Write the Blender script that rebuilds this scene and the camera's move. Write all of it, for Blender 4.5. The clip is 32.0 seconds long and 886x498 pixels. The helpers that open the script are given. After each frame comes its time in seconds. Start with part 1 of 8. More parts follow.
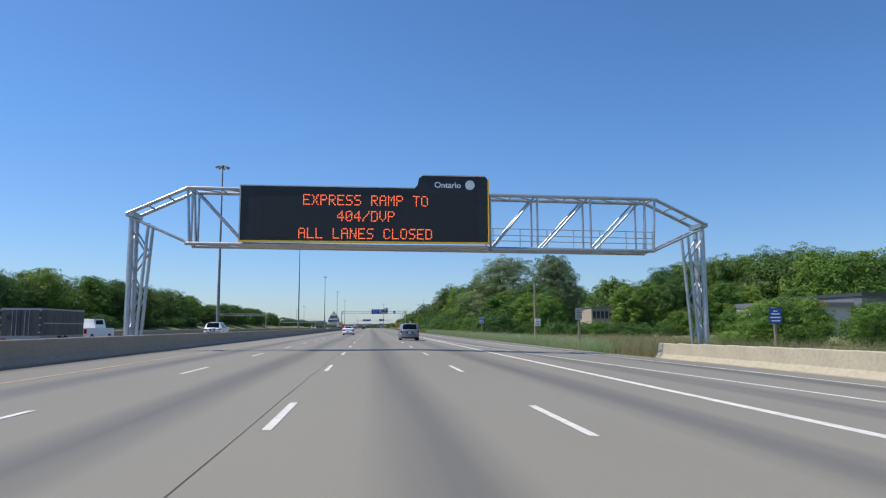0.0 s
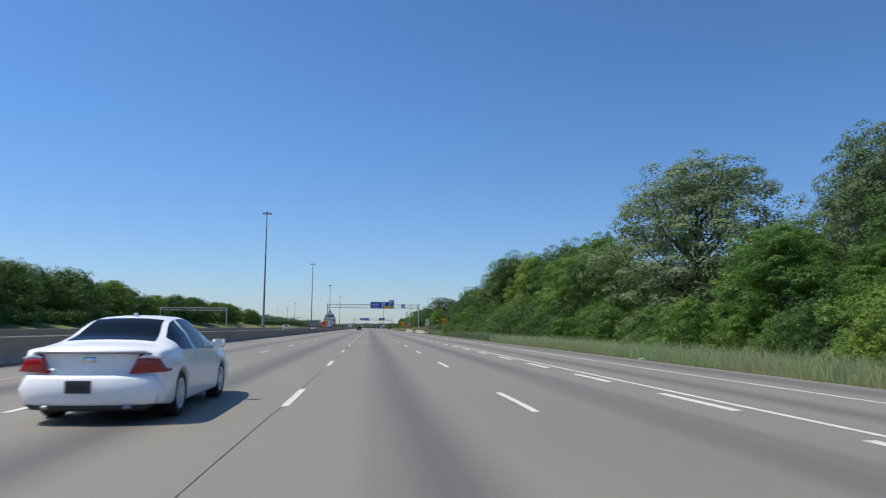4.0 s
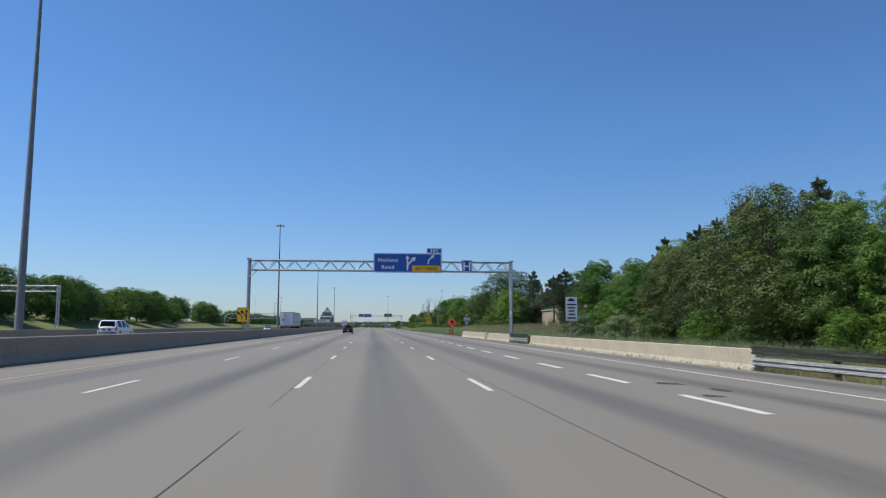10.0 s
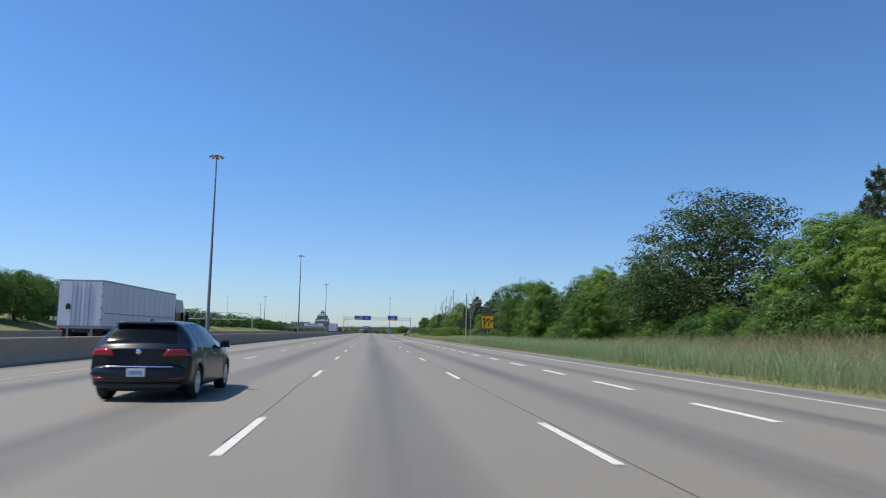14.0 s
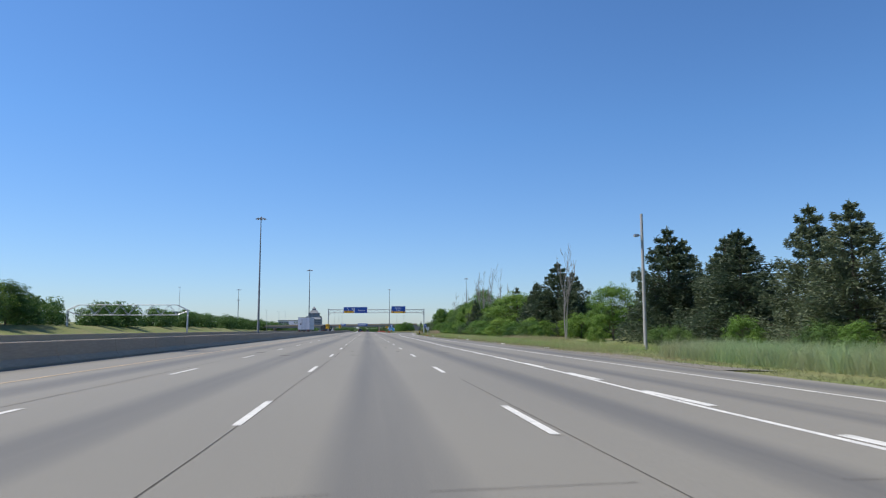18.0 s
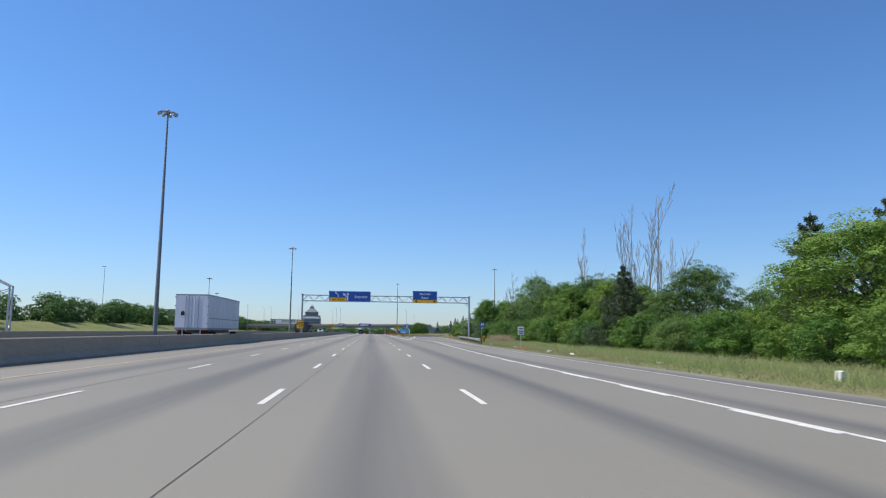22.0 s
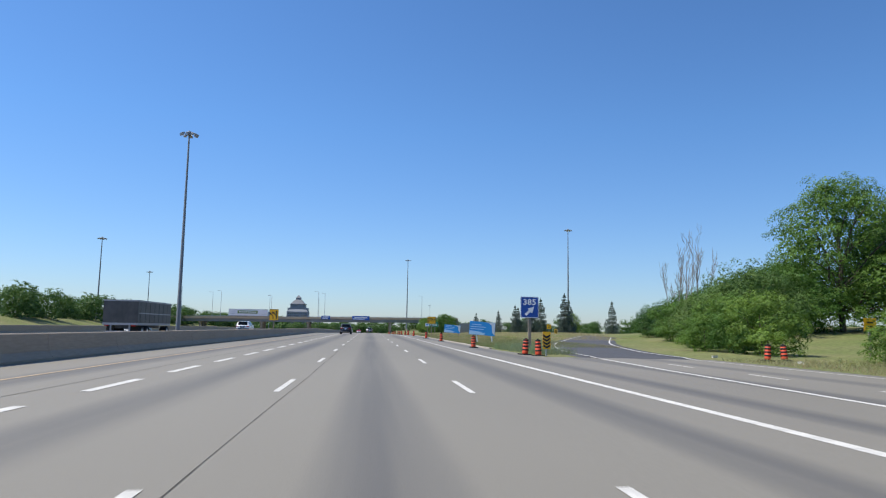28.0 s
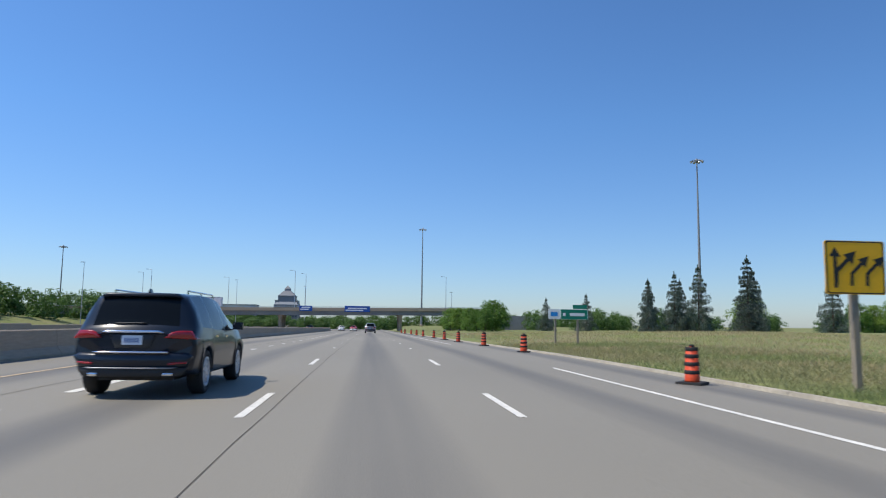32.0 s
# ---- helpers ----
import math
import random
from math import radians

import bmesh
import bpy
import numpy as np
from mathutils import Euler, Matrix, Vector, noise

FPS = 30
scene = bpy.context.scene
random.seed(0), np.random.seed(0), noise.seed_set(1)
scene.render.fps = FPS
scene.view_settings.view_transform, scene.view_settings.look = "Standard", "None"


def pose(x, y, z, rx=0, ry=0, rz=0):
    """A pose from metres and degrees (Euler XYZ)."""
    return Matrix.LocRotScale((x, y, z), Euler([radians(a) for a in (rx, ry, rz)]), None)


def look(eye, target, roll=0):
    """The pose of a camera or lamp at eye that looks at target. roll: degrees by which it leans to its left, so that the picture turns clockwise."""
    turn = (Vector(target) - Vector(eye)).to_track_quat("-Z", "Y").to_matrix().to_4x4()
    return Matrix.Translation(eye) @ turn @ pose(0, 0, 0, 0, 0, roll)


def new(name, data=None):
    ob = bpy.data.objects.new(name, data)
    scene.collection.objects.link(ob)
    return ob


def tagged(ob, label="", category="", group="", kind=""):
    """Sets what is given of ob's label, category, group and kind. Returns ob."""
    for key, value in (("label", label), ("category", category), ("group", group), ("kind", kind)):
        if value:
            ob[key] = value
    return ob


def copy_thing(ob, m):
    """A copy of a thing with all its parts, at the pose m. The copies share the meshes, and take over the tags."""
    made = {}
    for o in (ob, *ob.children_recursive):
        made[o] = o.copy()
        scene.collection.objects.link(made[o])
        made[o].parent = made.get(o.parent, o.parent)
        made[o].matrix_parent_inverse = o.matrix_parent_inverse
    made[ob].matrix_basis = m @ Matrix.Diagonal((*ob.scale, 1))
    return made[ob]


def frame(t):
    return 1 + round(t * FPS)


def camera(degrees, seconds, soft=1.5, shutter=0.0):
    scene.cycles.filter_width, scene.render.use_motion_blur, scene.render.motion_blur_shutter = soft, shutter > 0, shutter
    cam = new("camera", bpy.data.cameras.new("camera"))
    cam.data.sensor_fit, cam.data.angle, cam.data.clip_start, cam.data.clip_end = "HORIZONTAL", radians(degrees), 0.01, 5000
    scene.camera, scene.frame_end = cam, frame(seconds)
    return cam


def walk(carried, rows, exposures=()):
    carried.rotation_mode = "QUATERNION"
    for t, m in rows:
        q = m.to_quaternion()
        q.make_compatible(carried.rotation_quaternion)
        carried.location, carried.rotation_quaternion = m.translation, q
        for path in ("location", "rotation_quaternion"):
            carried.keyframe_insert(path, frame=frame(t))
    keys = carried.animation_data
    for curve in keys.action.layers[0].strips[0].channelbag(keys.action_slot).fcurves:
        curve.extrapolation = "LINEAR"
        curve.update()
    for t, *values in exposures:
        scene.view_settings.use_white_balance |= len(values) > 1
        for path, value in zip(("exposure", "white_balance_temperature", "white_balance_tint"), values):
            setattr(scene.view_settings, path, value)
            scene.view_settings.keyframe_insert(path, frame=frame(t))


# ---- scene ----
cam = camera(65.4, 32.0, 1.15, 0.12)
# seconds, metres across and along the road, yaw, pitch, roll
PATH = [
    (0, 0.17, 0.00, -5.99, 6.43, -0.16),
    (0.5, 0.17, 12.33, -6.11, 6.67, 0.00),
    (1, 0.18, 24.65, -6.11, 6.72, 0.05),
    (1.5, 0.18, 36.96, -6.03, 6.63, 0.06),
    (2, 0.19, 49.26, -6.02, 6.57, 0.08),
    (2.5, 0.20, 61.55, -6.03, 6.50, 0.13),
    (3, 0.20, 73.84, -6.04, 6.50, 0.21),
    (3.5, 0.21, 86.12, -6.02, 6.51, 0.29),
    (4, 0.21, 98.39, -6.06, 6.49, 0.35),
    (4.5, 0.23, 110.66, -6.21, 6.47, 0.38),
    (5, 0.26, 122.92, -6.27, 6.42, 0.37),
    (5.5, 0.28, 135.18, -6.26, 6.36, 0.34),
    (6, 0.30, 147.43, -6.22, 6.31, 0.30),
    (6.5, 0.33, 159.68, -6.18, 6.29, 0.25),
    (7, 0.35, 171.97, -6.17, 6.33, 0.21),
    (7.5, 0.37, 184.27, -6.17, 6.29, 0.17),
    (8, 0.40, 196.59, -6.12, 6.28, 0.16),
    (8.5, 0.39, 208.97, -6.10, 6.35, 0.19),
    (9, 0.39, 221.43, -6.03, 6.35, 0.20),
    (9.5, 0.39, 233.96, -5.92, 6.42, 0.12),
    (10, 0.39, 246.57, -5.92, 6.37, 0.03),
    (10.5, 0.38, 259.25, -5.87, 6.44, -0.02),
    (11, 0.38, 272.00, -6.03, 6.52, 0.01),
    (11.5, 0.38, 284.83, -6.17, 6.55, 0.12),
    (12, 0.37, 297.73, -6.26, 6.63, 0.26),
    (12.5, 0.38, 310.68, -6.23, 6.73, 0.40),
    (13, 0.39, 323.66, -6.12, 6.76, 0.54),
    (13.5, 0.40, 336.67, -5.97, 6.89, 0.71),
    (14, 0.41, 349.70, -5.88, 6.91, 0.86),
    (14.5, 0.42, 362.73, -5.99, 6.92, 0.77),
    (15, 0.43, 375.72, -6.06, 6.86, 0.55),
    (15.5, 0.44, 388.68, -6.09, 6.76, 0.27),
    (16, 0.44, 401.60, -6.09, 6.66, -0.02),
    (16.5, 0.49, 414.48, -6.10, 6.62, -0.25),
    (17, 0.53, 427.31, -6.13, 6.65, -0.36),
    (17.5, 0.57, 440.09, -6.20, 6.64, -0.34),
    (18, 0.61, 452.82, -6.26, 6.63, -0.23),
    (18.5, 0.65, 465.52, -6.29, 6.62, -0.07),
    (19, 0.70, 478.21, -6.34, 6.69, 0.12),
    (19.5, 0.74, 490.89, -6.32, 6.73, 0.33),
    (20, 0.78, 503.56, -6.29, 6.76, 0.52),
    (20.5, 0.77, 516.23, -6.23, 6.81, 0.64),
    (21, 0.75, 528.94, -6.16, 6.83, 0.64),
    (21.5, 0.74, 541.67, -6.04, 6.88, 0.61),
    (22, 0.73, 554.43, -5.88, 6.84, 0.65),
    (22.5, 0.71, 567.23, -5.78, 6.80, 0.73),
    (23, 0.70, 580.05, -5.71, 6.80, 0.78),
    (23.5, 0.69, 592.91, -5.68, 6.81, 0.86),
    (24, 0.67, 605.79, -5.67, 6.76, 0.89),
    (24.5, 0.67, 618.70, -5.69, 6.80, 0.86),
    (25, 0.66, 631.60, -5.66, 6.73, 0.79),
    (25.5, 0.65, 644.49, -5.62, 6.74, 0.75),
    (26, 0.65, 657.39, -5.67, 6.71, 0.74),
    (26.5, 0.64, 670.26, -5.77, 6.66, 0.77),
    (27, 0.63, 683.11, -5.88, 6.61, 0.84),
    (27.5, 0.63, 695.92, -5.96, 6.57, 0.94),
    (28, 0.62, 708.70, -6.00, 6.56, 1.00),
    (28.5, 0.61, 721.46, -6.14, 6.46, 1.07),
    (29, 0.60, 734.20, -6.10, 6.49, 1.05),
    (29.5, 0.59, 746.92, -5.92, 6.31, 1.03),
    (30, 0.58, 759.62, -5.75, 6.34, 0.97),
    (30.5, 0.58, 772.31, -5.68, 6.21, 0.87),
    (31, 0.57, 784.98, -5.73, 6.15, 0.81),
    (31.5, 0.56, 797.63, -5.92, 6.10, 0.79),
    (32, 0.55, 810.27, -6.05, 6.12, 0.75),
]
walk(cam, [(t, pose(x, y, 1.22, 90 + pitch, 0, yaw) @ pose(0, 0, 0, 0, 0, roll)) for t, x, y, yaw, pitch, roll in PATH],
     [(0, 0.12), (2, 0.12), (3, 0.12), (4, 0.02), (7, 0.16), (8, 0.13), (9, -0.03), (11, -0.04), (12, 0.16), (14, 0.15), (17, 0.16), (21, 0.22), (24, 0.24), (29, 0.22), (32, 0.17)])

# world: clear summer noon, the sun high on the left of the road
SUN_UP, SUN_TURN = radians(58), radians(263)
world = bpy.data.worlds.new("sky")
scene.world = world
world.use_nodes = True
wn = world.node_tree
sky = wn.nodes.new("ShaderNodeTexSky")
sky.sky_type, sky.sun_disc = "NISHITA", False
sky.sun_elevation, sky.sun_rotation = SUN_UP, SUN_TURN
sky.air_density, sky.dust_density, sky.ozone_density, sky.altitude = 1.0, 0.3, 3.0, 0.0
wn.nodes["Background"].inputs["Strength"].default_value = 0.11
tint = wn.nodes.new("ShaderNodeMixRGB")
tint.blend_type, tint.inputs["Fac"].default_value = "MULTIPLY", 1.0
where = wn.nodes.new("ShaderNodeTexCoord")
split = wn.nodes.new("ShaderNodeSeparateXYZ")
wn.links.new(where.outputs["Generated"], split.inputs[0])
up = wn.nodes.new("ShaderNodeMapRange")
up.inputs["From Min"].default_value, up.inputs["From Max"].default_value = 0.0, 0.28
wn.links.new(split.outputs["Z"], up.inputs["Value"])
clear = wn.nodes.new("ShaderNodeMixRGB")
clear.inputs[1].default_value, clear.inputs[2].default_value = (0.73, 0.855, 1.11, 1), (0.665, 0.985, 1.32, 1)
wn.links.new(up.outputs["Result"], clear.inputs["Fac"])
away = wn.nodes.new("ShaderNodeMapRange")
away.interpolation_type = "SMOOTHSTEP"
away.inputs["From Min"].default_value, away.inputs["From Max"].default_value = -0.25, 0.75
away.inputs["To Min"].default_value, away.inputs["To Max"].default_value = 1.03, 0.86
wn.links.new(split.outputs["X"], away.inputs["Value"])
deep = wn.nodes.new("ShaderNodeVectorMath")
deep.operation = "SCALE"
wn.links.new(clear.outputs["Color"], deep.inputs[0])
wn.links.new(away.outputs["Result"], deep.inputs["Scale"])
wn.links.new(deep.outputs["Vector"], tint.inputs[2])
wn.links.new(sky.outputs["Color"], tint.inputs[1])
wn.links.new(tint.outputs["Color"], wn.nodes["Background"].inputs["Color"])
sun = new("sun", bpy.data.lights.new("sun", "SUN"))
sun.data.energy, sun.data.angle, sun.data.color = 4.6, radians(0.5), (1.0, 0.93, 0.82)
toward = Vector((math.sin(SUN_TURN) * math.cos(SUN_UP), math.cos(SUN_TURN) * math.cos(SUN_UP), math.sin(SUN_UP)))
sun.matrix_world = look(toward * 50, (0, 0, 0))


# ---- materials ----
def material(name, base, rough=0.6, metal=0.0, grain=0.0, scale=8.0, bump=0.0, coarse=0.0, coarse_scale=0.4, second=None,
             island=0.0, stretch=None, spec=0.5, coat=0.0):
    """A painted or mineral surface: base colour, fine grain, coarse stains and relief."""
    m = bpy.data.materials.new(name)
    m.use_nodes = True
    nt = m.node_tree
    b = nt.nodes["Principled BSDF"]
    b.inputs["Roughness"].default_value, b.inputs["Metallic"].default_value = rough, metal
    b.inputs["Specular IOR Level"].default_value, b.inputs["Coat Weight"].default_value = spec, coat
    b.inputs["Coat Roughness"].default_value = 0.04
    tex = nt.nodes.new("ShaderNodeTexCoord")
    where = tex.outputs["Object"]
    if stretch:
        mp = nt.nodes.new("ShaderNodeMapping")
        mp.inputs["Scale"].default_value = stretch
        nt.links.new(where, mp.inputs["Vector"])
        where = mp.outputs["Vector"]
    col = nt.nodes.new("ShaderNodeMixRGB")
    col.inputs[1].default_value = (*base, 1)
    col.inputs[2].default_value = (*(second or [min(1, c * 0.55) for c in base]), 1)
    big = nt.nodes.new("ShaderNodeTexNoise")
    big.inputs["Scale"].default_value, big.inputs["Detail"].default_value = coarse_scale, 6
    nt.links.new(where, big.inputs["Vector"])
    ramp = nt.nodes.new("ShaderNodeMapRange")
    ramp.inputs["From Min"].default_value, ramp.inputs["From Max"].default_value = 0.35, 0.75
    ramp.inputs["To Max"].default_value = coarse
    nt.links.new(big.outputs["Fac"], ramp.inputs["Value"])
    nt.links.new(ramp.outputs["Result"], col.inputs["Fac"])
    fine = nt.nodes.new("ShaderNodeTexNoise")
    fine.inputs["Scale"].default_value, fine.inputs["Detail"].default_value = scale, 8
    nt.links.new(where, fine.inputs["Vector"])
    hsv = nt.nodes.new("ShaderNodeHueSaturation")
    nt.links.new(col.outputs["Color"], hsv.inputs["Color"])
    val = nt.nodes.new("ShaderNodeMapRange")
    val.inputs["From Min"].default_value, val.inputs["From Max"].default_value = 0.25, 0.75
    val.inputs["To Min"].default_value, val.inputs["To Max"].default_value = 1 - grain, 1 + grain
    nt.links.new(fine.outputs["Fac"], val.inputs["Value"])
    last = val.outputs["Result"]
    if island:
        geo = nt.nodes.new("ShaderNodeNewGeometry")
        var = nt.nodes.new("ShaderNodeMapRange")
        var.inputs["To Min"].default_value, var.inputs["To Max"].default_value = 1 - island, 1 + island
        nt.links.new(geo.outputs["Random Per Island"], var.inputs["Value"])
        mul = nt.nodes.new("ShaderNodeMath")
        mul.operation = "MULTIPLY"
        nt.links.new(last, mul.inputs[0])
        nt.links.new(var.outputs["Result"], mul.inputs[1])
        last = mul.outputs[0]
    nt.links.new(last, hsv.inputs["Value"])
    nt.links.new(hsv.outputs["Color"], b.inputs["Base Color"])
    if bump:
        bp = nt.nodes.new("ShaderNodeBump")
        bp.inputs["Strength"].default_value, bp.inputs["Distance"].default_value = bump, 0.02
        nt.links.new(fine.outputs["Fac"], bp.inputs["Height"])
        nt.links.new(bp.outputs["Normal"], b.inputs["Normal"])
    return m


def leaf_material(name, base, second):
    """Leaves: a colour between two greens by leaf, and light that passes through them."""
    m = bpy.data.materials.new(name)
    m.use_nodes = True
    nt = m.node_tree
    b = nt.nodes["Principled BSDF"]
    b.inputs["Roughness"].default_value, b.inputs["Specular IOR Level"].default_value = 0.5, 0.28
    geo = nt.nodes.new("ShaderNodeNewGeometry")
    info = nt.nodes.new("ShaderNodeObjectInfo")
    mix = nt.nodes.new("ShaderNodeMixRGB")
    mix.inputs[1].default_value, mix.inputs[2].default_value = (*base, 1), (*second, 1)
    tex = nt.nodes.new("ShaderNodeTexCoord")
    spray = nt.nodes.new("ShaderNodeTexNoise")
    spray.inputs["Scale"].default_value, spray.inputs["Detail"].default_value = 0.7, 2
    nt.links.new(tex.outputs["Object"], spray.inputs["Vector"])
    half = nt.nodes.new("ShaderNodeMapRange")
    half.inputs["From Min"].default_value, half.inputs["From Max"].default_value = 0.3, 0.7
    half.inputs["To Max"].default_value = 0.68
    nt.links.new(spray.outputs["Fac"], half.inputs["Value"])
    fac = nt.nodes.new("ShaderNodeMath")
    fac.operation, fac.inputs[1].default_value = "MULTIPLY_ADD", 0.32
    nt.links.new(geo.outputs["Random Per Island"], fac.inputs[0])
    nt.links.new(half.outputs["Result"], fac.inputs[2])
    nt.links.new(fac.outputs[0], mix.inputs["Fac"])
    hsv = nt.nodes.new("ShaderNodeHueSaturation")
    hue = nt.nodes.new("ShaderNodeMapRange")
    hue.inputs["To Min"].default_value, hue.inputs["To Max"].default_value = 0.48, 0.52
    val = nt.nodes.new("ShaderNodeMapRange")
    val.inputs["To Min"].default_value, val.inputs["To Max"].default_value = 1.25, 0.72
    nt.links.new(info.outputs["Random"], hue.inputs["Value"])
    nt.links.new(info.outputs["Random"], val.inputs["Value"])
    nt.links.new(hue.outputs["Result"], hsv.inputs["Hue"])
    nt.links.new(val.outputs["Result"], hsv.inputs["Value"])
    nt.links.new(mix.outputs["Color"], hsv.inputs["Color"])
    nt.links.new(hsv.outputs["Color"], b.inputs["Base Color"])
    tr = nt.nodes.new("ShaderNodeBsdfTranslucent")
    nt.links.new(hsv.outputs["Color"], tr.inputs["Color"])
    add = nt.nodes.new("ShaderNodeMixShader")
    add.inputs["Fac"].default_value = 0.33
    nt.links.new(b.outputs["BSDF"], add.inputs[1])
    nt.links.new(tr.outputs["BSDF"], add.inputs[2])
    nt.links.new(add.outputs["Shader"], nt.nodes["Material Output"].inputs["Surface"])
    return m


def grass_material(name, green, dry, patch):
    """Thin blades: green or dry by patches, varied by blade, with light passing through."""
    m = leaf_material(name, green, [c * 1.5 for c in green])
    nt = m.node_tree
    tex = nt.nodes.new("ShaderNodeTexCoord")
    noise = nt.nodes.new("ShaderNodeTexNoise")
    noise.inputs["Scale"].default_value, noise.inputs["Detail"].default_value = patch, 4
    nt.links.new(tex.outputs["Object"], noise.inputs["Vector"])
    amount = nt.nodes.new("ShaderNodeMapRange")
    amount.inputs["From Min"].default_value, amount.inputs["From Max"].default_value = 0.34, 0.6
    nt.links.new(noise.outputs["Fac"], amount.inputs["Value"])
    hsv, first = nt.nodes["Hue/Saturation/Value"], nt.nodes["Mix (Legacy)"]
    mix = nt.nodes.new("ShaderNodeMixRGB")
    mix.inputs[2].default_value = (*dry, 1)
    nt.links.new(amount.outputs["Result"], mix.inputs["Fac"])
    nt.links.new(first.outputs["Color"], mix.inputs[1])
    nt.links.new(mix.outputs["Color"], hsv.inputs["Color"])
    nt.nodes["Mix Shader"].inputs["Fac"].default_value = 0.45
    return m


def glow(name, colour, strength):
    m = bpy.data.materials.new(name)
    m.use_nodes = True
    b = m.node_tree.nodes["Principled BSDF"]
    b.inputs["Base Color"].default_value = (*colour, 1)
    b.inputs["Emission Color"].default_value, b.inputs["Emission Strength"].default_value = (*colour, 1), strength
    return m


def asphalt_material(name, base, wheel):
    """Worn asphalt: stone grain, tar stains, and the darker band of oil and rubber down the middle of each lane."""
    m = material(name, base, rough=0.75, grain=0.2, scale=95, bump=0.16, coarse=0.45, coarse_scale=0.09, stretch=(1, 0.3, 1), spec=0.6)
    nt = m.node_tree
    b = nt.nodes["Principled BSDF"]
    tex = nt.nodes["Texture Coordinate"]
    sep = nt.nodes.new("ShaderNodeSeparateXYZ")
    nt.links.new(tex.outputs["Object"], sep.inputs[0])
    lane = nt.nodes.new("ShaderNodeMath")
    lane.operation, lane.inputs[1].default_value, lane.inputs[2].default_value = "MULTIPLY_ADD", 2 * math.pi / 3.72, -2 * math.pi * 0.81 / 3.72
    nt.links.new(sep.outputs["X"], lane.inputs[0])
    cos = nt.nodes.new("ShaderNodeMath")
    cos.operation = "COSINE"
    nt.links.new(lane.outputs[0], cos.inputs[0])
    band = nt.nodes.new("ShaderNodeMapRange")
    band.inputs["From Min"].default_value, band.inputs["From Max"].default_value = 0.3, 1.0
    band.inputs["To Min"].default_value, band.inputs["To Max"].default_value = 0.0, wheel
    nt.links.new(cos.outputs[0], band.inputs["Value"])
    mp = nt.nodes.new("ShaderNodeMapping")
    mp.inputs["Scale"].default_value = (1.6, 0.03, 1)
    nt.links.new(tex.outputs["Object"], mp.inputs["Vector"])
    streak = nt.nodes.new("ShaderNodeTexNoise")
    streak.inputs["Scale"].default_value, streak.inputs["Detail"].default_value = 1.0, 5
    nt.links.new(mp.outputs["Vector"], streak.inputs["Vector"])
    mul = nt.nodes.new("ShaderNodeMath")
    mul.operation = "MULTIPLY"
    nt.links.new(band.outputs["Result"], mul.inputs[0])
    nt.links.new(streak.outputs["Fac"], mul.inputs[1])
    old = b.inputs["Base Color"].links[0].from_socket
    mix = nt.nodes.new("ShaderNodeMixRGB")
    mix.inputs[2].default_value = (0.055, 0.055, 0.056, 1)
    nt.links.new(mul.outputs[0], mix.inputs["Fac"])
    nt.links.new(old, mix.inputs[1])
    nt.links.new(mix.outputs["Color"], b.inputs["Base Color"])
    return m


ASPHALT = asphalt_material("asphalt", (0.224, 0.205, 0.163), 0.95)
RAMP_ASPHALT = material("ramp asphalt", (0.075, 0.075, 0.078), 0.85, grain=0.25, scale=50, bump=0.3, coarse=0.4, coarse_scale=0.2)
TAR = material("crack tar", (0.10, 0.092, 0.08), 0.95, grain=0.3, scale=20, spec=0.1)
WHITE_PAINT = material("white road paint", (0.66, 0.64, 0.58), 0.75, grain=0.18, scale=25, coarse=0.6, coarse_scale=3.5, second=(0.36, 0.35, 0.32), spec=0.3)
OLD_PAINT = material("worn white road paint", (0.55, 0.55, 0.54), 0.75, grain=0.2, scale=25, coarse=0.8, coarse_scale=2.5, second=(0.25, 0.25, 0.25))
YELLOW_PAINT = material("yellow road paint", (0.50, 0.36, 0.21), 0.75, grain=0.25, scale=20, coarse=0.9, coarse_scale=1.6, second=(0.25, 0.22, 0.17))
CONCRETE = material("weathered concrete", (0.385, 0.305, 0.22), 0.9, grain=0.12, scale=6, bump=0.3, coarse=0.35, coarse_scale=0.5, second=(0.26, 0.205, 0.15), stretch=(1, 0.35, 2.5))
PALE_CONCRETE = material("pale precast concrete", (0.44, 0.385, 0.285), 0.9, grain=0.14, scale=7, bump=0.3, coarse=0.6, coarse_scale=0.7, second=(0.30, 0.26, 0.20))
CURB = material("curb concrete", (0.37, 0.33, 0.26), 0.9, grain=0.2, scale=9, bump=0.4, coarse=0.6, coarse_scale=0.8)
GRASS = material("mown grass", (0.135, 0.165, 0.05), 0.95, grain=0.45, scale=3.0, bump=0.8, coarse=0.75, coarse_scale=0.11, second=(0.235, 0.20, 0.105), spec=0.2)
GALVANISED = material("galvanised steel", (0.46, 0.48, 0.50), 0.42, 0.75, grain=0.14, scale=5, coarse=0.4, coarse_scale=1.2, second=(0.33, 0.34, 0.35))
POLE_STEEL = material("weathered mast steel", (0.20, 0.22, 0.24), 0.7, 0.1, grain=0.15, scale=3, coarse=0.5, coarse_scale=0.6)
DARK_METAL = material("dark metal", (0.06, 0.065, 0.07), 0.5, 0.3, grain=0.2, scale=8)
LAMP_GREY = material("lamp housing", (0.30, 0.31, 0.32), 0.45, 0.4, grain=0.1)
BOARD = material("message board face", (0.012, 0.017, 0.020), 0.45, grain=0.3, scale=3, coarse=0.6, coarse_scale=0.8, second=(0.025, 0.03, 0.034))
BOARD_TRIM = material("amber board trim", (0.85, 0.52, 0.03), 0.5, grain=0.1)
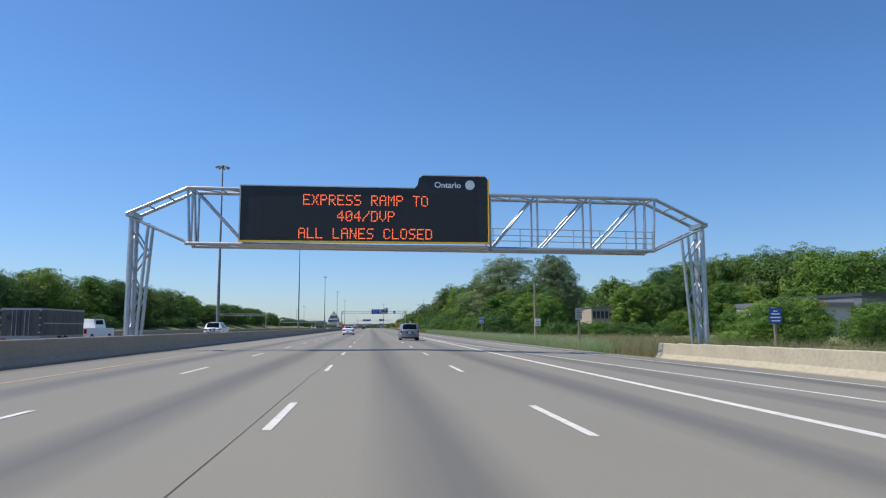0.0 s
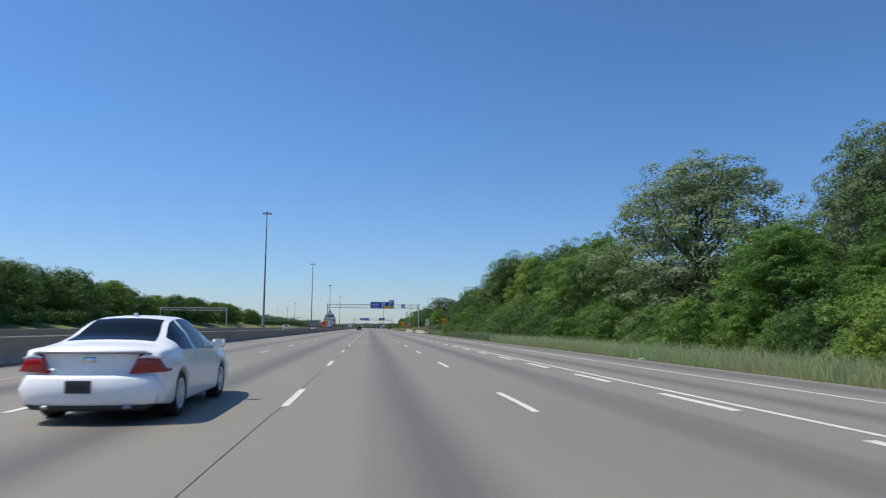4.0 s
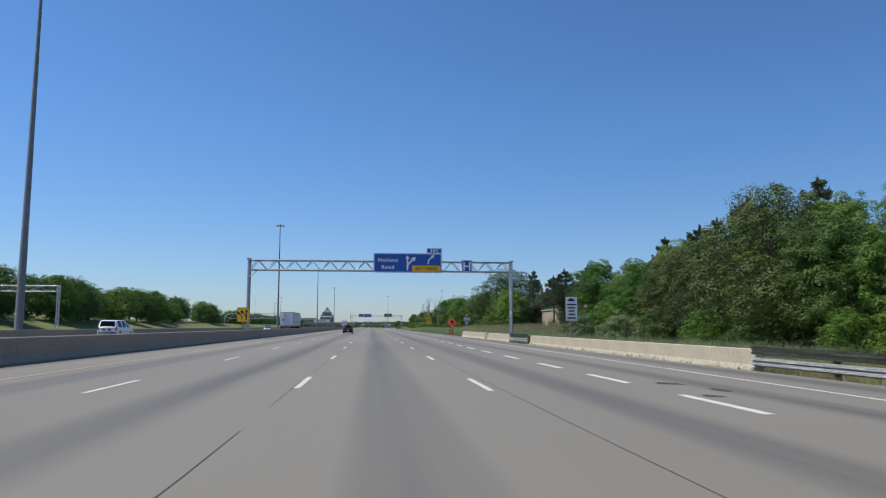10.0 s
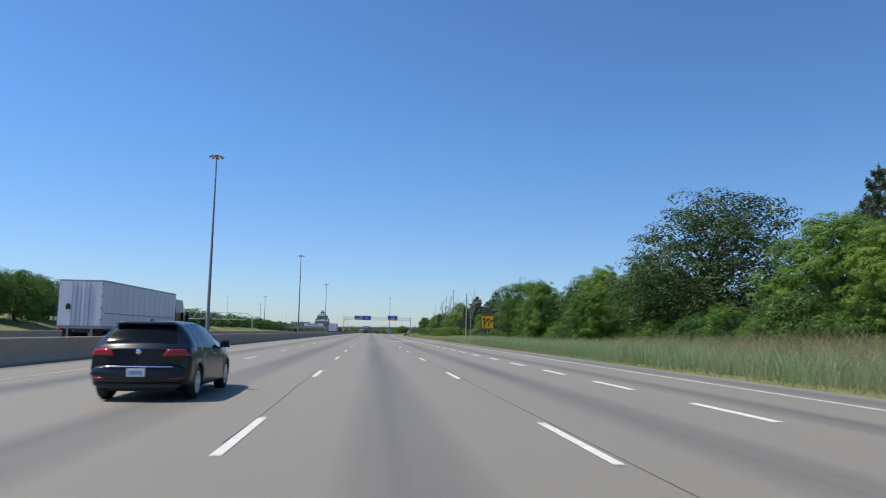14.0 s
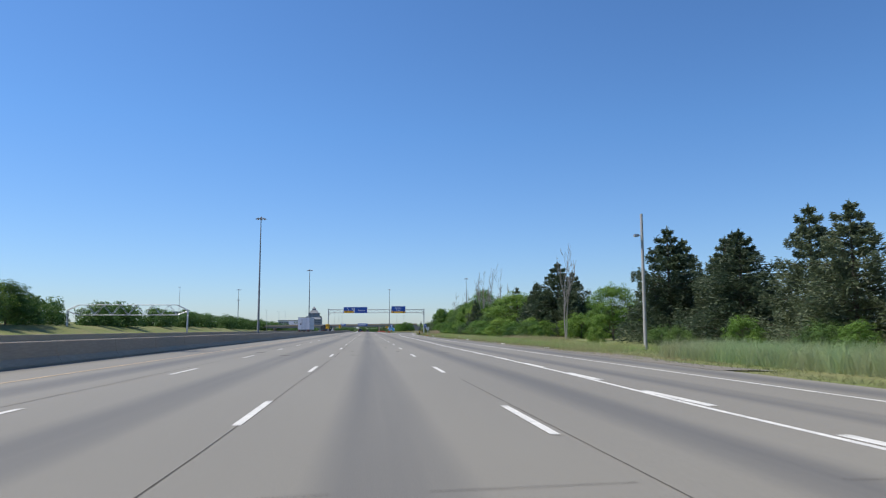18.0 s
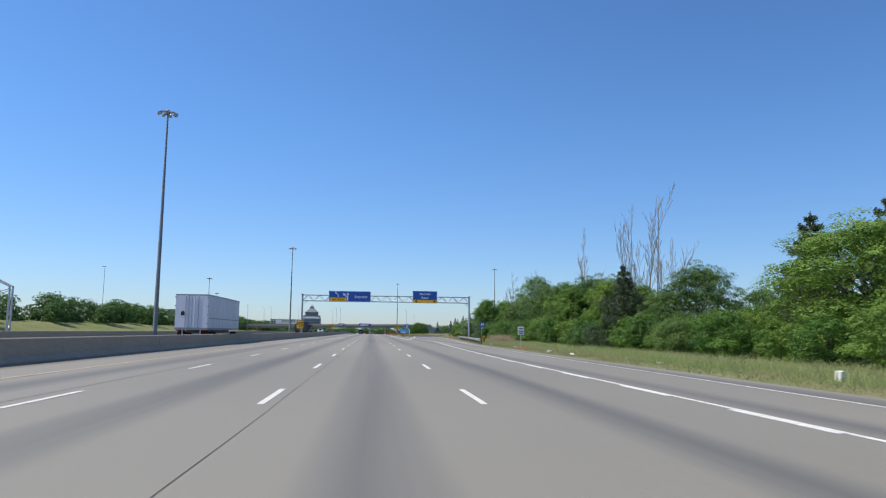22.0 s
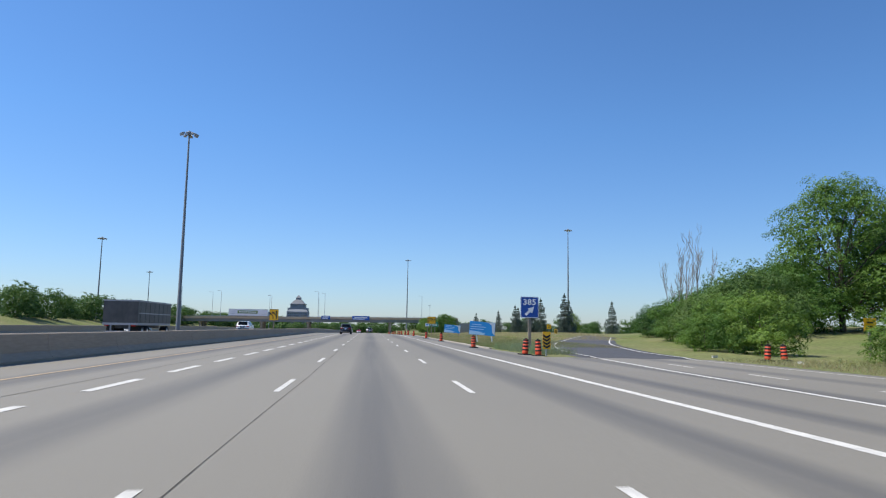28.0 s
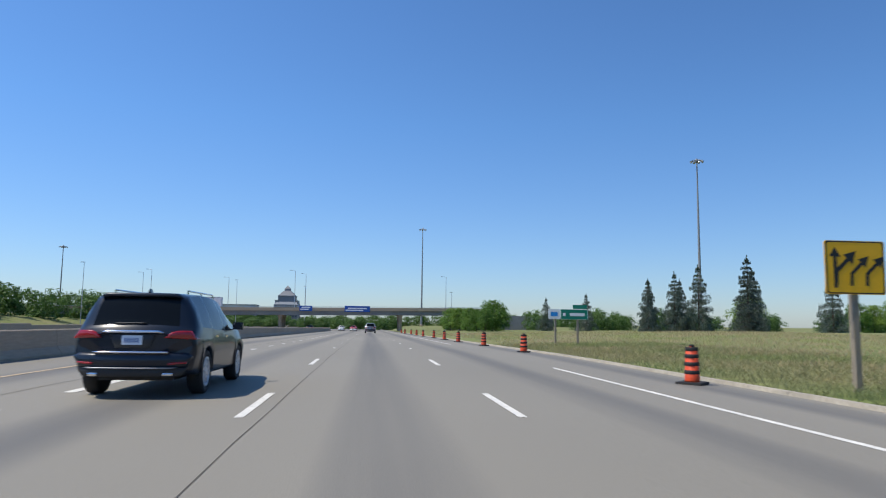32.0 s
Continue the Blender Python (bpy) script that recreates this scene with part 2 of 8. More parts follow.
LED = glow("amber red lamps", (1.0, 0.16, 0.05), 1.1)
BLUE_SIGN = material("blue sign sheet", (0.012, 0.075, 0.34), 0.45, grain=0.08, scale=4, coarse=0.2, coarse_scale=0.8, second=(0.02, 0.09, 0.36))
SKY_SIGN = material("bright blue sign sheet", (0.02, 0.25, 0.62), 0.45, grain=0.06, scale=4)
GREEN_SIGN = material("green sign sheet", (0.0, 0.20, 0.13), 0.45, grain=0.06)
YELLOW_SIGN = material("yellow sign sheet", (0.80, 0.42, 0.01), 0.45, grain=0.06, scale=5)
ORANGE_SIGN = material("orange sign sheet", (1.0, 0.15, 0.05), 0.5, grain=0.06, scale=5)
WHITE_SIGN = material("white sign sheet", (0.75, 0.76, 0.77), 0.5, grain=0.06, scale=5)
SIGN_BACK = material("grey sign back", (0.30, 0.31, 0.32), 0.5, 0.5, grain=0.1)
BLACK = material("black sheet", (0.015, 0.015, 0.016), 0.5, grain=0.1)
BARREL_ORANGE = material("orange plastic", (0.68, 0.075, 0.02), 0.5, grain=0.15, scale=9, coarse=0.4, coarse_scale=3)
RUBBER = material("black rubber", (0.018, 0.018, 0.018), 0.8, grain=0.25, scale=12)
WOOD_POST = material("weathered wood", (0.25, 0.21, 0.16), 0.85, grain=0.3, scale=6, bump=0.4, stretch=(6, 6, 0.6))
DARK_POST = material("dark creosoted wood", (0.085, 0.075, 0.062), 0.9, grain=0.3, scale=6, bump=0.4, stretch=(6, 6, 0.6))
GREY_POST = material("bleached grey wood", (0.34, 0.33, 0.31), 0.85, grain=0.25, scale=6, bump=0.4, stretch=(6, 6, 0.6))
BARK = material("bark", (0.085, 0.065, 0.05), 0.9, grain=0.4, scale=6, bump=0.8, stretch=(3, 3, 0.6))
DEAD_WOOD = material("bleached dead wood", (0.24, 0.22, 0.195), 0.85, grain=0.25, scale=6, bump=0.4, stretch=(3, 3, 0.7))
LEAF = leaf_material("broad leaves", (0.060, 0.135, 0.020), (0.185, 0.305, 0.050))
LEAF_DARK = leaf_material("dark leaves", (0.036, 0.092, 0.021), (0.125, 0.215, 0.050))
LEAF_SILVER = leaf_material("silvery leaves", (0.085, 0.14, 0.05), (0.22, 0.285, 0.135))
BLADE = grass_material("grass blades", (0.18, 0.225, 0.075), (0.37, 0.305, 0.175), 0.16)
DRY_BLADE = grass_material("dry seed grass", (0.25, 0.235, 0.12), (0.37, 0.285, 0.185), 0.3)
REED = grass_material("reed blades", (0.18, 0.275, 0.125), (0.29, 0.32, 0.18), 0.25)
MEADOW = grass_material("meadow blades", (0.20, 0.30, 0.085), (0.36, 0.345, 0.17), 0.22)
RAIL = material("rail steel", (0.55, 0.55, 0.53), 0.55, 0.25, grain=0.12, scale=5, coarse=0.4, coarse_scale=1.2)
GRAVEL = material("dark shoulder gravel", (0.21, 0.185, 0.145), 0.95, grain=0.5, scale=25, bump=0.8, coarse=0.7, coarse_scale=0.5, second=(0.12, 0.115, 0.10))
LEAF_OLIVE = leaf_material("olive leaves", (0.045, 0.08, 0.024), (0.125, 0.17, 0.052))
NEEDLE = leaf_material("pine needles", (0.05, 0.078, 0.038), (0.115, 0.145, 0.08))
SPRUCE_NEEDLE = leaf_material("blue green needles", (0.06, 0.095, 0.075), (0.15, 0.195, 0.16))


# ---- mesh helpers ----
def box(bm, x0, x1, y0, y1, z0, z1, m=None):
    vs = [bm.verts.new((m @ Vector(p)) if m else p) for p in
          ((x0, y0, z0), (x1, y0, z0), (x1, y1, z0), (x0, y1, z0), (x0, y0, z1), (x1, y0, z1), (x1, y1, z1), (x0, y1, z1))]
    for f in ((0, 3, 2, 1), (4, 5, 6, 7), (0, 1, 5, 4), (1, 2, 6, 5), (2, 3, 7, 6), (3, 0, 4, 7)):
        bm.faces.new([vs[i] for i in f])
    return bm


def rod(bm, a, b, r0, r1=None, seg=8, caps=True):
    """A round bar from a to b, tapered from r0 to r1."""
    a, b, r1 = Vector(a), Vector(b), r0 if r1 is None else r1
    q = (b - a).to_track_quat("Z", "Y")
    rings = []
    for p, r in ((a, r0), (b, r1)):
        rings.append([bm.verts.new(p + q @ Vector((r * math.cos(2 * math.pi * k / seg), r * math.sin(2 * math.pi * k / seg), 0))) for k in range(seg)])
    for k in range(seg):
        f = bm.faces.new((rings[0][k], rings[0][(k + 1) % seg], rings[1][(k + 1) % seg], rings[1][k]))
        f.smooth = True
    if caps:
        bm.faces.new([bm.verts.new(v.co) for v in rings[0][::-1]])
        bm.faces.new([bm.verts.new(v.co) for v in rings[1]])
    return bm


def turned(bm, profile, seg=16, m=None):
    """A body of revolution about z from (radius, height) pairs."""
    rings = []
    for r, z in profile:
        ps = [Vector((r * math.cos(2 * math.pi * k / seg), r * math.sin(2 * math.pi * k / seg), z)) for k in range(seg)]
        rings.append([bm.verts.new(m @ p if m else p) for p in ps])
    for a, b in zip(rings, rings[1:]):
        for k in range(seg):
            bm.faces.new((a[k], a[(k + 1) % seg], b[(k + 1) % seg], b[k])).smooth = True
    bm.faces.new(rings[0][::-1])
    bm.faces.new(rings[-1])
    return bm


def slab(bm, outline, thick, m=None):
    """A plate in the x-z plane from its outline, its face towards -y."""
    tf = lambda p: (m @ Vector(p)) if m else Vector(p)
    front = [bm.verts.new(tf((x, 0, z))) for x, z in outline]
    back = [bm.verts.new(tf((x, thick, z))) for x, z in outline]
    bm.faces.new(front)
    bm.faces.new(back[::-1])
    n = len(front)
    for k in range(n):
        bm.faces.new((front[k], back[k], back[(k + 1) % n], front[(k + 1) % n]))
    return bm


def rounded(x0, x1, z0, z1, r, n=4):
    """The outline of a rectangle with rounded corners, counter-clockwise."""
    out = []
    for cx, cz, a in ((x1 - r, z0 + r, -90), (x1 - r, z1 - r, 0), (x0 + r, z1 - r, 90), (x0 + r, z0 + r, 180)):
        out += [(cx + r * math.cos(radians(a + 90 * k / n)), cz + r * math.sin(radians(a + 90 * k / n))) for k in range(n + 1)]
    return out


def finish(bm, name, mat):
    bmesh.ops.recalc_face_normals(bm, faces=bm.faces)
    me = bpy.data.meshes.new(name)
    bm.to_mesh(me)
    bm.free()
    me.materials.append(mat)
    return me


def part(name, bm, mat, parent, label="", at=None):
    ob = new(name, bm if isinstance(bm, bpy.types.Mesh) else finish(bm, name, mat))
    ob.parent = parent
    if at is not None:
        ob.matrix_basis = at
    return tagged(ob, label) if label else ob


def thing(name, label, category, at=None, group="", kind=""):
    """An empty at a thing's base, which holds its parts."""
    ob = new(name)
    ob.empty_display_size = 0.2
    if at is not None:
        ob.matrix_basis = at
    return tagged(ob, label, category, group, kind)


def single(name, bm, mat, label, category, at=None, group="", kind=""):
    ob = new(name, bm if isinstance(bm, bpy.types.Mesh) else finish(bm, name, mat))
    if at is not None:
        ob.matrix_basis = at
    return tagged(ob, label, category, group, kind)


def raw(name, verts, faces, mat, smooth=False):
    me = bpy.data.meshes.new(name)
    me.from_pydata(verts, [], faces)
    me.materials.append(mat)
    if smooth:
        me.polygons.foreach_set("use_smooth", [True] * len(me.polygons))
    return me


def lettering(text, size, mat, x, z, y=-0.012, align="CENTER", bold=0.0, wide=1.0, spacing=1.0):
    """Words as a flat mesh that faces -y, x and z its middle or left base point."""
    cu = bpy.data.curves.new("lettering", "FONT")
    cu.body, cu.size, cu.align_x, cu.offset, cu.space_character = text, size, align, bold, spacing
    ob = bpy.data.objects.new("lettering", cu)
    scene.collection.objects.link(ob)
    dg = bpy.context.evaluated_depsgraph_get()
    dg.update()
    me = bpy.data.meshes.new_from_object(ob.evaluated_get(dg))
    bpy.data.objects.remove(ob)
    me.transform(Matrix.Translation((x, y, z)) @ Matrix.Diagonal((wide, 1, 1, 1)) @ pose(0, 0, 0, 90))
    me.materials.clear()
    me.materials.append(mat)
    return me


# ---- lie of the land ----
def lerp(v, xs, ys):
    return float(np.interp(v, xs, ys))


def fall(y):
    """The road's own long profile: level, then a gentle fall towards the bridge."""
    return lerp(y, (840, 1000, 1150, 1400), (0, -1.3, -2.4, -2.4))


def tru(x):
    """Place across the road of a mark on the right side, where the pavement falls away."""
    r = x - 0.4
    return x if x < 2.67 else (0.4 + 0.9386 * r) / (1 - 0.023 * r)


def camber(x):
    """Crossfall of the right lanes and shoulder."""
    return -0.028 * max(0.0, min(x, 11.5) - 2.67)


def road_edge(y):
    """Right edge of the pavement."""
    return lerp(y, (-80, 20, 45, 600, 640, 656, 671, 700, 731, 745, 745.6, 758), (13.9, 13.6, 13.0, 13.0, 13.7, 14.9, 16.1, 18.0, 19.3, 19.3, 10.1, 9.25))


def land(x, y):
    """Height of the ground beside the road."""
    base = fall(y)
    e = road_edge(y)
    if -72 < x < e:
        return base - 0.07 + camber(x)
    if x >= e:
        depth = lerp(y, (20, 60, 260, 330, 360, 640, 700), (0.3, 0.5, 0.5, 0.45, 0.1, 0.1, 0.0))
        side = x - e
        z = base + camber(e) - 0.03 - depth * min(1, side / 4.0)
        z += lerp(side, (9, 30, 80), (0, 0.5, 0.9)) * (depth + 0.2)
        z += lerp(y, (750, 800, 850, 900), (0, 0.3, 0.45, 1)) * lerp(side, (0, 1, 4, 12, 40, 90), (0.05, 0.15, 0.3, 0.5, 1.0, 1.2))
        # low rise before the warehouse
        z += 0.95 * lerp(y, (318, 335, 396, 412), (0, 1, 1, 0)) * lerp(side, (3.5, 9, 20, 30), (0, 0.75, 1, 0.4))
        # bank on the far side of the exit ramp
        rise = x - lerp(y, (745, 775, 799, 834, 895), (17, 22, 30, 43, 84))
        return z + 2.2 * lerp(y, (755, 800, 860, 890), (0, 1, 1, 0)) * lerp(rise, (7, 22), (0, 1))
    return base + lerp(x, (-300, -110, -84, -74), (5.0, 4.5, 2.5, 0.0))


# ---- ground, roads and markings ----
def sheet(name, xs, ys, height, mat):
    """A grid of ground; xs may be a function of y."""
    verts, faces = [], []
    cols = len(xs(ys[0]) if callable(xs) else xs)
    for y in ys:
        verts += [(x, y, height(x, y)) for x in (xs(y) if callable(xs) else xs)]
    for j in range(len(ys) - 1):
        for i in range(cols - 1):
            a = j * cols + i
            faces.append((a, a + 1, a + cols + 1, a + cols))
    return raw(name, verts, faces, mat, True)


YS = [-400, -150] + sorted(list(range(-60, 1320, 6)) + [745, 745.6, 747, 750]) + [1400, 1500, 1700, 2200, 3000, 4500]


def ground_stations(y):
    e = road_edge(y)
    return [-4000, -1200, -500, -300, -200, -140, -110, -97, -84, -79, -74, -72, -60, -40, -20, 0, 2.67, min(11.5, e - 0.5), e - 0.3, e + 0.02, e + 0.8, e + 2, e + 3.5,
            e + 5.5, e + 7, e + 9, e + 14, e + 20, e + 30, e + 45, e + 80, e + 130, e + 250, e + 600, 1500, 4000]


single("ground", sheet("ground", ground_stations, YS, land, GRASS), GRASS, "rough summer grass verges and fields, part dried", "ground", kind="structure")
ROAD_YS = [y for y in YS if y <= 1700]
single("road", sheet("road", lambda y: [-10.6, -5, 0, 2.67, 6, min(11.5, road_edge(y) - 0.2), road_edge(y)], ROAD_YS, lambda x, y: fall(y) + camber(x), ASPHALT), ASPHALT,
       "grey worn asphalt highway with four lanes", "road", kind="structure")
single("express_road", sheet("express_road", [-30.2, -24, -18, -11.2], ROAD_YS, lambda x, y: fall(y), ASPHALT), ASPHALT,
       "grey asphalt express lanes behind a concrete barrier", "road", kind="structure")
single("opposite_road", sheet("opposite_road", [-71, -60, -45, -32.6], ROAD_YS, lambda x, y: fall(y), ASPHALT), ASPHALT,
       "grey asphalt lanes of the opposite direction", "road", kind="structure")


def stripe(bm, x0, y0, x1, y1, w, lift=0.006):
    """A flat strip of paint from one point to another, 1 mm thick at its edges."""
    d = Vector((x1 - x0, y1 - y0, 0)).normalized()
    s = Vector((d.y, -d.x, 0)) * w / 2
    steps = max(1, int(abs(y1 - y0) / 30))
    for k in range(steps):
        a = Vector((x0 + (x1 - x0) * k / steps, y0 + (y1 - y0) * k / steps, 0))
        b = Vector((x0 + (x1 - x0) * (k + 1) / steps, y0 + (y1 - y0) * (k + 1) / steps, 0))
        a.z, b.z = fall(a.y) + camber(a.x) + lift, fall(b.y) + camber(b.x) + lift
        bm.faces.new([bm.verts.new(p) for p in (a - s, a + s, b + s, b - s)])
    return bm


marks = thing("lane_marking", "white and yellow painted lane lines on the asphalt", "road marking", kind="structure")
# far ends of the lane dashes, by count along the road
COUNT = (-6, 0, 4, 9, 15, 20, 26, 30, 37, 41, 43, 46, 50, 55, 62, 66, 71, 100)
FAR_END = (-56, 11.6, 56.3, 112.4, 180.6, 239.4, 312.0, 359.8, 442.4, 487.9, 511.3, 547.2, 591.4, 648.8, 725.0, 768.9, 822.4, 1140)
dash_mesh = finish(stripe(bmesh.new(), 0, -3.05, 0, 0, 0.12, 0.0), "dash", WHITE_PAINT)
for k in range(-5, 101):
    y = lerp(k, COUNT, FAR_END)
    early = lerp(y, (300, 450), (1, 0))
    for x, shift in ((-1.05, 0), (lerp(y, (330, 345, 362, 460, 545, 600, 648, 700, 760), (2.67, 2.72, 2.8, 2.8, 2.69, 2.69, 2.8, 2.66, 2.6)), -0.9 * early - lerp(y, (430, 460, 520), (0, 1.4, 0))), (-4.8, -0.6)):
        if x == -4.8 and y > 642:
            continue
        part("dash", dash_mesh, WHITE_PAINT, marks, at=Matrix.Translation((x, y + shift, fall(y + shift) + 0.006)))
part("dash", dash_mesh, WHITE_PAINT, marks, at=Matrix.Translation((-1.0, 645.3, 0.007)))
# the leftmost line turns into short dashes before the express transfer
short_mesh = finish(stripe(bmesh.new(), 0, -3.0, 0, 0, 0.2, 0.0), "short_dash", WHITE_PAINT)
for k in range(64):
    y = lerp(k, (0, 12, 64), (648.2, 719.4, 995))
    part("short_dash", short_mesh, WHITE_PAINT, marks, at=Matrix.Translation((lerp(y, (650, 719), (-4.8, -4.33)), y, fall(y) + 0.006)))
bm = bmesh.new()
for y in range(-60, 840, 30):
    stripe(bm, lerp(y, (650, 720), (-7.9, -6.9)), y, lerp(y + 30, (650, 720), (-7.9, -6.9)), y + 30, 0.13)
part("yellow_edge_line", bm, YELLOW_PAINT, marks, "worn yellow edge line")


def follow(bm, points, w, lift=0.006):
    for (xa, ya), (xb, yb) in zip(points, points[1:]):
        stripe(bm, xa, ya, xb, yb, w, lift)
    return bm


# right side: merge of the entry lane, its continuity dashes, the exit lane
part("solid_line", follow(bmesh.new(), [(tru(a), b) for a, b in [(5.75, -60), (5.85, 15), (5.95, 82)]], 0.2), WHITE_PAINT, marks)
part("solid_line", follow(bmesh.new(), [(tru(a), b) for a, b in [(9.2, -60), (8.4, 12), (7.4, 35), (6.35, 62), (6.15, 110), (6.1, 150)]], 0.13), WHITE_PAINT, marks)
part("edge_line", follow(bmesh.new(), [(tru(a), b) for a, b in [(10.3, -60), (10.2, 20), (9.2, 60), (8.8, 120), (8.8, 250), (9.3, 340)]] + [(10.7, 450), (10.8, 540), (11.3, 555), (11.7, 590), (12.05, 620), (12.75, 640), (13.9, 656), (15.1, 671), (17.0, 700), (18.35, 731), (18.2, 746)], 0.12), WHITE_PAINT, marks)
continuity = finish(stripe(bmesh.new(), 0, -3.0, 0, 0, 0.2, 0.0), "continuity_dash", WHITE_PAINT)
for k in range(-16, 77):
    y = lerp(k, (-16, -2, 0, 3, 8, 11, 13, 15, 17, 20, 25, 29, 31, 43, 46, 48, 51, 52, 60, 61, 63, 69, 70, 74, 76),
             (88.4, 171.8, 183.2, 200.2, 230.4, 247.5, 259.6, 271.1, 283.9, 301.1, 332.6, 357.1, 369.5, 442.0, 461.0, 473.6, 492.0, 498.0, 543.3, 549.7, 561.0, 595.0, 600.3, 622.7, 634.0))
    xx = lerp(y, (88, 172, 200, 230, 290, 335, 366, 430, 465, 474, 489, 511, 525, 540, 550, 588, 606, 618, 637), (6.2, 6.15, 6.2, 6.38, 6.38, 6.65, 6.93, 6.85, 6.45, 6.7, 6.75, 6.72, 7.0, 7.05, 7.25, 7.4, 7.9, 8.3, 9.1))
    part("continuity_dash", continuity, WHITE_PAINT, marks, at=Matrix.Translation((xx, y, camber(xx) + 0.006)))
part("solid_line", follow(bmesh.new(), [(6.2, 440), (6.25, 464), (6.6, 474), (6.8, 489), (6.8, 511), (7.1, 525), (7.2, 540), (7.4, 550), (7.5, 588), (7.95, 605), (8.35, 618), (8.65, 625), (9.2, 637), (9.6, 643), (10.0, 650), (10.3, 658)], 0.12, 0.003), WHITE_PAINT, marks)
part("gore_line", follow(bmesh.new(), [(6.55, 662), (6.45, 690), (6.4, 720), (6.2, 743), (6.15, 752)], 0.22), WHITE_PAINT, marks)
part("edge_line", follow(bmesh.new(), [(6.15, 752)] + [(tru(a), b) for a, b in [(5.75, 800), (5.75, 860), (5.7, 1000), (5.7, 1300)]], 0.13), WHITE_PAINT, marks)


part("gore_line", follow(bmesh.new(), [(6.55, 662), (8.0, 680), (9.9, 705), (11.4, 722), (12.2, 735), (13.0, 745)], 0.2), WHITE_PAINT, marks)
for k in range(12):
    y = 663.9 + 6.77 * k
    x = lerp(y, (658, 668, 727, 740), (10.3, 10.85, 14.3, 14.4))
    part("exit_lane_dash", follow(bmesh.new(), [(x - 0.1, y - 1.5), (x + 0.05, y + 1.2)], 0.13), WHITE_PAINT, marks)


def land_arrow(straight):
    """A lane arrow of paint: a bent shaft with a head, and a straight one."""
    bm = bmesh.new()
    out = [(-0.2, 0), (0.1, 0), (0.25, 2.2), (0.9, 3.5), (1.15, 3.1), (1.35, 4.9), (0.25, 4.5), (0.55, 4.1), (-0.1, 2.6)]
    bm.faces.new([bm.verts.new((x, y, 0)) for x, y in out])
    if straight:
        out = [(-0.22, 0.4), (0.0, 0.4), (-0.1, 4.4), (0.2, 4.4), (-0.35, 6.6), (-0.9, 4.4), (-0.55, 4.4)]
        bm.faces.new([bm.verts.new((x, y, 0.001)) for x, y in out])
    return finish(bm, "lane_arrow", WHITE_PAINT)


both, bent = land_arrow(True), land_arrow(False)
for y, x in ((242.1, -0.75), (439.5, -0.5)):
    part("lane_arrow", both, WHITE_PAINT, marks, "straight or right lane arrow", pose(4.55 + x, y, camber(4.55 + x) + 0.01, 0, 1.6))
    part("lane_arrow", bent, WHITE_PAINT, marks, "right turn lane arrow", pose(8.3 + x, y, camber(8.3 + x) + 0.01, 0, 1.6))

# the sealed joint that runs beside the left dashes, and short tar patches
rng = random.Random(4)
bm = bmesh.new()
joint_x = lambda y: lerp(y, (30, 58, 105, 178, 227, 278, 330, 433, 484, 535, 586, 637, 718, 765, 816), (-1.3, -1.27, -1.12, -0.8, -1.2, -1.07, -1.07, -1.28, -0.83, -0.87, -0.77, -0.72, -0.8, -0.87, -0.75))
joint = [(joint_x(y) + rng.uniform(-0.022, 0.022), y) for y in np.arange(-60, 1000, 2.5)]
for p, q in zip(joint, joint[1:]):
    if rng.random() < lerp(p[1], (140, 170, 205, 240, 300, 420, 470, 500), (0.99, 0.5, 0.5, 0.97, 0.85, 0.85, 1, 1)):
        stripe(bm, *p, *q, rng.uniform(0.008, 0.016), 0.004)
follow(bm, [(2.95 + rng.uniform(-0.04, 0.04), y) for y in range(170, 480, 12)], 0.015, 0.004)
follow(bm, [(-5.2 + rng.uniform(-0.05, 0.05), y) for y in range(440, 1000, 12)], 0.018, 0.004)
for y in range(20, 1000, 140):
    x = -8.5
    yy = y + rng.uniform(0, 20)
    while x < 5:
        nx, ny = x + rng.uniform(0.5, 1.2), yy + rng.uniform(-0.12, 0.12)
        if rng.random() < 0.7:
            stripe(bm, x, yy, nx, ny, 0.012, 0.004)
        x, yy = nx, ny
single("road_seam", bm, TAR, "dark sealed seams and cracks in the asphalt", "road seam", kind="structure")
bm = bmesh.new()
for x, y, w, l in ((-3.3, 486.6, 0.55, 0.5), (-5.1, 491.5, 0.5, 0.7), (-0.2, 491.6, 0.25, 0.5), (-2.7, 491.5, 0.22, 0.4), (0.0, 486.5, 0.5, 0.25), (2.3, 491.3, 0.22, 0.4),
                   (1.9, 500.0, 0.2, 0.5), (4.1, 500.0, 0.25, 0.6), (-6.0, 500.5, 0.5, 0.5), (4.9, 491.0, 0.8, 0.2),
                   (7.5, 262.5, 0.9, 0.5), (7.0, 259.5, 0.5, 0.4), (7.9, 261.0, 0.35, 0.7), (-3.6, 331.5, 1.5, 0.12), (-3.5, 341.0, 1.4, 0.1)):
    bm.faces.new([bm.verts.new((x + 0.55 * w * math.cos(a) * rng.uniform(0.75, 1.1), y + l * 0.6 * math.sin(a) * rng.uniform(0.75, 1.1), camber(x + w * math.cos(a)) + 0.007)) for a in np.linspace(0, 2 * math.pi, 11)[:-1]])
single("asphalt_patch", bm, TAR, "dark tar patches on the worn asphalt", "road patch", kind="stuff")

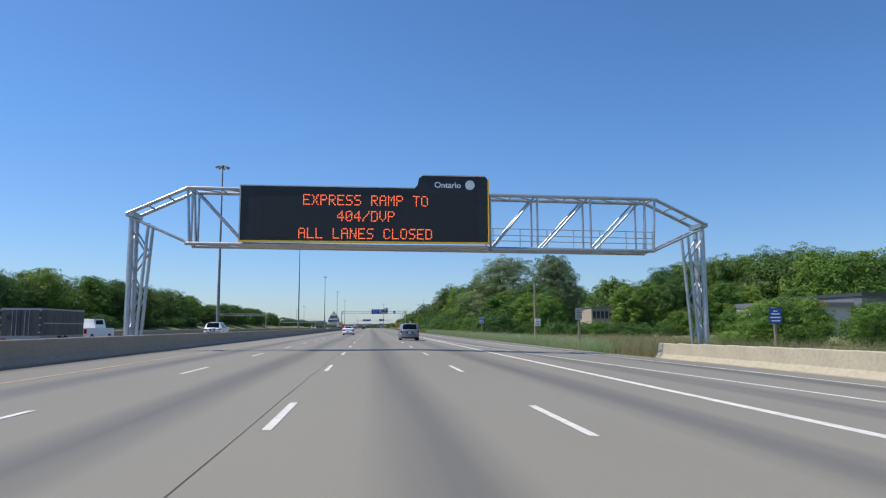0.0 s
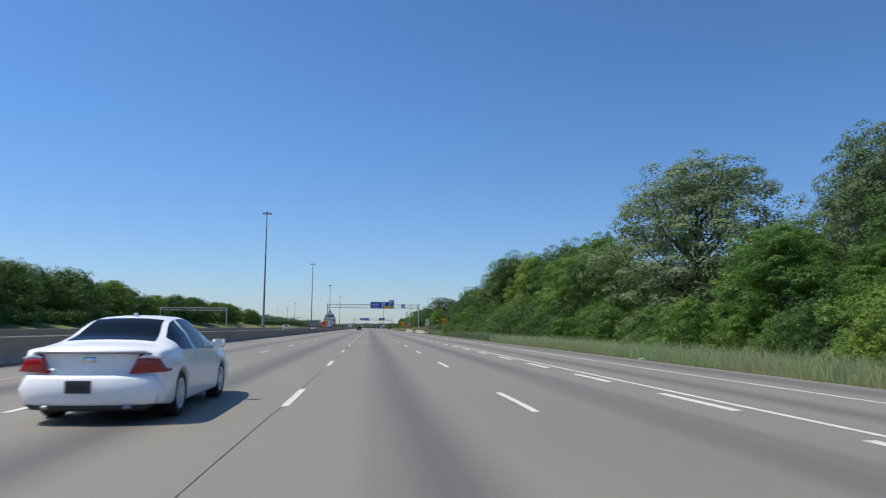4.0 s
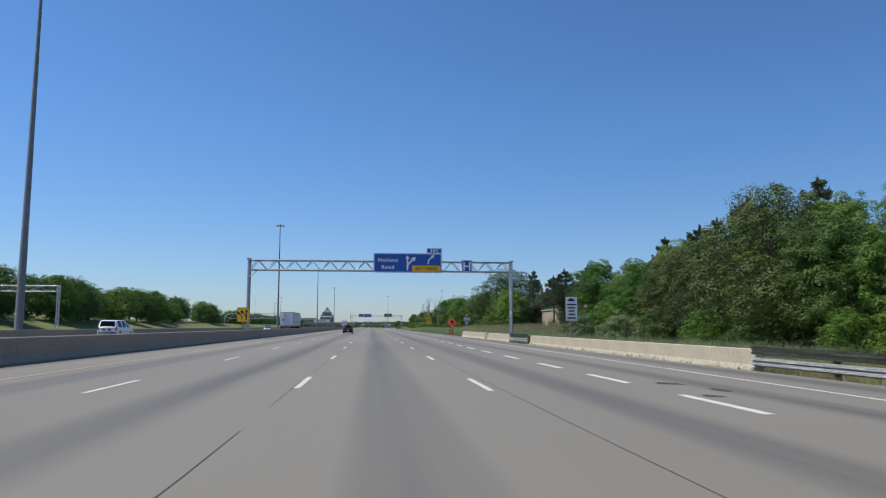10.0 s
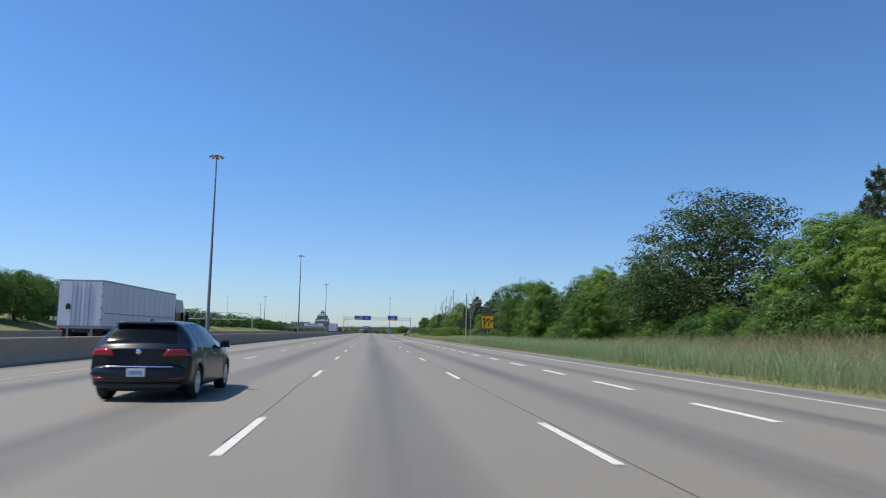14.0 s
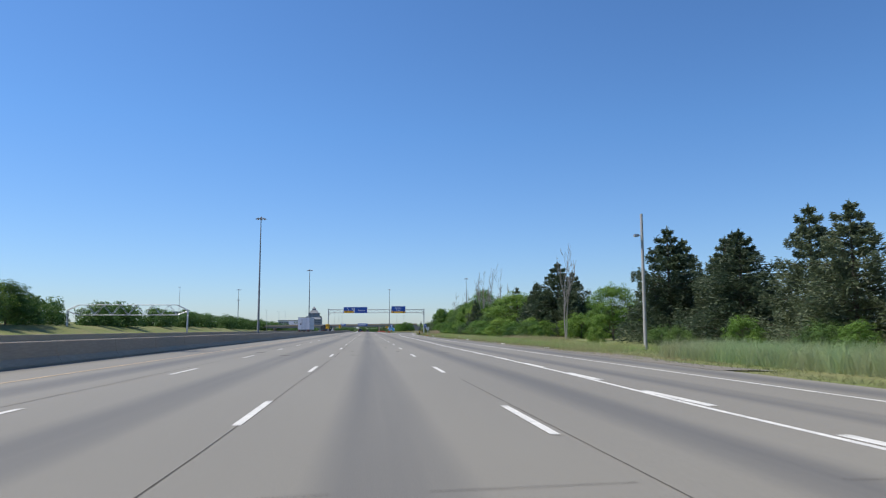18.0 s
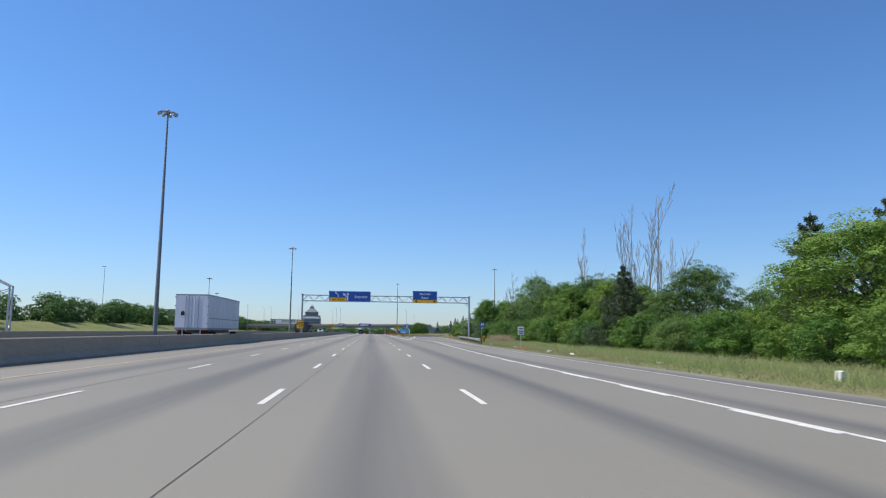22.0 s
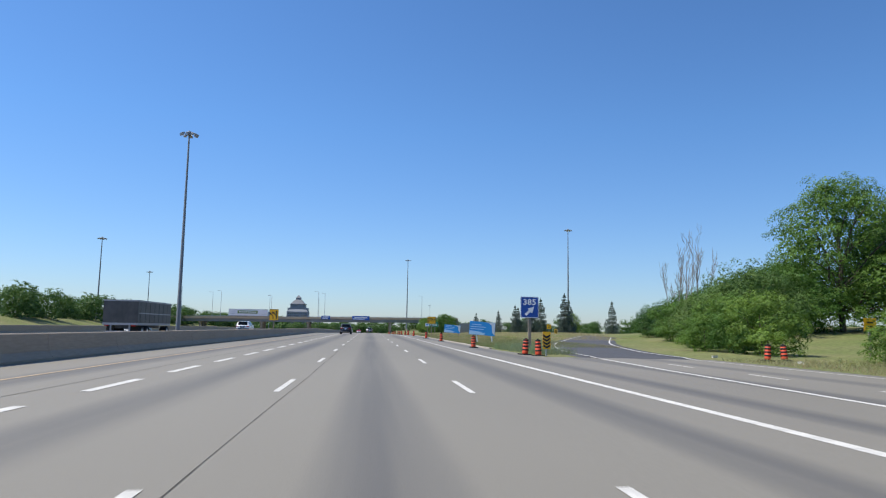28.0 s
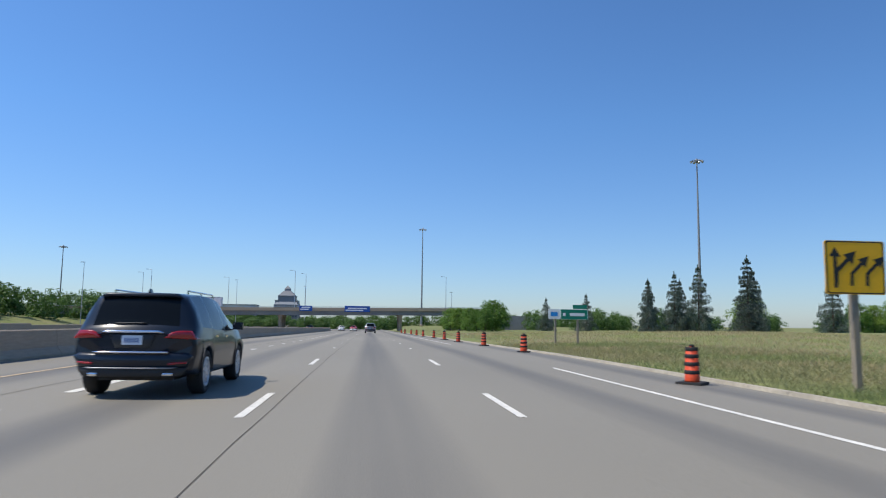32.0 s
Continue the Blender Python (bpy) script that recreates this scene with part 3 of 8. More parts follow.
verge = bmesh.new()
rows = [[verge.verts.new((road_edge(y) + dx, y, fall(y) + camber(14) + dz)) for dx, dz in ((-0.25, 0.012), (0.9 + 0.2 * math.sin(y * 0.7), 0.0), (2.0 + 0.5 * math.sin(y * 0.31), -0.04))] for y in range(476, 560, 3)]
for a, b in zip(rows, rows[1:]):
    for k in (0, 1):
        verge.faces.new((a[k], a[k + 1], b[k + 1], b[k]))
single("gravel_shoulder", verge, GRAVEL, "dark gravel strip between asphalt and grass", "gravel", kind="structure")

# exit ramp
RAMP = [(13.6, 720), (15.2, 741), (15.6, 748), (16.8, 757), (21.5, 775), (30, 799), (43, 834), (53, 856), (64, 876), (84, 895), (130, 910)]


def along(points, n):
    """Evenly spaced points on a smooth line through the given ones."""
    pts = [Vector((*p, 0)) for p in points]
    out = []
    for k in range(len(pts) - 1):
        a, b, c, d = pts[max(0, k - 1)], pts[k], pts[k + 1], pts[min(len(pts) - 1, k + 2)]
        for s in range(n):
            u = s / n
            out.append(0.5 * (2 * b + (c - a) * u + (2 * a - 5 * b + 4 * c - d) * u * u + (3 * b - a - 3 * c + d) * u ** 3))
    return out + [pts[-1]]


def ribbon(line, lo, hi, lift, bm=None, skirt=0.0):
    bm = bm or bmesh.new()
    rows = []
    for k, p in enumerate(line):
        d = (line[min(k + 1, len(line) - 1)] - line[max(k - 1, 0)]).normalized()
        s = Vector((d.y, -d.x, 0))
        rows.append([bm.verts.new((q.x, q.y, lift(q.x, q.y))) for q in (p + s * lo, p + s * hi)])
        if skirt:
            (a, b) = rows[-1]
            rows[-1] = [bm.verts.new(a.co - s * skirt - Vector((0, 0, 0.3))), a, b, bm.verts.new(b.co + s * skirt - Vector((0, 0, 0.3)))]
    for a, b in zip(rows, rows[1:]):
        for k in range(len(a) - 1):
            bm.faces.new((a[k], a[k + 1], b[k + 1], b[k])).smooth = len(a) == 2
    return bm


def ramp_height(x, y):
    return max(land(x, y), land(x - 3, y), land(x + 3, y)) + 0.03


RAMP_LINE = along(RAMP, 6)
RAMP_LINE = [p for p in RAMP_LINE if p.y > 743.5]
single("exit_ramp", ribbon(RAMP_LINE, -3.2, 3.3, lambda x, y: ramp_height(x, y) + lerp(y, (744, 754), (-0.03, 0.03)), skirt=0.4), RAMP_ASPHALT, "dark asphalt exit ramp curving away through grass", "road", kind="structure")
ramp_marks = thing("ramp_marking", "white edge lines of the exit ramp", "road marking", kind="structure")
part("edge_line", ribbon(RAMP_LINE, -2.65, -2.5, lambda x, y: ramp_height(x, y) + 0.04), WHITE_PAINT, ramp_marks)
part("edge_line", ribbon(RAMP_LINE, 2.6, 2.75, lambda x, y: ramp_height(x, y) + 0.04), WHITE_PAINT, ramp_marks)

# curb along the field after the gore
curb = thing("curb", "low pale concrete curb at the road edge", "curb", kind="structure")
bm = bmesh.new()
for y in range(758, 1000, 6):
    z0, z1 = fall(y), fall(y + 6)
    for a, b in ((0, 0.28),):
        vs = [bm.verts.new(p) for p in ((9.2, y, z0 - 0.3), (9.55, y, z0 - 0.3), (9.43, y, z0 - 0.105), (9.25, y, z0 - 0.105), (9.2, y + 5.97, z1 - 0.3), (9.55, y + 5.97, z1 - 0.3), (9.43, y + 5.97, z1 - 0.105), (9.25, y + 5.97, z1 - 0.105))]
        for f in ((0, 1, 2, 3), (7, 6, 5, 4), (3, 2, 6, 7), (1, 5, 6, 2), (0, 3, 7, 4)):
            bm.faces.new([vs[i] for i in f])
part("curb_stone", bm, CURB, curb)


# ---- concrete barriers ----
def jersey(length, low=0.62, top=0.2, height=0.86, mat=None):
    """A precast barrier unit along y with its wide foot, sloping face and a chamfered top."""
    h = height
    prof = [(-low / 2, 0), (low / 2, 0), (low / 2, 0.08), (top / 2 + 0.07, 0.3), (top / 2, h - 0.03), (top / 2 - 0.03, h), (-top / 2 + 0.03, h), (-top / 2, h - 0.03), (-top / 2 - 0.07, 0.3), (-low / 2, 0.08)]
    bm = bmesh.new()
    a = [bm.verts.new((x, 0.008, z)) for x, z in prof]
    b = [bm.verts.new((x, length - 0.008, z)) for x, z in prof]
    bm.faces.new(a[::-1]), bm.faces.new(b)
    for k in range(len(prof)):
        bm.faces.new((a[k], a[(k + 1) % len(prof)], b[(k + 1) % len(prof)], b[k]))
    return finish(bm, "barrier_unit", mat)


wall = thing("median_barrier", "long grey weathered concrete barrier between the roadways", "barrier", kind="structure")
unit = jersey(6.0, mat=CONCRETE)
for k in range(176):
    y = -60 + 6 * k
    x = lerp(y, (640, 720, 800, 1000), (-10.9, -9.6, -9.6, -9.6))
    ahead = lerp(y + 6, (640, 720, 800, 1000), (-10.9, -9.6, -9.6, -9.6))
    part("barrier_unit", unit, CONCRETE, wall, at=pose(x, y, fall(y), 0, 0, math.degrees(math.atan2(x - ahead, 6))))
wall = thing("express_barrier", "grey concrete barrier along the express lanes", "barrier", kind="structure")
for k in range(60):
    y = -60 + 20 * k
    if k == 0:
        unit20 = jersey(20.0, mat=CONCRETE)
    part("barrier_unit", unit20, CONCRETE, wall, at=Matrix.Translation((-31.4, y, fall(y))))
pale = jersey(3.0, mat=PALE_CONCRETE)


def pale_barrier(points, label):
    w = thing("roadside_barrier", label, "barrier", kind="structure")
    d = Vector(points[1]) - Vector(points[0])
    n, turn = round(d.length / 3.0), math.degrees(math.atan2(-d.x, d.y))
    for k in range(n):
        p = Vector(points[0]) + d * (k / n)
        part("barrier_unit", pale, PALE_CONCRETE, w, at=pose(p.x, p.y, land(p.x, p.y) - 0.03, 0, 0, turn) @ Matrix.Diagonal((1, d.length / n / 3.0, 1, 1)))
    return w


pale_barrier([(14.1, -60), (14.3, 14)], "pale precast concrete barrier beside the shoulder")
pale_barrier([(14.3, 14), (16.1, 37)], "pale precast concrete barrier beside the shoulder")
pale_barrier([(14.1, 270), (14.1, 305)], "pale precast concrete barrier beside tall grass")
pale_barrier([(13.95, 313), (13.4, 344)], "pale precast concrete barrier below the gantry post")


# ---- overhead gantries ----
def lattice_post(parent, x, h, base, gap=0.55, mat=GALVANISED):
    """Two tubes braced by a zigzag, on a footing plate."""
    post = part("post", bmesh.new(), mat, parent)
    me = post.data
    bm = bmesh.new()
    for s in (-gap / 2, gap / 2):
        rod(bm, (x, s, base), (x, s, h), 0.13, seg=10)
    n = max(3, int((h - base) / 1.1))
    for k in range(n):
        z0, z1 = base + 0.4 + (h - base - 0.6) * k / n, base + 0.4 + (h - base - 0.6) * (k + 1) / n
        s = gap / 2 if k % 2 else -gap / 2
        rod(bm, (x, s, z0), (x, -s, z1), 0.045, seg=6)
    bmesh.ops.recalc_face_normals(bm, faces=bm.faces)
    bm.to_mesh(me)
    bm.free()
    part("base_plate", box(bmesh.new(), x - 0.3, x + 0.3, -gap / 2 - 0.3, gap / 2 + 0.3, base - 0.9, base + 0.04), CONCRETE, parent, "concrete footing")
    return post


def truss(parent, x0, x1, z0, z1, depth, bays, tube=0.08):
    """A box truss along x: four chords, verticals and diagonals in every face."""
    h = depth / 2
    for z in (z0, z1):
        for y in (-h, h):
            part("chord", rod(bmesh.new(), (x0, y, z), (x1, y, z), tube, seg=8), GALVANISED, parent)
    step = (x1 - x0) / bays
    for y in (-h, h):
        for k in range(bays):
            a, b = x0 + step * k, x0 + step * (k + 1)
            if k % 2:
                a, b = b, a
            part("lacing", rod(bmesh.new(), (a, y, z0), (b, y, z1), tube * 0.55, seg=6), GALVANISED, parent)
    for z in (z0, z1):
        for k in range(bays + 1):
            part("cross_bar", rod(bmesh.new(), (x0 + step * k, -h, z), (x0 + step * k, h, z), tube * 0.5, seg=6), GALVANISED, parent)
            if k < bays:
                part("cross_lacing", rod(bmesh.new(), (x0 + step * k, -h if k % 2 else h, z), (x0 + step * (k + 1), h if k % 2 else -h, z), tube * 0.45, seg=6), GALVANISED, parent)


def panel(parent, name, x0, x1, z0, z1, y, mat, label, border=None, r=0.12):
    """A sign sheet with a border line, folded edge and back rails."""
    face = part(name, slab(bmesh.new(), rounded(x0, x1, z0, z1, r), 0.05), mat, parent, label, Matrix.Translation((0, y, 0)))
    if border:
        bm = bmesh.new()
        outer, inner = rounded(x0 + 0.03, x1 - 0.03, z0 + 0.03, z1 - 0.03, r * 0.9), rounded(x0 + 0.03 + border, x1 - 0.03 - border, z0 + 0.03 + border, z1 - 0.03 - border, max(0.02, r * 0.9 - border))
        o = [bm.verts.new((x, -0.005, z)) for x, z in outer]
        i = [bm.verts.new((x, -0.005, z)) for x, z in inner]
        for k in range(len(o)):
            n = (k + 1) % len(o)
            bm.faces.new((o[k], o[n], i[n], i[k]))
        part("border", bm, WHITE_SIGN, face, "white border line")
    for u in (0.2, 0.5, 0.8):
        x = x0 + (x1 - x0) * u
        part("back_rail", box(bmesh.new(), x - 0.04, x + 0.04, 0.05, 0.13, z0 + 0.05, z1 - 0.05), SIGN_BACK, face)
    return face


def flat(points, y=-0.006):
    bm = bmesh.new()
    bm.faces.new([bm.verts.new((x, y, z)) for x, z in points])
    return bm


def arrow_up_right(x, z, s, straight):
    """The diagram of a lane that goes ahead and one that leaves to the right."""
    bm = bmesh.new()
    if straight:
        bm.faces.new([bm.verts.new((x + s * u, -0.006, z + s * v)) for u, v in ((-0.075, 0), (0.075, 0), (0.075, 1.22), (0.24, 1.22), (0, 1.6), (-0.24, 1.22), (-0.075, 1.22))])
    bm.faces.new([bm.verts.new((x + s * u, -0.007, z + s * v)) for u, v in ((-0.06, 0.1), (0.1, 0.1), (0.13, 0.6), (0.6, 1.06), (0.72, 0.92), (0.9, 1.46), (0.36, 1.3), (0.48, 1.17), (-0.03, 0.68))])
    return bm


# 5 x 7 lamp letters of the message board
DOTS = {"E": "1F 10 10 1E 10 10 1F", "X": "11 0A 0A 04 0A 0A 11", "P": "1E 11 11 1E 10 10 10", "R": "1E 11 11 1E 14 12 11", "S": "0F 10 10 0E 01 01 1E",
        "A": "0E 11 11 1F 11 11 11", "M": "11 1B 15 15 11 11 11", "T": "1F 04 04 04 04 04 04", "O": "0E 11 11 11 11 11 0E", "4": "02 06 0A 12 1F 02 02",
        "0": "0E 11 13 15 19 11 0E", "/": "01 01 02 04 08 10 10", "D": "1E 11 11 11 11 11 1E", "V": "11 11 11 11 11 0A 04", "L": "10 10 10 10 10 10 1F",
        "N": "11 19 19 15 13 13 11", "C": "0E 11 10 10 10 11 0E"}


def lamp_line(text, cx, cz, pitch):
    bm = bmesh.new()
    wide = (6 * len(text) - 1) * pitch
    for n, ch in enumerate(text):
        for row, code in enumerate(DOTS.get(ch, "").split()):
            for col in range(5):
                if int(code, 16) >> (4 - col) & 1:
                    x, z = cx - wide / 2 + (6 * n + col + 0.5) * pitch, cz + (3 - row) * pitch * 1.12
                    r = pitch * 0.46
                    bm.faces.new([bm.verts.new((x + r * math.cos(k * math.pi / 3), -0.02, z + r * math.sin(k * math.pi / 3))) for k in range(6)])
    return bm


# message gantry
SOFFIT = material("pale grey sheet metal", (0.52, 0.50, 0.46), 0.6, grain=0.1, scale=3, coarse=0.4, coarse_scale=0.5)
g = thing("message_gantry", "grey steel truss gantry with a dark electronic message board", "gantry", Matrix.Translation((0, 37.3, 0)))
for x, s, top in ((-12.2, 1, 7.05), (18.75, -1, 6.85)):
    for y in (-0.4, 0.4):
        part("leg", rod(bmesh.new(), (x, y, 0.0), (x, y, top), 0.15, 0.13, 12), GALVANISED, g)
        part("leg", rod(bmesh.new(), (x + s * 0.42, y, 0.0), (x + s * 0.85, y, top - 0.45), 0.09, 0.08, 10), GALVANISED, g)
        n = 5
        for k in range(n):
            z0, z1 = 0.4 + (top - 1.1) * k / n, 0.4 + (top - 1.1) * (k + 1) / n
            lean = lambda z: x + s * (0.42 + 0.43 * z / top)
            part("leg_lacing", rod(bmesh.new(), (x, y, z0) if k % 2 else (lean(z0), y, z0), (lean(z1), y, z1) if k % 2 else (x, y, z1), 0.045, seg=6), GALVANISED, g)
    for k in range(5):
        z0, z1 = 0.4 + (top - 1.1) * k / 5, 0.4 + (top - 1.1) * (k + 1) / 5
        part("leg_lacing", rod(bmesh.new(), (x, 0.4 if k % 2 else -0.4, z0), (x, -0.4 if k % 2 else 0.4, z1), 0.04, seg=6), GALVANISED, g)
    part("base_plate", box(bmesh.new(), x - 0.6, x + 0.6, -0.8, 0.8, -0.9, 0.05), CONCRETE, g, "concrete footing")
    bm = bmesh.new()
    for y in (-0.7, 0.7):
        rod(bm, (x - s * 0.15, y, top), (x + s * 2.85, y, top + 1.42), 0.1)
        rod(bm, (x + s * 0.2, y, top - 0.25), (x + s * 3.0, y, top - 1.5), 0.07)
        rod(bm, (x + s * 2.85, y, top + 1.42), (x + s * 3.0, y, top - 1.5), 0.07)
    for u in (0.0, 0.33, 0.66, 1.0):
        rod(bm, (x + s * (-0.15 + 3.0 * u), -0.7, top + 1.42 * u), (x + s * (-0.15 + 3.0 * u), 0.7, top + 1.42 * u), 0.05, seg=6)
    part("end_frame", bm, GALVANISED, g)
    part("post_cap", box(bmesh.new(), x - 0.2, x + 0.2, -0.75, 0.75, top - 0.12, top + 0.12), GALVANISED, g)


def chord_z(x, up):
    """The truss falls slightly towards its far end."""
    return lerp(x, (-9.4, 15.8), (8.47, 8.27) if up else (5.55, 5.35))


for up in (0, 1):
    for y in (-0.7, 0.7):
        part("chord", rod(bmesh.new(), (-9.4, y, chord_z(-9.4, up)), (15.8, y, chord_z(15.8, up)), 0.1), GALVANISED, g)
for y in (-0.7, 0.7):
    for x in (-9.1, -6.4, 6.6, 9.2, 12.2, 15.3):
        part("upright", rod(bmesh.new(), (x, y, chord_z(x, 0)), (x, y, chord_z(x, 1)), 0.06, seg=6), GALVANISED, g)
    for xa, xb in ((-9.1, -6.4), (9.1, 6.7), (12.1, 9.4), (15.2, 12.4)):
        part("diagonal", rod(bmesh.new(), (xa, y, chord_z(xa, 1)), (xb, y, chord_z(xb, 0)), 0.06, seg=6), GALVANISED, g)
for up in (0, 1):
    for k in range(16):
        x = -9.2 + 1.55 * k
        part("cross_lacing", rod(bmesh.new(), (x, -0.7, chord_z(x, up)), (x + 1.55, 0.7, chord_z(x + 1.55, up)), 0.04, seg=6), GALVANISED, g)
        part("cross_bar", rod(bmesh.new(), (x, -0.7, chord_z(x, up)), (x, 0.7, chord_z(x, up)), 0.04, seg=6), GALVANISED, g)
walkway = part("walkway", bmesh.new(), GALVANISED, g, "steel grating walkway")
bm = bmesh.new()
for k in range(5):
    box(bm, 6.5, 15.6, -1.5 + 0.18 * k, -1.44 + 0.18 * k, 5.26, 5.32)
for k in range(13):
    box(bm, 6.5 + 0.755 * k, 6.54 + 0.755 * k, -1.5, -0.7, 5.25, 5.31)
bmesh.ops.recalc_face_normals(bm, faces=bm.faces)
bm.to_mesh(walkway.data)
bm.free()
bm = bmesh.new()
for z in (5.7, 6.0, 6.35):
    rod(bm, (6.5, -1.48, z + 0.05), (15.5, -1.48, z - 0.05), 0.024, seg=6)
for k in range(7):
    rod(bm, (6.6 + 1.46 * k, -1.48, 5.3), (6.6 + 1.46 * k, -1.48, 6.37), 0.024, seg=6)
part("handrail", bm, GALVANISED, walkway)
board = part("message_board", box(bmesh.new(), -6.53, 6.36, -1.35, -0.72, 5.66, 8.5), BOARD, g, "dark electronic message board with amber trim")
part("display_face", box(bmesh.new(), -5.9, 5.75, -1.362, -1.345, 5.82, 8.3), BLACK, board, "black lamp panel")
part("soffit", box(bmesh.new(), -6.5, 6.34, -1.3, 0.3, 5.42, 5.5), SOFFIT, board, "pale grey underside tray")
tab = [(2.4, 8.5), (6.36, 8.5), (6.36, 9.08), (6.24, 9.2), (2.85, 9.2), (2.68, 9.08), (2.6, 8.7)]
part("header_tab", slab(bmesh.new(), tab, 0.4, Matrix.Translation((0, -1.33, 0))), BOARD, board, "dark header tab with the province's name")
bm = bmesh.new()
box(bm, -6.59, 6.42, -1.41, -1.3, 5.56, 5.66)
box(bm, 6.36, 6.42, -1.41, -1.3, 5.66, 9.08)
part("trim", bm, BOARD_TRIM, board, "amber yellow edge trim")
bm = bmesh.new()
box(bm, -6.59, -6.53, -1.4, -1.3, 5.66, 8.54)
box(bm, -6.53, 2.4, -1.4, -1.3, 8.5, 8.55)
box(bm, 2.85, 6.24, -1.4, -1.3, 9.2, 9.25)
part("edge_rail", bm, SOFFIT, board, "pale grey edge rail")
bm = bmesh.new()
for k in range(1, 12):
    x = -6.53 + 12.89 * k / 12
    box(bm, x - 0.012, x + 0.012, -1.366, -1.36, 5.84, 8.28)
part("panel_joint", bm, BOARD, board)
for text, z in (("EXPRESS RAMP TO", 7.82), ("404/DVP", 6.98), ("ALL LANES CLOSED", 6.06)):
    tagged(part("lamp_text", lamp_line(text, -0.11, z, 0.0732), LED, board, "glowing amber red letters", Matrix.Translation((0, -1.36, 0))), kind="stuff")
part("wordmark", lettering("Ontario", 0.44, WHITE_SIGN, 4.2, 8.58, -1.36, bold=0.008), WHITE_SIGN, board, "white province name")
bm = bmesh.new()
turned(bm, [(0.26, 0), (0.26, 0.02)], 24, pose(5.4, -1.34, 8.74, 90))
for k in range(3):
    turned(bm, [(0.1, 0), (0.1, 0.012)], 12, pose(5.4 + 0.11 * math.sin(k * 2.09), -1.36, 8.74 + 0.11 * math.cos(k * 2.09), 90))
part("emblem", bm, WHITE_SIGN, board, "round white emblem")


def sign_gantry(y, x0, x1, z0, z1, label):
    g = thing("sign_gantry", label, "gantry", Matrix.Translation((0, y, 0)))
    truss(g, x0, x1, z0, z1, 1.0, 30, 0.075)
    for x in (x0, x1):
        lattice_post(g, x, z1 + 0.15, min(0.0, land(x, y)) if x > 12 else 0.0, 0.9)
        part("post_cap", box(bmesh.new(), x - 0.2, x + 0.2, -0.65, 0.65, z1 + 0.05, z1 + 0.2), GALVANISED, g)
        part("knee", rod(bmesh.new(), (x, 0, z0 - 0.9), (x + (0.9 if x < 0 else -0.9), 0, z0), 0.05, seg=6), GALVANISED, g)
    return g


g = sign_gantry(325.0, -13.15, 16.4, 7.42, 8.5, "grey steel sign gantry over the highway with blue signs")
s = panel(g, "sign_panel", 0.6, 8.29, 7.2, 9.4, -0.75, BLUE_SIGN, "blue exit sign with white lettering and arrows", 0.06)
part("lettering", lettering("Neilson", 0.6, WHITE_SIGN, 2.2, 8.42, bold=0.012, spacing=1.22), WHITE_SIGN, s, "white words")
part("lettering", lettering("Road", 0.6, WHITE_SIGN, 2.2, 7.62, bold=0.012, spacing=1.22), WHITE_SIGN, s, "white words")
part("lane_arrow", arrow_up_right(4.4, 7.45, 1.08, True), WHITE_SIGN, s)
part("lane_arrow", arrow_up_right(6.75, 8.1, 0.8, False), WHITE_SIGN, s)
tab = part("exit_band", slab(bmesh.new(), rounded(4.95, 8.15, 7.32, 8.02, 0.08), 0.012), YELLOW_SIGN, s, "yellow exit band", Matrix.Translation((0, -0.014, 0)))
part("lettering", lettering("EXIT / SORTIE", 0.44, BLACK, 6.55, 7.52, bold=0.01, wide=0.92), BLACK, tab, "black words")
s = panel(g, "exit_tab", 6.6, 8.3, 9.43, 10.0, -0.75, BLUE_SIGN, "small blue tab with the exit figure", 0.04, 0.06)
part("lettering", lettering("385", 0.54, WHITE_SIGN, 7.45, 9.53, bold=0.014, spacing=1.3), WHITE_SIGN, s)
s = panel(g, "hospital_sign", 10.59, 11.78, 7.34, 8.68, -0.75, BLUE_SIGN, "square blue hospital sign with a white letter", 0.04, 0.08)
part("lettering", lettering("H", 1.35, WHITE_SIGN, 11.18, 7.53, bold=0.02), WHITE_SIGN, s)

g = sign_gantry(689.0, -12.38, 19.85, 6.85, 7.95, "grey steel sign gantry with two blue signs")
s = panel(g, "sign_panel", -7.35, 0.62, 6.7, 8.78, -0.75, BLUE_SIGN, "wide blue express lanes sign", 0.06)
part("lettering", lettering("Express", 0.66, WHITE_SIGN, -1.25, 7.5, bold=0.012, wide=0.95, spacing=1.22), WHITE_SIGN, s)
part("lane_arrow", arrow_up_right(3.75, 6.85, 1.05, True), WHITE_SIGN, s, at=Matrix.Diagonal((-1, 1, 1, 1)))
part("lane_arrow", arrow_up_right(5.55, 7.55, 0.72, False), WHITE_SIGN, s, at=Matrix.Diagonal((-1, 1, 1, 1)))
tab = part("exit_band", slab(bmesh.new(), rounded(-7.15, -4.0, 6.82, 7.5, 0.08), 0.012), YELLOW_SIGN, s, "yellow exit band", Matrix.Translation((0, -0.014, 0)))
part("lettering", lettering("EXIT / SORTIE", 0.42, BLACK, -5.58, 7.0, bold=0.01, wide=0.9), BLACK, tab)
s = panel(g, "sign_panel", 8.7, 13.5, 6.68, 9.05, -0.75, BLUE_SIGN, "blue road name sign with a yellow lane band", 0.06)
part("lettering", lettering("Neilson", 0.56, WHITE_SIGN, 11.1, 8.28, bold=0.012, spacing=1.22), WHITE_SIGN, s)
part("lettering", lettering("Road", 0.56, WHITE_SIGN, 11.1, 7.55, bold=0.012, spacing=1.22), WHITE_SIGN, s)
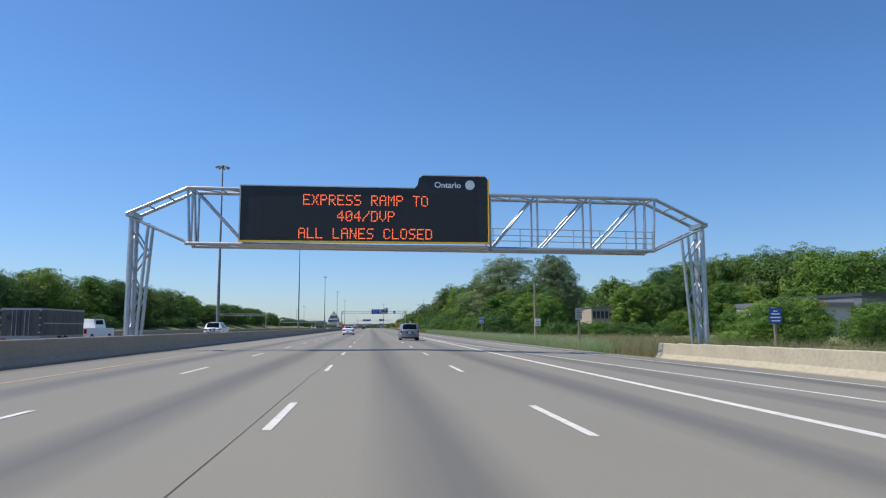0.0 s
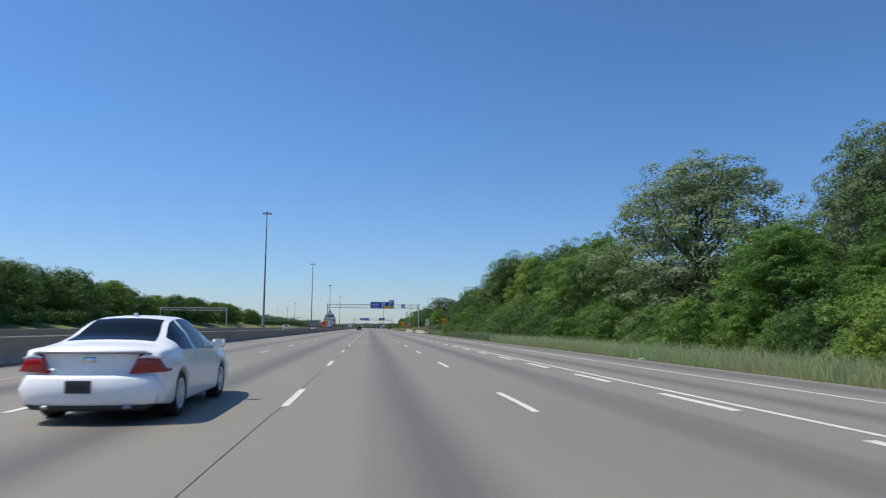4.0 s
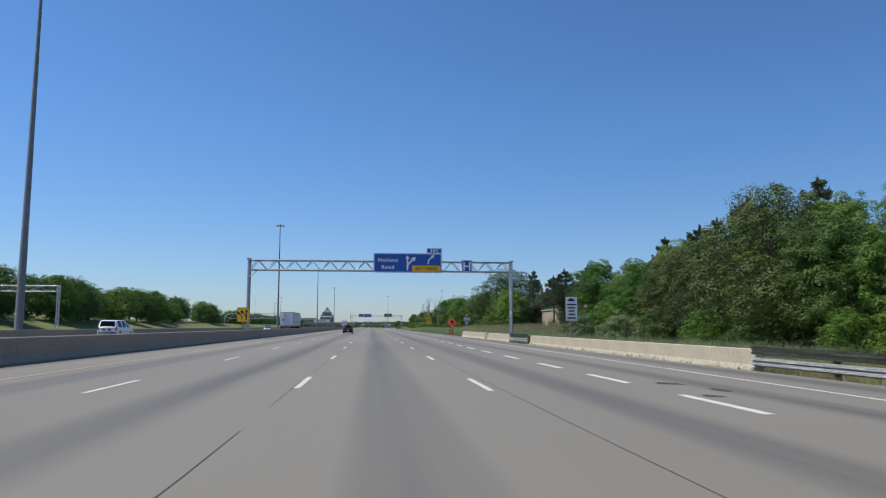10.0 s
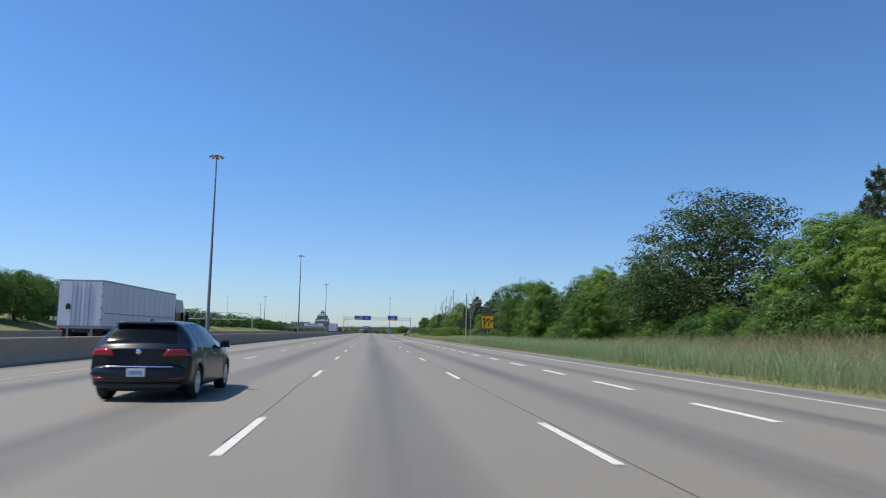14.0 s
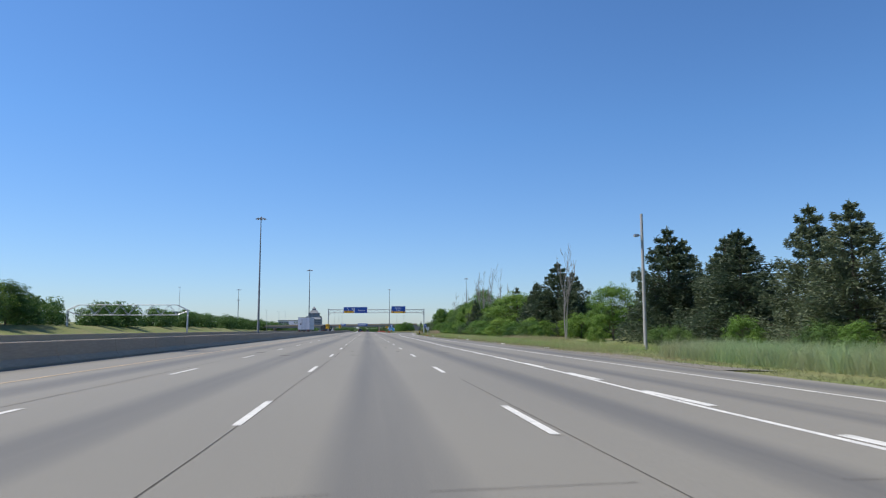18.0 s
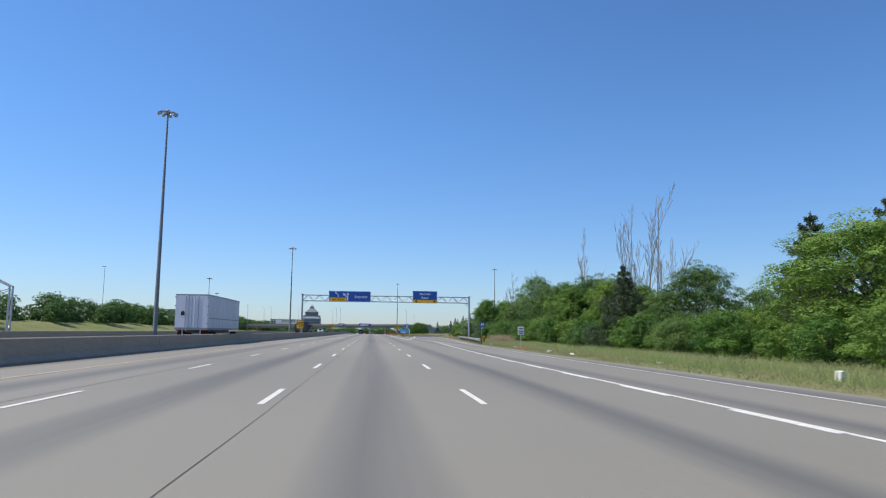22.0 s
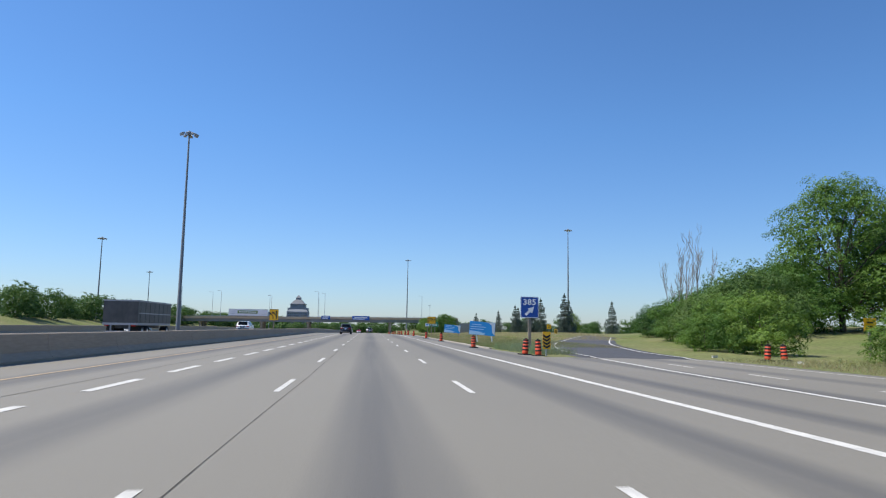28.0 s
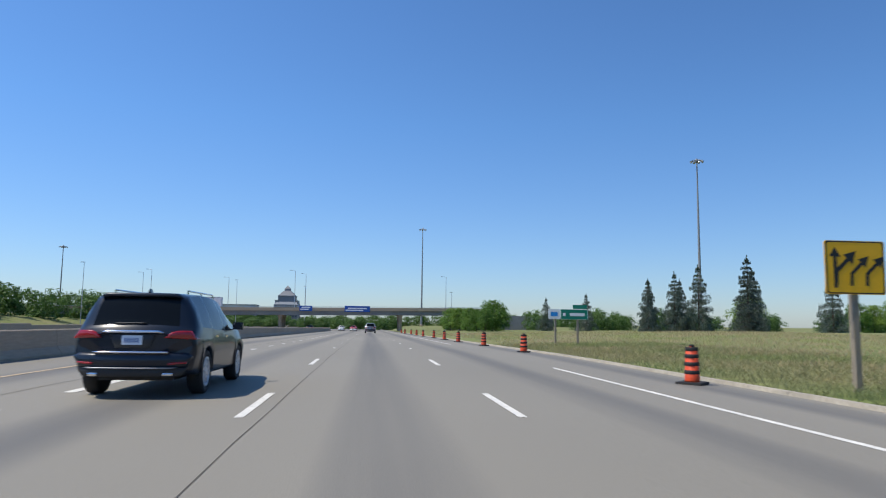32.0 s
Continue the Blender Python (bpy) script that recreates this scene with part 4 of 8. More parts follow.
tab = part("lane_band", slab(bmesh.new(), rounded(8.76, 13.44, 6.73, 7.3, 0.08), 0.012), YELLOW_SIGN, s, "yellow band with two down arrows", Matrix.Translation((0, -0.014, 0)))
for x in (9.4, 12.9):
    part("down_arrow", flat([(x, 6.78), (x + 0.3, 7.08), (x + 0.1, 7.04), (x + 0.1, 7.26), (x - 0.1, 7.26), (x - 0.1, 7.04), (x - 0.3, 7.08)]), BLACK, tab)

# plain gantries over the far roadways
for y, x0, x1, z1 in ((376.0, -80.0, -55.0, 8.3),):
    g = thing("sign_gantry", "grey steel truss gantry over the opposite lanes", "gantry", Matrix.Translation((0, y, 0)))
    truss(g, x0, x1, z1 - 1.0, z1, 1.0, 24, 0.075)
    for x in (x0, x1):
        lattice_post(g, x, z1 + 0.1, 0.0, 0.9)
g = thing("message_gantry", "pale steel truss gantry over the opposite lanes", "gantry", Matrix.Translation((0, 660.0, 0)))
truss(g, -81.0, -54.0, 5.6, 8.5, 1.2, 12, 0.1)
for x, s in ((-84.0, 1), (-51.0, -1)):
    lattice_post(g, x, 7.0, 0.0, 0.9)
    bm = bmesh.new()
    for y in (-0.6, 0.6):
        rod(bm, (x, y, 7.0), (x + s * 3, y, 8.5), 0.1)
        rod(bm, (x, y, 6.7), (x + s * 3, y, 5.6), 0.08)
    part("end_frame", bm, GALVANISED, g)


# ---- high masts ----
def high_mast(h):
    """A tapered mast with a head ring that carries eight floodlights."""
    mast = thing("high_mast_light", "tall grey steel mast with a ring of floodlights", "street lamp")
    bm = bmesh.new()
    for k in range(4):
        rod(bm, (0, 0, h * k / 4), (0, 0, h * (k + 1) / 4), 0.36 - 0.06 * k, 0.31 - 0.06 * k, 12)
    part("mast", bm, POLE_STEEL, mast)
    part("foot", turned(bmesh.new(), [(0.6, -0.3), (0.6, 0.25), (0.48, 0.3)], 12), CONCRETE, mast)
    bm = bmesh.new()
    turned(bm, [(0.25, h - 0.3), (0.34, h), (0.34, h + 0.35), (0.1, h + 0.6)], 12)
    for k in range(8):
        a = 2 * math.pi * k / 8
        rod(bm, (0.3 * math.cos(a), 0.3 * math.sin(a), h + 0.1), (1.05 * math.cos(a), 1.05 * math.sin(a), h + 0.02), 0.045, seg=6)
    head = part("head_ring", bm, POLE_STEEL, mast)
    for k in range(8):
        a = 360 * k / 8
        m = pose(0, 0, h, 0, 0, a) @ pose(1.2, 0, -0.05, 0, 24, 0)
        bm = box(bmesh.new(), -0.28, 0.34, -0.22, 0.22, -0.12, 0.12, m)
        bmesh.ops.bevel(bm, geom=bm.edges[:], offset=0.05, segments=1)
        part("floodlight", bm, LAMP_GREY, head)
    return mast


mast = high_mast(36.0)
mast.matrix_basis = Matrix.Translation((-32.2, 152.0, 0.0))
tagged(mast, group="high masts along the highway")
for x, y, z in ((-31.7, 313.8, 0), (-31.8, 491.8, 0.3), (-31.3, 662.1, -1.6), (-30.0, 824.6, -3.4), (-89.0, 949.0, -6.8), (-112.5, 1078, -8.5), (72.8, 955, 2.0), (20.1, 1068, 0.2),
                (-31.5, -24, 0)):
    copy_thing(mast, Matrix.Translation((x, y, z)))


# ---- trees and shrubs ----
def leaf_cloud(rng, lobes, n, size, clumps=110):
    """Small folded leaves on domed tufts that are spread over the skins of several round lobes; lobes: x, y, z, radius, height."""
    lobes = np.array(lobes)
    share = lobes[:, 3] ** 2
    counts = np.maximum(5, np.round(clumps * share / share.sum())).astype(int)
    which = np.repeat(np.arange(len(lobes)), counts)
    k = np.concatenate([np.arange(c) for c in counts])
    m = counts[which]
    L, total = lobes[which], len(which)
    z = 1 - 1.45 * (k + 0.5) / m
    turn = k * 2.4 + which * 1.7
    flat_r = np.sqrt(np.clip(1 - z * z, 0, 1))
    d = np.c_[flat_r * np.cos(turn), flat_r * np.sin(turn), z] + rng.normal(scale=0.16, size=(total, 3))
    d /= np.linalg.norm(d, axis=1)[:, None]
    stretch = np.c_[np.ones(total), np.ones(total), L[:, 4] / L[:, 3]]
    tuft = L[:, :3] + d * (L[:, 3] * rng.uniform(0.62, 1.16, total))[:, None] * stretch
    rad = L[:, 3] * rng.uniform(0.55, 1.05, total) * np.sqrt(3.0 / m)
    pick = rng.choice(total, n, p=rad ** 2 / (rad ** 2).sum())
    e = rng.normal(size=(n, 3)) + 0.5 * d[pick] + (0, 0, 0.5)
    e /= np.linalg.norm(e, axis=1)[:, None]
    r = rad[pick] * np.clip(rng.normal(0.92, 0.13, n), 0.3, 1.3)
    c = tuft[pick] + e * r[:, None] * (1.0, 1.0, 0.78)
    nrm = e + 0.3 * d[pick] + rng.normal(scale=0.2, size=(n, 3)) + (0, 0, 0.15)
    nrm /= np.linalg.norm(nrm, axis=1)[:, None]
    a = np.cross(nrm, rng.normal(size=(n, 3)))
    a /= np.linalg.norm(a, axis=1)[:, None] + 1e-9
    b = np.cross(nrm, a)
    s = (size * rng.uniform(0.6, 1.35, n))[:, None]
    v = np.stack([c - a * s, c - b * s * 0.55 + nrm * s * 0.15, c + a * s, c + b * s * 0.55 + nrm * s * 0.15], 1).reshape(-1, 3)
    return v, np.arange(4 * n).reshape(-1, 4)


def branch(bm, a, b, r0, r1, rng, bend=0.12, seg=6, steps=3):
    """A limb in a few bent lengths; returns its points."""
    pts = [Vector(a).lerp(Vector(b), k / steps) for k in range(steps + 1)]
    size = (Vector(b) - Vector(a)).length
    for p in pts[1:-1]:
        p += Vector((rng.uniform(-1, 1), rng.uniform(-1, 1), rng.uniform(-0.5, 0.5))) * size * bend
    for k in range(steps):
        rod(bm, pts[k], pts[k + 1], r0 + (r1 - r0) * k / steps, r0 + (r1 - r0) * (k + 1) / steps, seg, False)
    return pts


def broad_tree(name, seed, h, w, n, size, leaf, low=0.2, label="", open_crown=0.0, category="tree", lobe_count=11, slim=1.0):
    rng, r = np.random.default_rng(seed), random.Random(seed)
    tree = thing(name, label, category)
    lobes = []
    for k in range(lobe_count):
        u = (k + 0.5) / lobe_count
        z = h * (low + (0.9 - low) * u)
        spread = w * 0.5 * math.sin(math.pi * min(1, 0.22 + 0.68 * u)) ** 0.8
        a = k * 2.4 + r.uniform(-0.5, 0.5)
        rad = w * (0.25 - 0.07 * u) * r.uniform(0.8, 1.25)
        off = max(0, spread - rad * 0.55) * r.uniform(0.75, 1.05)
        lobes.append((off * math.cos(a), off * math.sin(a), z, rad, rad * r.uniform(0.75, 1.0) * slim))
    lobes.append((r.uniform(-0.06, 0.06) * w, r.uniform(-0.06, 0.06) * w, h * 0.86, w * 0.19, h * 0.14))
    bm = bmesh.new()
    top = branch(bm, (0, 0, -0.4), (r.uniform(-0.3, 0.3), r.uniform(-0.3, 0.3), h * 0.72), h * 0.022, h * 0.006, r, 0.03, 8, 5)
    for l in lobes[:-1]:
        p = top[min(4, max(1, int(l[2] / h * 5)))]
        branch(bm, p, (l[0], l[1], l[2]), h * 0.008, h * 0.003, r)
        for q in range(3 if open_crown else 1):
            e = Vector(l[:3]) + Vector((r.uniform(-1, 1), r.uniform(-1, 1), r.uniform(0, 1))) * l[3] * 0.8
            branch(bm, l[:3], e, h * 0.003, h * 0.0012, r, 0.1, 4, 2)
    part("trunk", bm, BARK, tree)
    v, f = leaf_cloud(rng, lobes, n, size, 20 * len(lobes))
    if not open_crown:
        # inner leaves that close the crown
        v2, f2 = leaf_cloud(rng, [(l[0], l[1], l[2], l[3] * 0.6, l[4] * 0.6) for l in lobes], n // 5, size * 1.9)
        f2 = f2 + len(v)
        v, f = np.concatenate([v, v2]), np.concatenate([f, f2])
    part("crown", raw("crown", v.tolist(), f.tolist(), leaf), leaf, tree)
    return tree


def conifer(name, seed, h, w, n, size, leaf, label, bare=0.06, tiers=13, ragged=0.25, drop=-0.12):
    """Whorls of limbs, each a fan of needle tufts, that shorten towards the top."""
    rng, r = np.random.default_rng(seed), random.Random(seed)
    tree = thing(name, label, "tree")
    bm = bmesh.new()
    rod(bm, (0, 0, -0.4), (0, 0, h * 0.55), h * 0.018, h * 0.011, 8, False)
    rod(bm, (0, 0, h * 0.55), (0, 0, h * 0.98), h * 0.011, h * 0.003, 8, False)
    pts, dirs = [], []
    for k in range(tiers):
        u = (k + r.uniform(0, 0.5)) / tiers
        z = h * (bare + (1 - bare) * u)
        limbs = 7 if u < 0.7 else 5
        for q in range(limbs):
            a = q * 2 * math.pi / limbs + k * 0.7 + r.uniform(-0.3, 0.3)
            reach = w * 0.5 * (1 - u) ** 0.9 * r.uniform(1 - ragged, 1 + ragged) + 0.15
            e = Vector((reach * math.cos(a), reach * math.sin(a), z + reach * (drop + 0.1 * u)))
            rod(bm, (0, 0, z), e, h * 0.004, h * 0.001, 4, False)
            m = max(6, int(n * reach / (w * tiers * limbs * 0.28)))
            s = np.sqrt(rng.uniform(0.02, 1.0, m))
            side = rng.normal(scale=0.17 * reach, size=m) * (1.15 - s * 0.7)
            c = np.outer(s, (e.x, e.y, e.z - z)) + np.outer(side, (-math.sin(a), math.cos(a), 0)) + np.c_[np.zeros(m), np.zeros(m), rng.normal(-0.04 * reach, 0.07 * reach + 0.06, m)]
            c[:, 2] += z
            pts.append(c)
            dirs.append(np.tile((math.cos(a), math.sin(a), -0.1), (m, 1)))
    tip = np.sqrt(rng.uniform(0, 1, 120))
    turn = rng.uniform(0, 2 * math.pi, 120)
    spread = 0.035 * w * tip
    pts.append(np.c_[spread * np.cos(turn), spread * np.sin(turn), h * (1.02 - 0.1 * tip)])
    dirs.append(np.c_[np.cos(turn) * 0.5, np.sin(turn) * 0.5, np.ones(120)])
    part("trunk", bm, BARK, tree)
    c, d = np.concatenate(pts), np.concatenate(dirs)
    m = len(c)
    d = d + rng.normal(scale=0.6, size=(m, 3)) + (0, 0, 0.25)
    d /= np.linalg.norm(d, axis=1)[:, None]
    b = np.cross(d, rng.normal(size=(m, 3)))
    b /= np.linalg.norm(b, axis=1)[:, None] + 1e-9
    s = (size * rng.uniform(0.6, 1.3, m))[:, None]
    v = np.stack([c - d * s, c - b * s * 0.24, c + d * s, c + b * s * 0.24], 1).reshape(-1, 3)
    part("crown", raw("crown", v.tolist(), np.arange(4 * m).reshape(-1, 4).tolist(), leaf), leaf, tree)
    return tree


def bare_tree(name, seed, h, label):
    """A dead tree: forked limbs down to thin twigs, no leaves."""
    r = random.Random(seed)
    tree = thing(name, label, "tree")
    bm = bmesh.new()

    def grow(p, d, length, rad, depth):
        steps = 3
        for k in range(steps):
            d = (d + Vector((r.uniform(-1, 1), r.uniform(-1, 1), r.uniform(-0.2, 0.8))) * (0.09, 0.2, 0.26, 0.26, 0.26)[depth]).normalized()
            q = p + d * length / steps
            rod(bm, p, q, max(0.014, rad * (1 - 0.2 * k)), max(0.012, rad * (1 - 0.2 * (k + 1))), 6 if depth < 2 else 4, False)
            p = q
            if depth < 4 and (k or depth):
                side = Vector((r.uniform(-1, 1), r.uniform(-1, 1), r.uniform(0.3, 1.1))).normalized()
                grow(p, (d + side * 0.75).normalized(), length * r.uniform(0.3, 0.62), rad * 0.42, depth + 1)
        if depth < 4:
            grow(p, d, length * 0.6, rad * 0.4, depth + 1)

    for k in range(2):
        a = k * 2.8 + r.uniform(0, 0.6)
        grow(Vector((0.25 * math.cos(a), 0.25 * math.sin(a), -0.4)), Vector((0.14 * math.cos(a), 0.14 * math.sin(a), 1)).normalized(), h * (0.54 - 0.12 * k), h * (0.015 - 0.004 * k), 0)
    part("trunk", bm, DEAD_WOOD, tree)
    return tree


TREES = {
    "maple": broad_tree("tree", 1, 10, 8.0, 38000, 0.072, LEAF, 0.12, "broad green leafy tree in full summer leaf", lobe_count=15),
    "maple2": broad_tree("tree", 2, 10, 7.0, 36000, 0.072, LEAF, 0.08, "bright green leafy tree beside the highway", lobe_count=14),
    "oak": broad_tree("tree", 3, 10, 9.0, 40000, 0.072, LEAF_DARK, 0.15, "dark green broad leafy tree", lobe_count=16),
    "poplar": broad_tree("tree", 4, 10, 7.0, 60000, 0.062, LEAF_SILVER, 0.12, "tall airy tree with silvery green leaves", open_crown=1.0, lobe_count=26),
    "ash": broad_tree("tree", 23, 10, 8.2, 34000, 0.065, LEAF, 0.1, "tall full green tree above roadside bushes", lobe_count=24),
    "elm": broad_tree("tree", 19, 10, 8.5, 34000, 0.085, LEAF_OLIVE, 0.12, "wide airy tree with olive green leaves", open_crown=1.0, lobe_count=26),
    "locust": broad_tree("tree", 9, 10, 9.5, 34000, 0.07, LEAF, 0.24, "flat-topped green tree with layered leaves", lobe_count=20, slim=0.4),
    "shrub": broad_tree("shrub", 5, 3, 4.2, 11000, 0.05, LEAF, 0.1, "dense green shrub at the verge", category="shrub", lobe_count=10),
    "shrub2": broad_tree("shrub", 6, 3, 5.0, 12000, 0.05, LEAF_DARK, 0.06, "dark green spreading shrub", category="shrub", lobe_count=11),
    "willow": broad_tree("shrub", 7, 3, 4.2, 11000, 0.05, LEAF_SILVER, 0.1, "pale silvery shrub at the verge", category="shrub", lobe_count=10),
    "far": broad_tree("tree", 8, 10, 11.0, 9000, 0.15, LEAF_DARK, 0.1, "distant dark green leafy tree", lobe_count=14),
    "far2": broad_tree("tree", 12, 10, 10.0, 9000, 0.15, LEAF, 0.08, "distant green leafy tree", lobe_count=14),
    "pine": conifer("pine_tree", 10, 10, 8.0, 22000, 0.18, NEEDLE, "dark green pine with ragged limbs", 0.05, 15, 0.5, 0.1),
    "spruce": conifer("spruce_tree", 11, 10, 5.6, 15000, 0.14, SPRUCE_NEEDLE, "blue green spruce with a pointed top", 0.03, 17, 0.45, -0.22),
    "tall_pine": conifer("pine_tree", 13, 10, 6.5, 13000, 0.18, NEEDLE, "dark pine with a bare trunk and a flat crown", 0.45, 7, 0.5, 0.18),
    "dead": bare_tree("dead_tree", 14, 10, "bare bleached dead tree with forked limbs"),
    "dead2": bare_tree("dead_tree", 15, 10, "bare grey dead tree with thin twigs"),
}
used = {}
tree_rng = random.Random(21)


def plant(kind, x, y, h, wide=1.0, z=None):
    """One tree of that kind at its place, scaled to its height and turned by chance."""
    ob = TREES[kind]
    tall = 3.0 if kind in ("shrub", "shrub2", "willow") else 10.0
    s = h / tall
    m = Matrix.Translation((x, y, land(x, y) if z is None else z)) @ pose(0, 0, 0, 0, 0, tree_rng.uniform(0, 360)) @ Matrix.Diagonal((s * wide, s * wide, s, 1))
    if kind in used:
        ob = copy_thing(ob, m)
        ob.matrix_basis = m
    else:
        used[kind] = ob
        ob.matrix_basis = m
    return ob


def row(kinds, y0, y1, step, x0, x1, h0, h1, wide=1.0):
    """A run of mixed trees along the road."""
    y = y0
    while y < y1:
        plant(tree_rng.choice(kinds), tree_rng.uniform(x0, x1), y + tree_rng.uniform(-0.3, 0.3) * step, tree_rng.uniform(h0, h1), wide * tree_rng.uniform(0.85, 1.15))
        y += step


G = ("maple", "maple2", "oak")
S = ("shrub", "shrub2", "shrub")
# behind the first barrier and building
row(S, 46, 60, 0.9, 30, 44, 2.6, 3.8)
row(S, 98, 112, 3.5, 27, 34, 1.4, 2.2)
row(G, 118, 134, 1.9, 57, 80, 8.0, 11)
row(S, 108, 120, 2.2, 44, 64, 2.5, 4)
row(("far", "far2", "oak"), 118, 160, 2.2, 82, 120, 13, 17)
row(("far", "far2"), 172, 330, 11, 62, 95, 12, 16)
for k, x, y, h, w in (("maple2", 29, 125, 8.0, 1.2), ("oak", 32, 133, 10, 1.1), ("poplar", 32.5, 162, 18.5, 1.35), ("poplar", 39.5, 146, 17.5, 0.92), ("poplar", 42.5, 152, 16.0, 0.76), ("maple2", 25, 138, 7.8, 1.2), ("maple", 29, 144, 9.4, 1.2),
                      ("maple", 31, 121, 7.6, 1.2), ("maple2", 27, 131, 6.5, 1.2), ("oak", 33.5, 128, 8.5, 1.0), ("maple2", 47.5, 125, 9.2, 1.0), ("maple2", 53, 127, 10.2, 1.0), ("poplar", 78, 196, 13.5, 0.8), ("oak", 65, 146, 14.0, 1.0), ("maple", 70.5, 148, 15.8, 1.0), ("oak", 78, 150, 16.6, 1.0), ("maple", 85, 150, 17.4, 1.0), ("oak", 92.5, 152, 18.4, 1.0), ("oak", 100, 150, 19.0, 1.0),
                      ("maple2", 28.5, 110, 6.2, 1.0), ("maple2", 47.5, 87, 4.3, 0.9), ("shrub", 44, 89, 2.0, 1.0), ("shrub2", 40, 91, 1.8, 1.0), ("shrub", 41.5, 84, 1.5, 1.0), ("willow", 24, 152, 3.6, 1.3), ("oak", 27, 178, 10, 1.1), ("maple", 27, 186, 11.5, 1.1)):
    plant(k, x, y, h, w)
row(S, 110, 200, 3.8, 19.5, 23, 2.5, 4)
for y0, y1, h in ((194, 205, 14.5), (205, 226, 14.2), (226, 240, 14.0), (240, 258, 12.6), (258, 276, 11.8), (276, 300, 11.2), (300, 318, 9.9), (318, 334, 8.8)):
    back = 3 if y0 > 270 else 0
    row(G + ("elm",), y0, y1, 6.0, 26 + back, 30 + back, h * 0.8, h * 1.04, 0.95)
    row(G, y0 + 2, y1, 7.5, 33, 38, h * 0.95, h * 1.12, 0.9)
row(S, 160, 192, 4, 24, 28, 3, 5)
row(S, 186, 236, 3.4, 20.0, 23.5, 3, 5.5)
row(S, 236, 264, 5.5, 21.0, 24.5, 1.6, 3.0)
row(S, 268, 330, 8.0, 25, 28, 2, 3)
for k, x, y, h in (("pine", 36, 327, 12.0), ("tall_pine", 38, 322, 13.0), ("pine", 37.5, 317, 13.2), ("tall_pine", 36.5, 309, 14.0), ("pine", 40, 312, 14.2), ("pine", 39, 302, 14.5)):
    plant(k, x, y, h, 0.95)
for x, y in ((21.5, 303), (23.5, 309), (20.5, 312)):
    plant("willow", x, y, 2.8)
for k, x, y, h, w in (("pine", 35.4, 393.4, 12.6, 0.85), ("tall_pine", 33.8, 371, 9.8, 1.0), ("tall_pine", 34.3, 365.5, 10.6, 1.0), ("pine", 35.0, 367, 8.4, 0.7), ("tall_pine", 32.3, 346, 9.7, 1.0), ("maple2", 31, 337.5, 9.6, 1.1), ("elm", 33, 411.6, 14.5, 1.45), ("maple", 29.5, 390, 8.4, 1.2),
                      ("maple2", 27.5, 383, 6.8, 1.0), ("oak", 31, 425, 8.5, 1.0), ("maple2", 28, 430, 9.6, 1.0), ("oak", 30, 420, 9.5, 1.0), ("maple", 27, 455, 9.6, 1.0), ("oak", 31, 443, 9.6, 1.0), ("pine", 36, 470, 10, 1.0), ("maple", 23, 420, 6.0, 1.1)):
    plant(k, x, y, h, w)
row(S, 384, 470, 4.5, 24.5, 29, 2, 3.4)
row(("far2", "far"), 400, 470, 12, 40, 55, 8, 10)
plant("locust", 28.5, 473, 11.2, 1.2)
plant("maple2", 27, 466, 6, 1.1)
row(S, 478, 526, 7, 24, 28, 1.4, 2.2)
for x, y, h, w in ((29, 480, 7, 1.1), (34, 486, 9, 1.0), (31, 493, 9.5, 1.1), (33, 500, 10.5, 1.0), (32, 508, 9.8, 1.2), (34, 514, 10, 1.0), (32, 522, 12, 1.15), (37, 518, 11, 1.0), (36, 527, 11.5, 1.0), (35.5, 577, 13.6, 1.25), (33, 585, 9.6, 1.0), (33.4, 602.5, 10.6, 0.9), (37, 599, 11.4, 0.9), (39.5, 581, 12.2, 1.1), (34, 578, 9, 1.0), (36, 572, 8.5, 1.0)):
    plant("pine", x, y, h, w)
for x, y, h in ((32, 539, 7.2), (36, 533, 6.5)):
    plant("locust", x, y, h)
plant("locust", 31.5, 594.5, 9.0, 1.4)
plant("dead", 29.9, 553, 13.2, 0.7)
row(S, 552, 566, 2.2, 30, 38, 2.4, 3.6)
row(S, 556, 700, 3.4, 24.4, 27.6, 1.8, 3.2)
row(S, 600, 742, 3.2, 26.5, 30, 2.2, 3.6)
row(G, 621, 650, 4.6, 26, 33, 6.0, 8.6)
row(G, 655, 682, 3.6, 31, 36, 8.4, 9.8)
row(G, 684, 693, 3.2, 31, 37, 6.8, 8.4, 0.85)
for k, x, y, h in (("dead", 31.1, 630.2, 16.4), ("dead2", 36.8, 637.6, 15.2), ("dead2", 31.2, 633, 14.2), ("dead", 36.4, 634, 11.5), ("dead2", 34.4, 662.5, 15.8), ("dead", 36.6, 703, 14.2), ("dead2", 34.8, 722, 14), ("dead", 55, 822, 16.0), ("dead2", 59, 825, 15.6), ("dead", 51.5, 820, 13.5), ("dead2", 67, 850, 13.5)):
    plant(k, x, y, h, 0.72)
plant("pine", 28.0, 627, 9, 0.9)
row(G, 709, 742, 5, 29, 37, 7.5, 9.8)
for k, x, y, h, w in (("ash", 57, 786, 18.6, 1.0), ("maple2", 63, 778, 13, 1.0), ("oak", 66, 790, 14, 1.0), ("maple", 59, 799, 9, 1.0)):
    plant(k, x, y, h, w)
row(S, 700, 745, 4.0, 25, 32, 2.2, 3.6)
for k in range(5, 26):
    plant(tree_rng.choice(S), 38 + 32 * k / 25 + tree_rng.uniform(-2, 5), 764 + 86 * k / 25, tree_rng.uniform(4.6, 7.2))
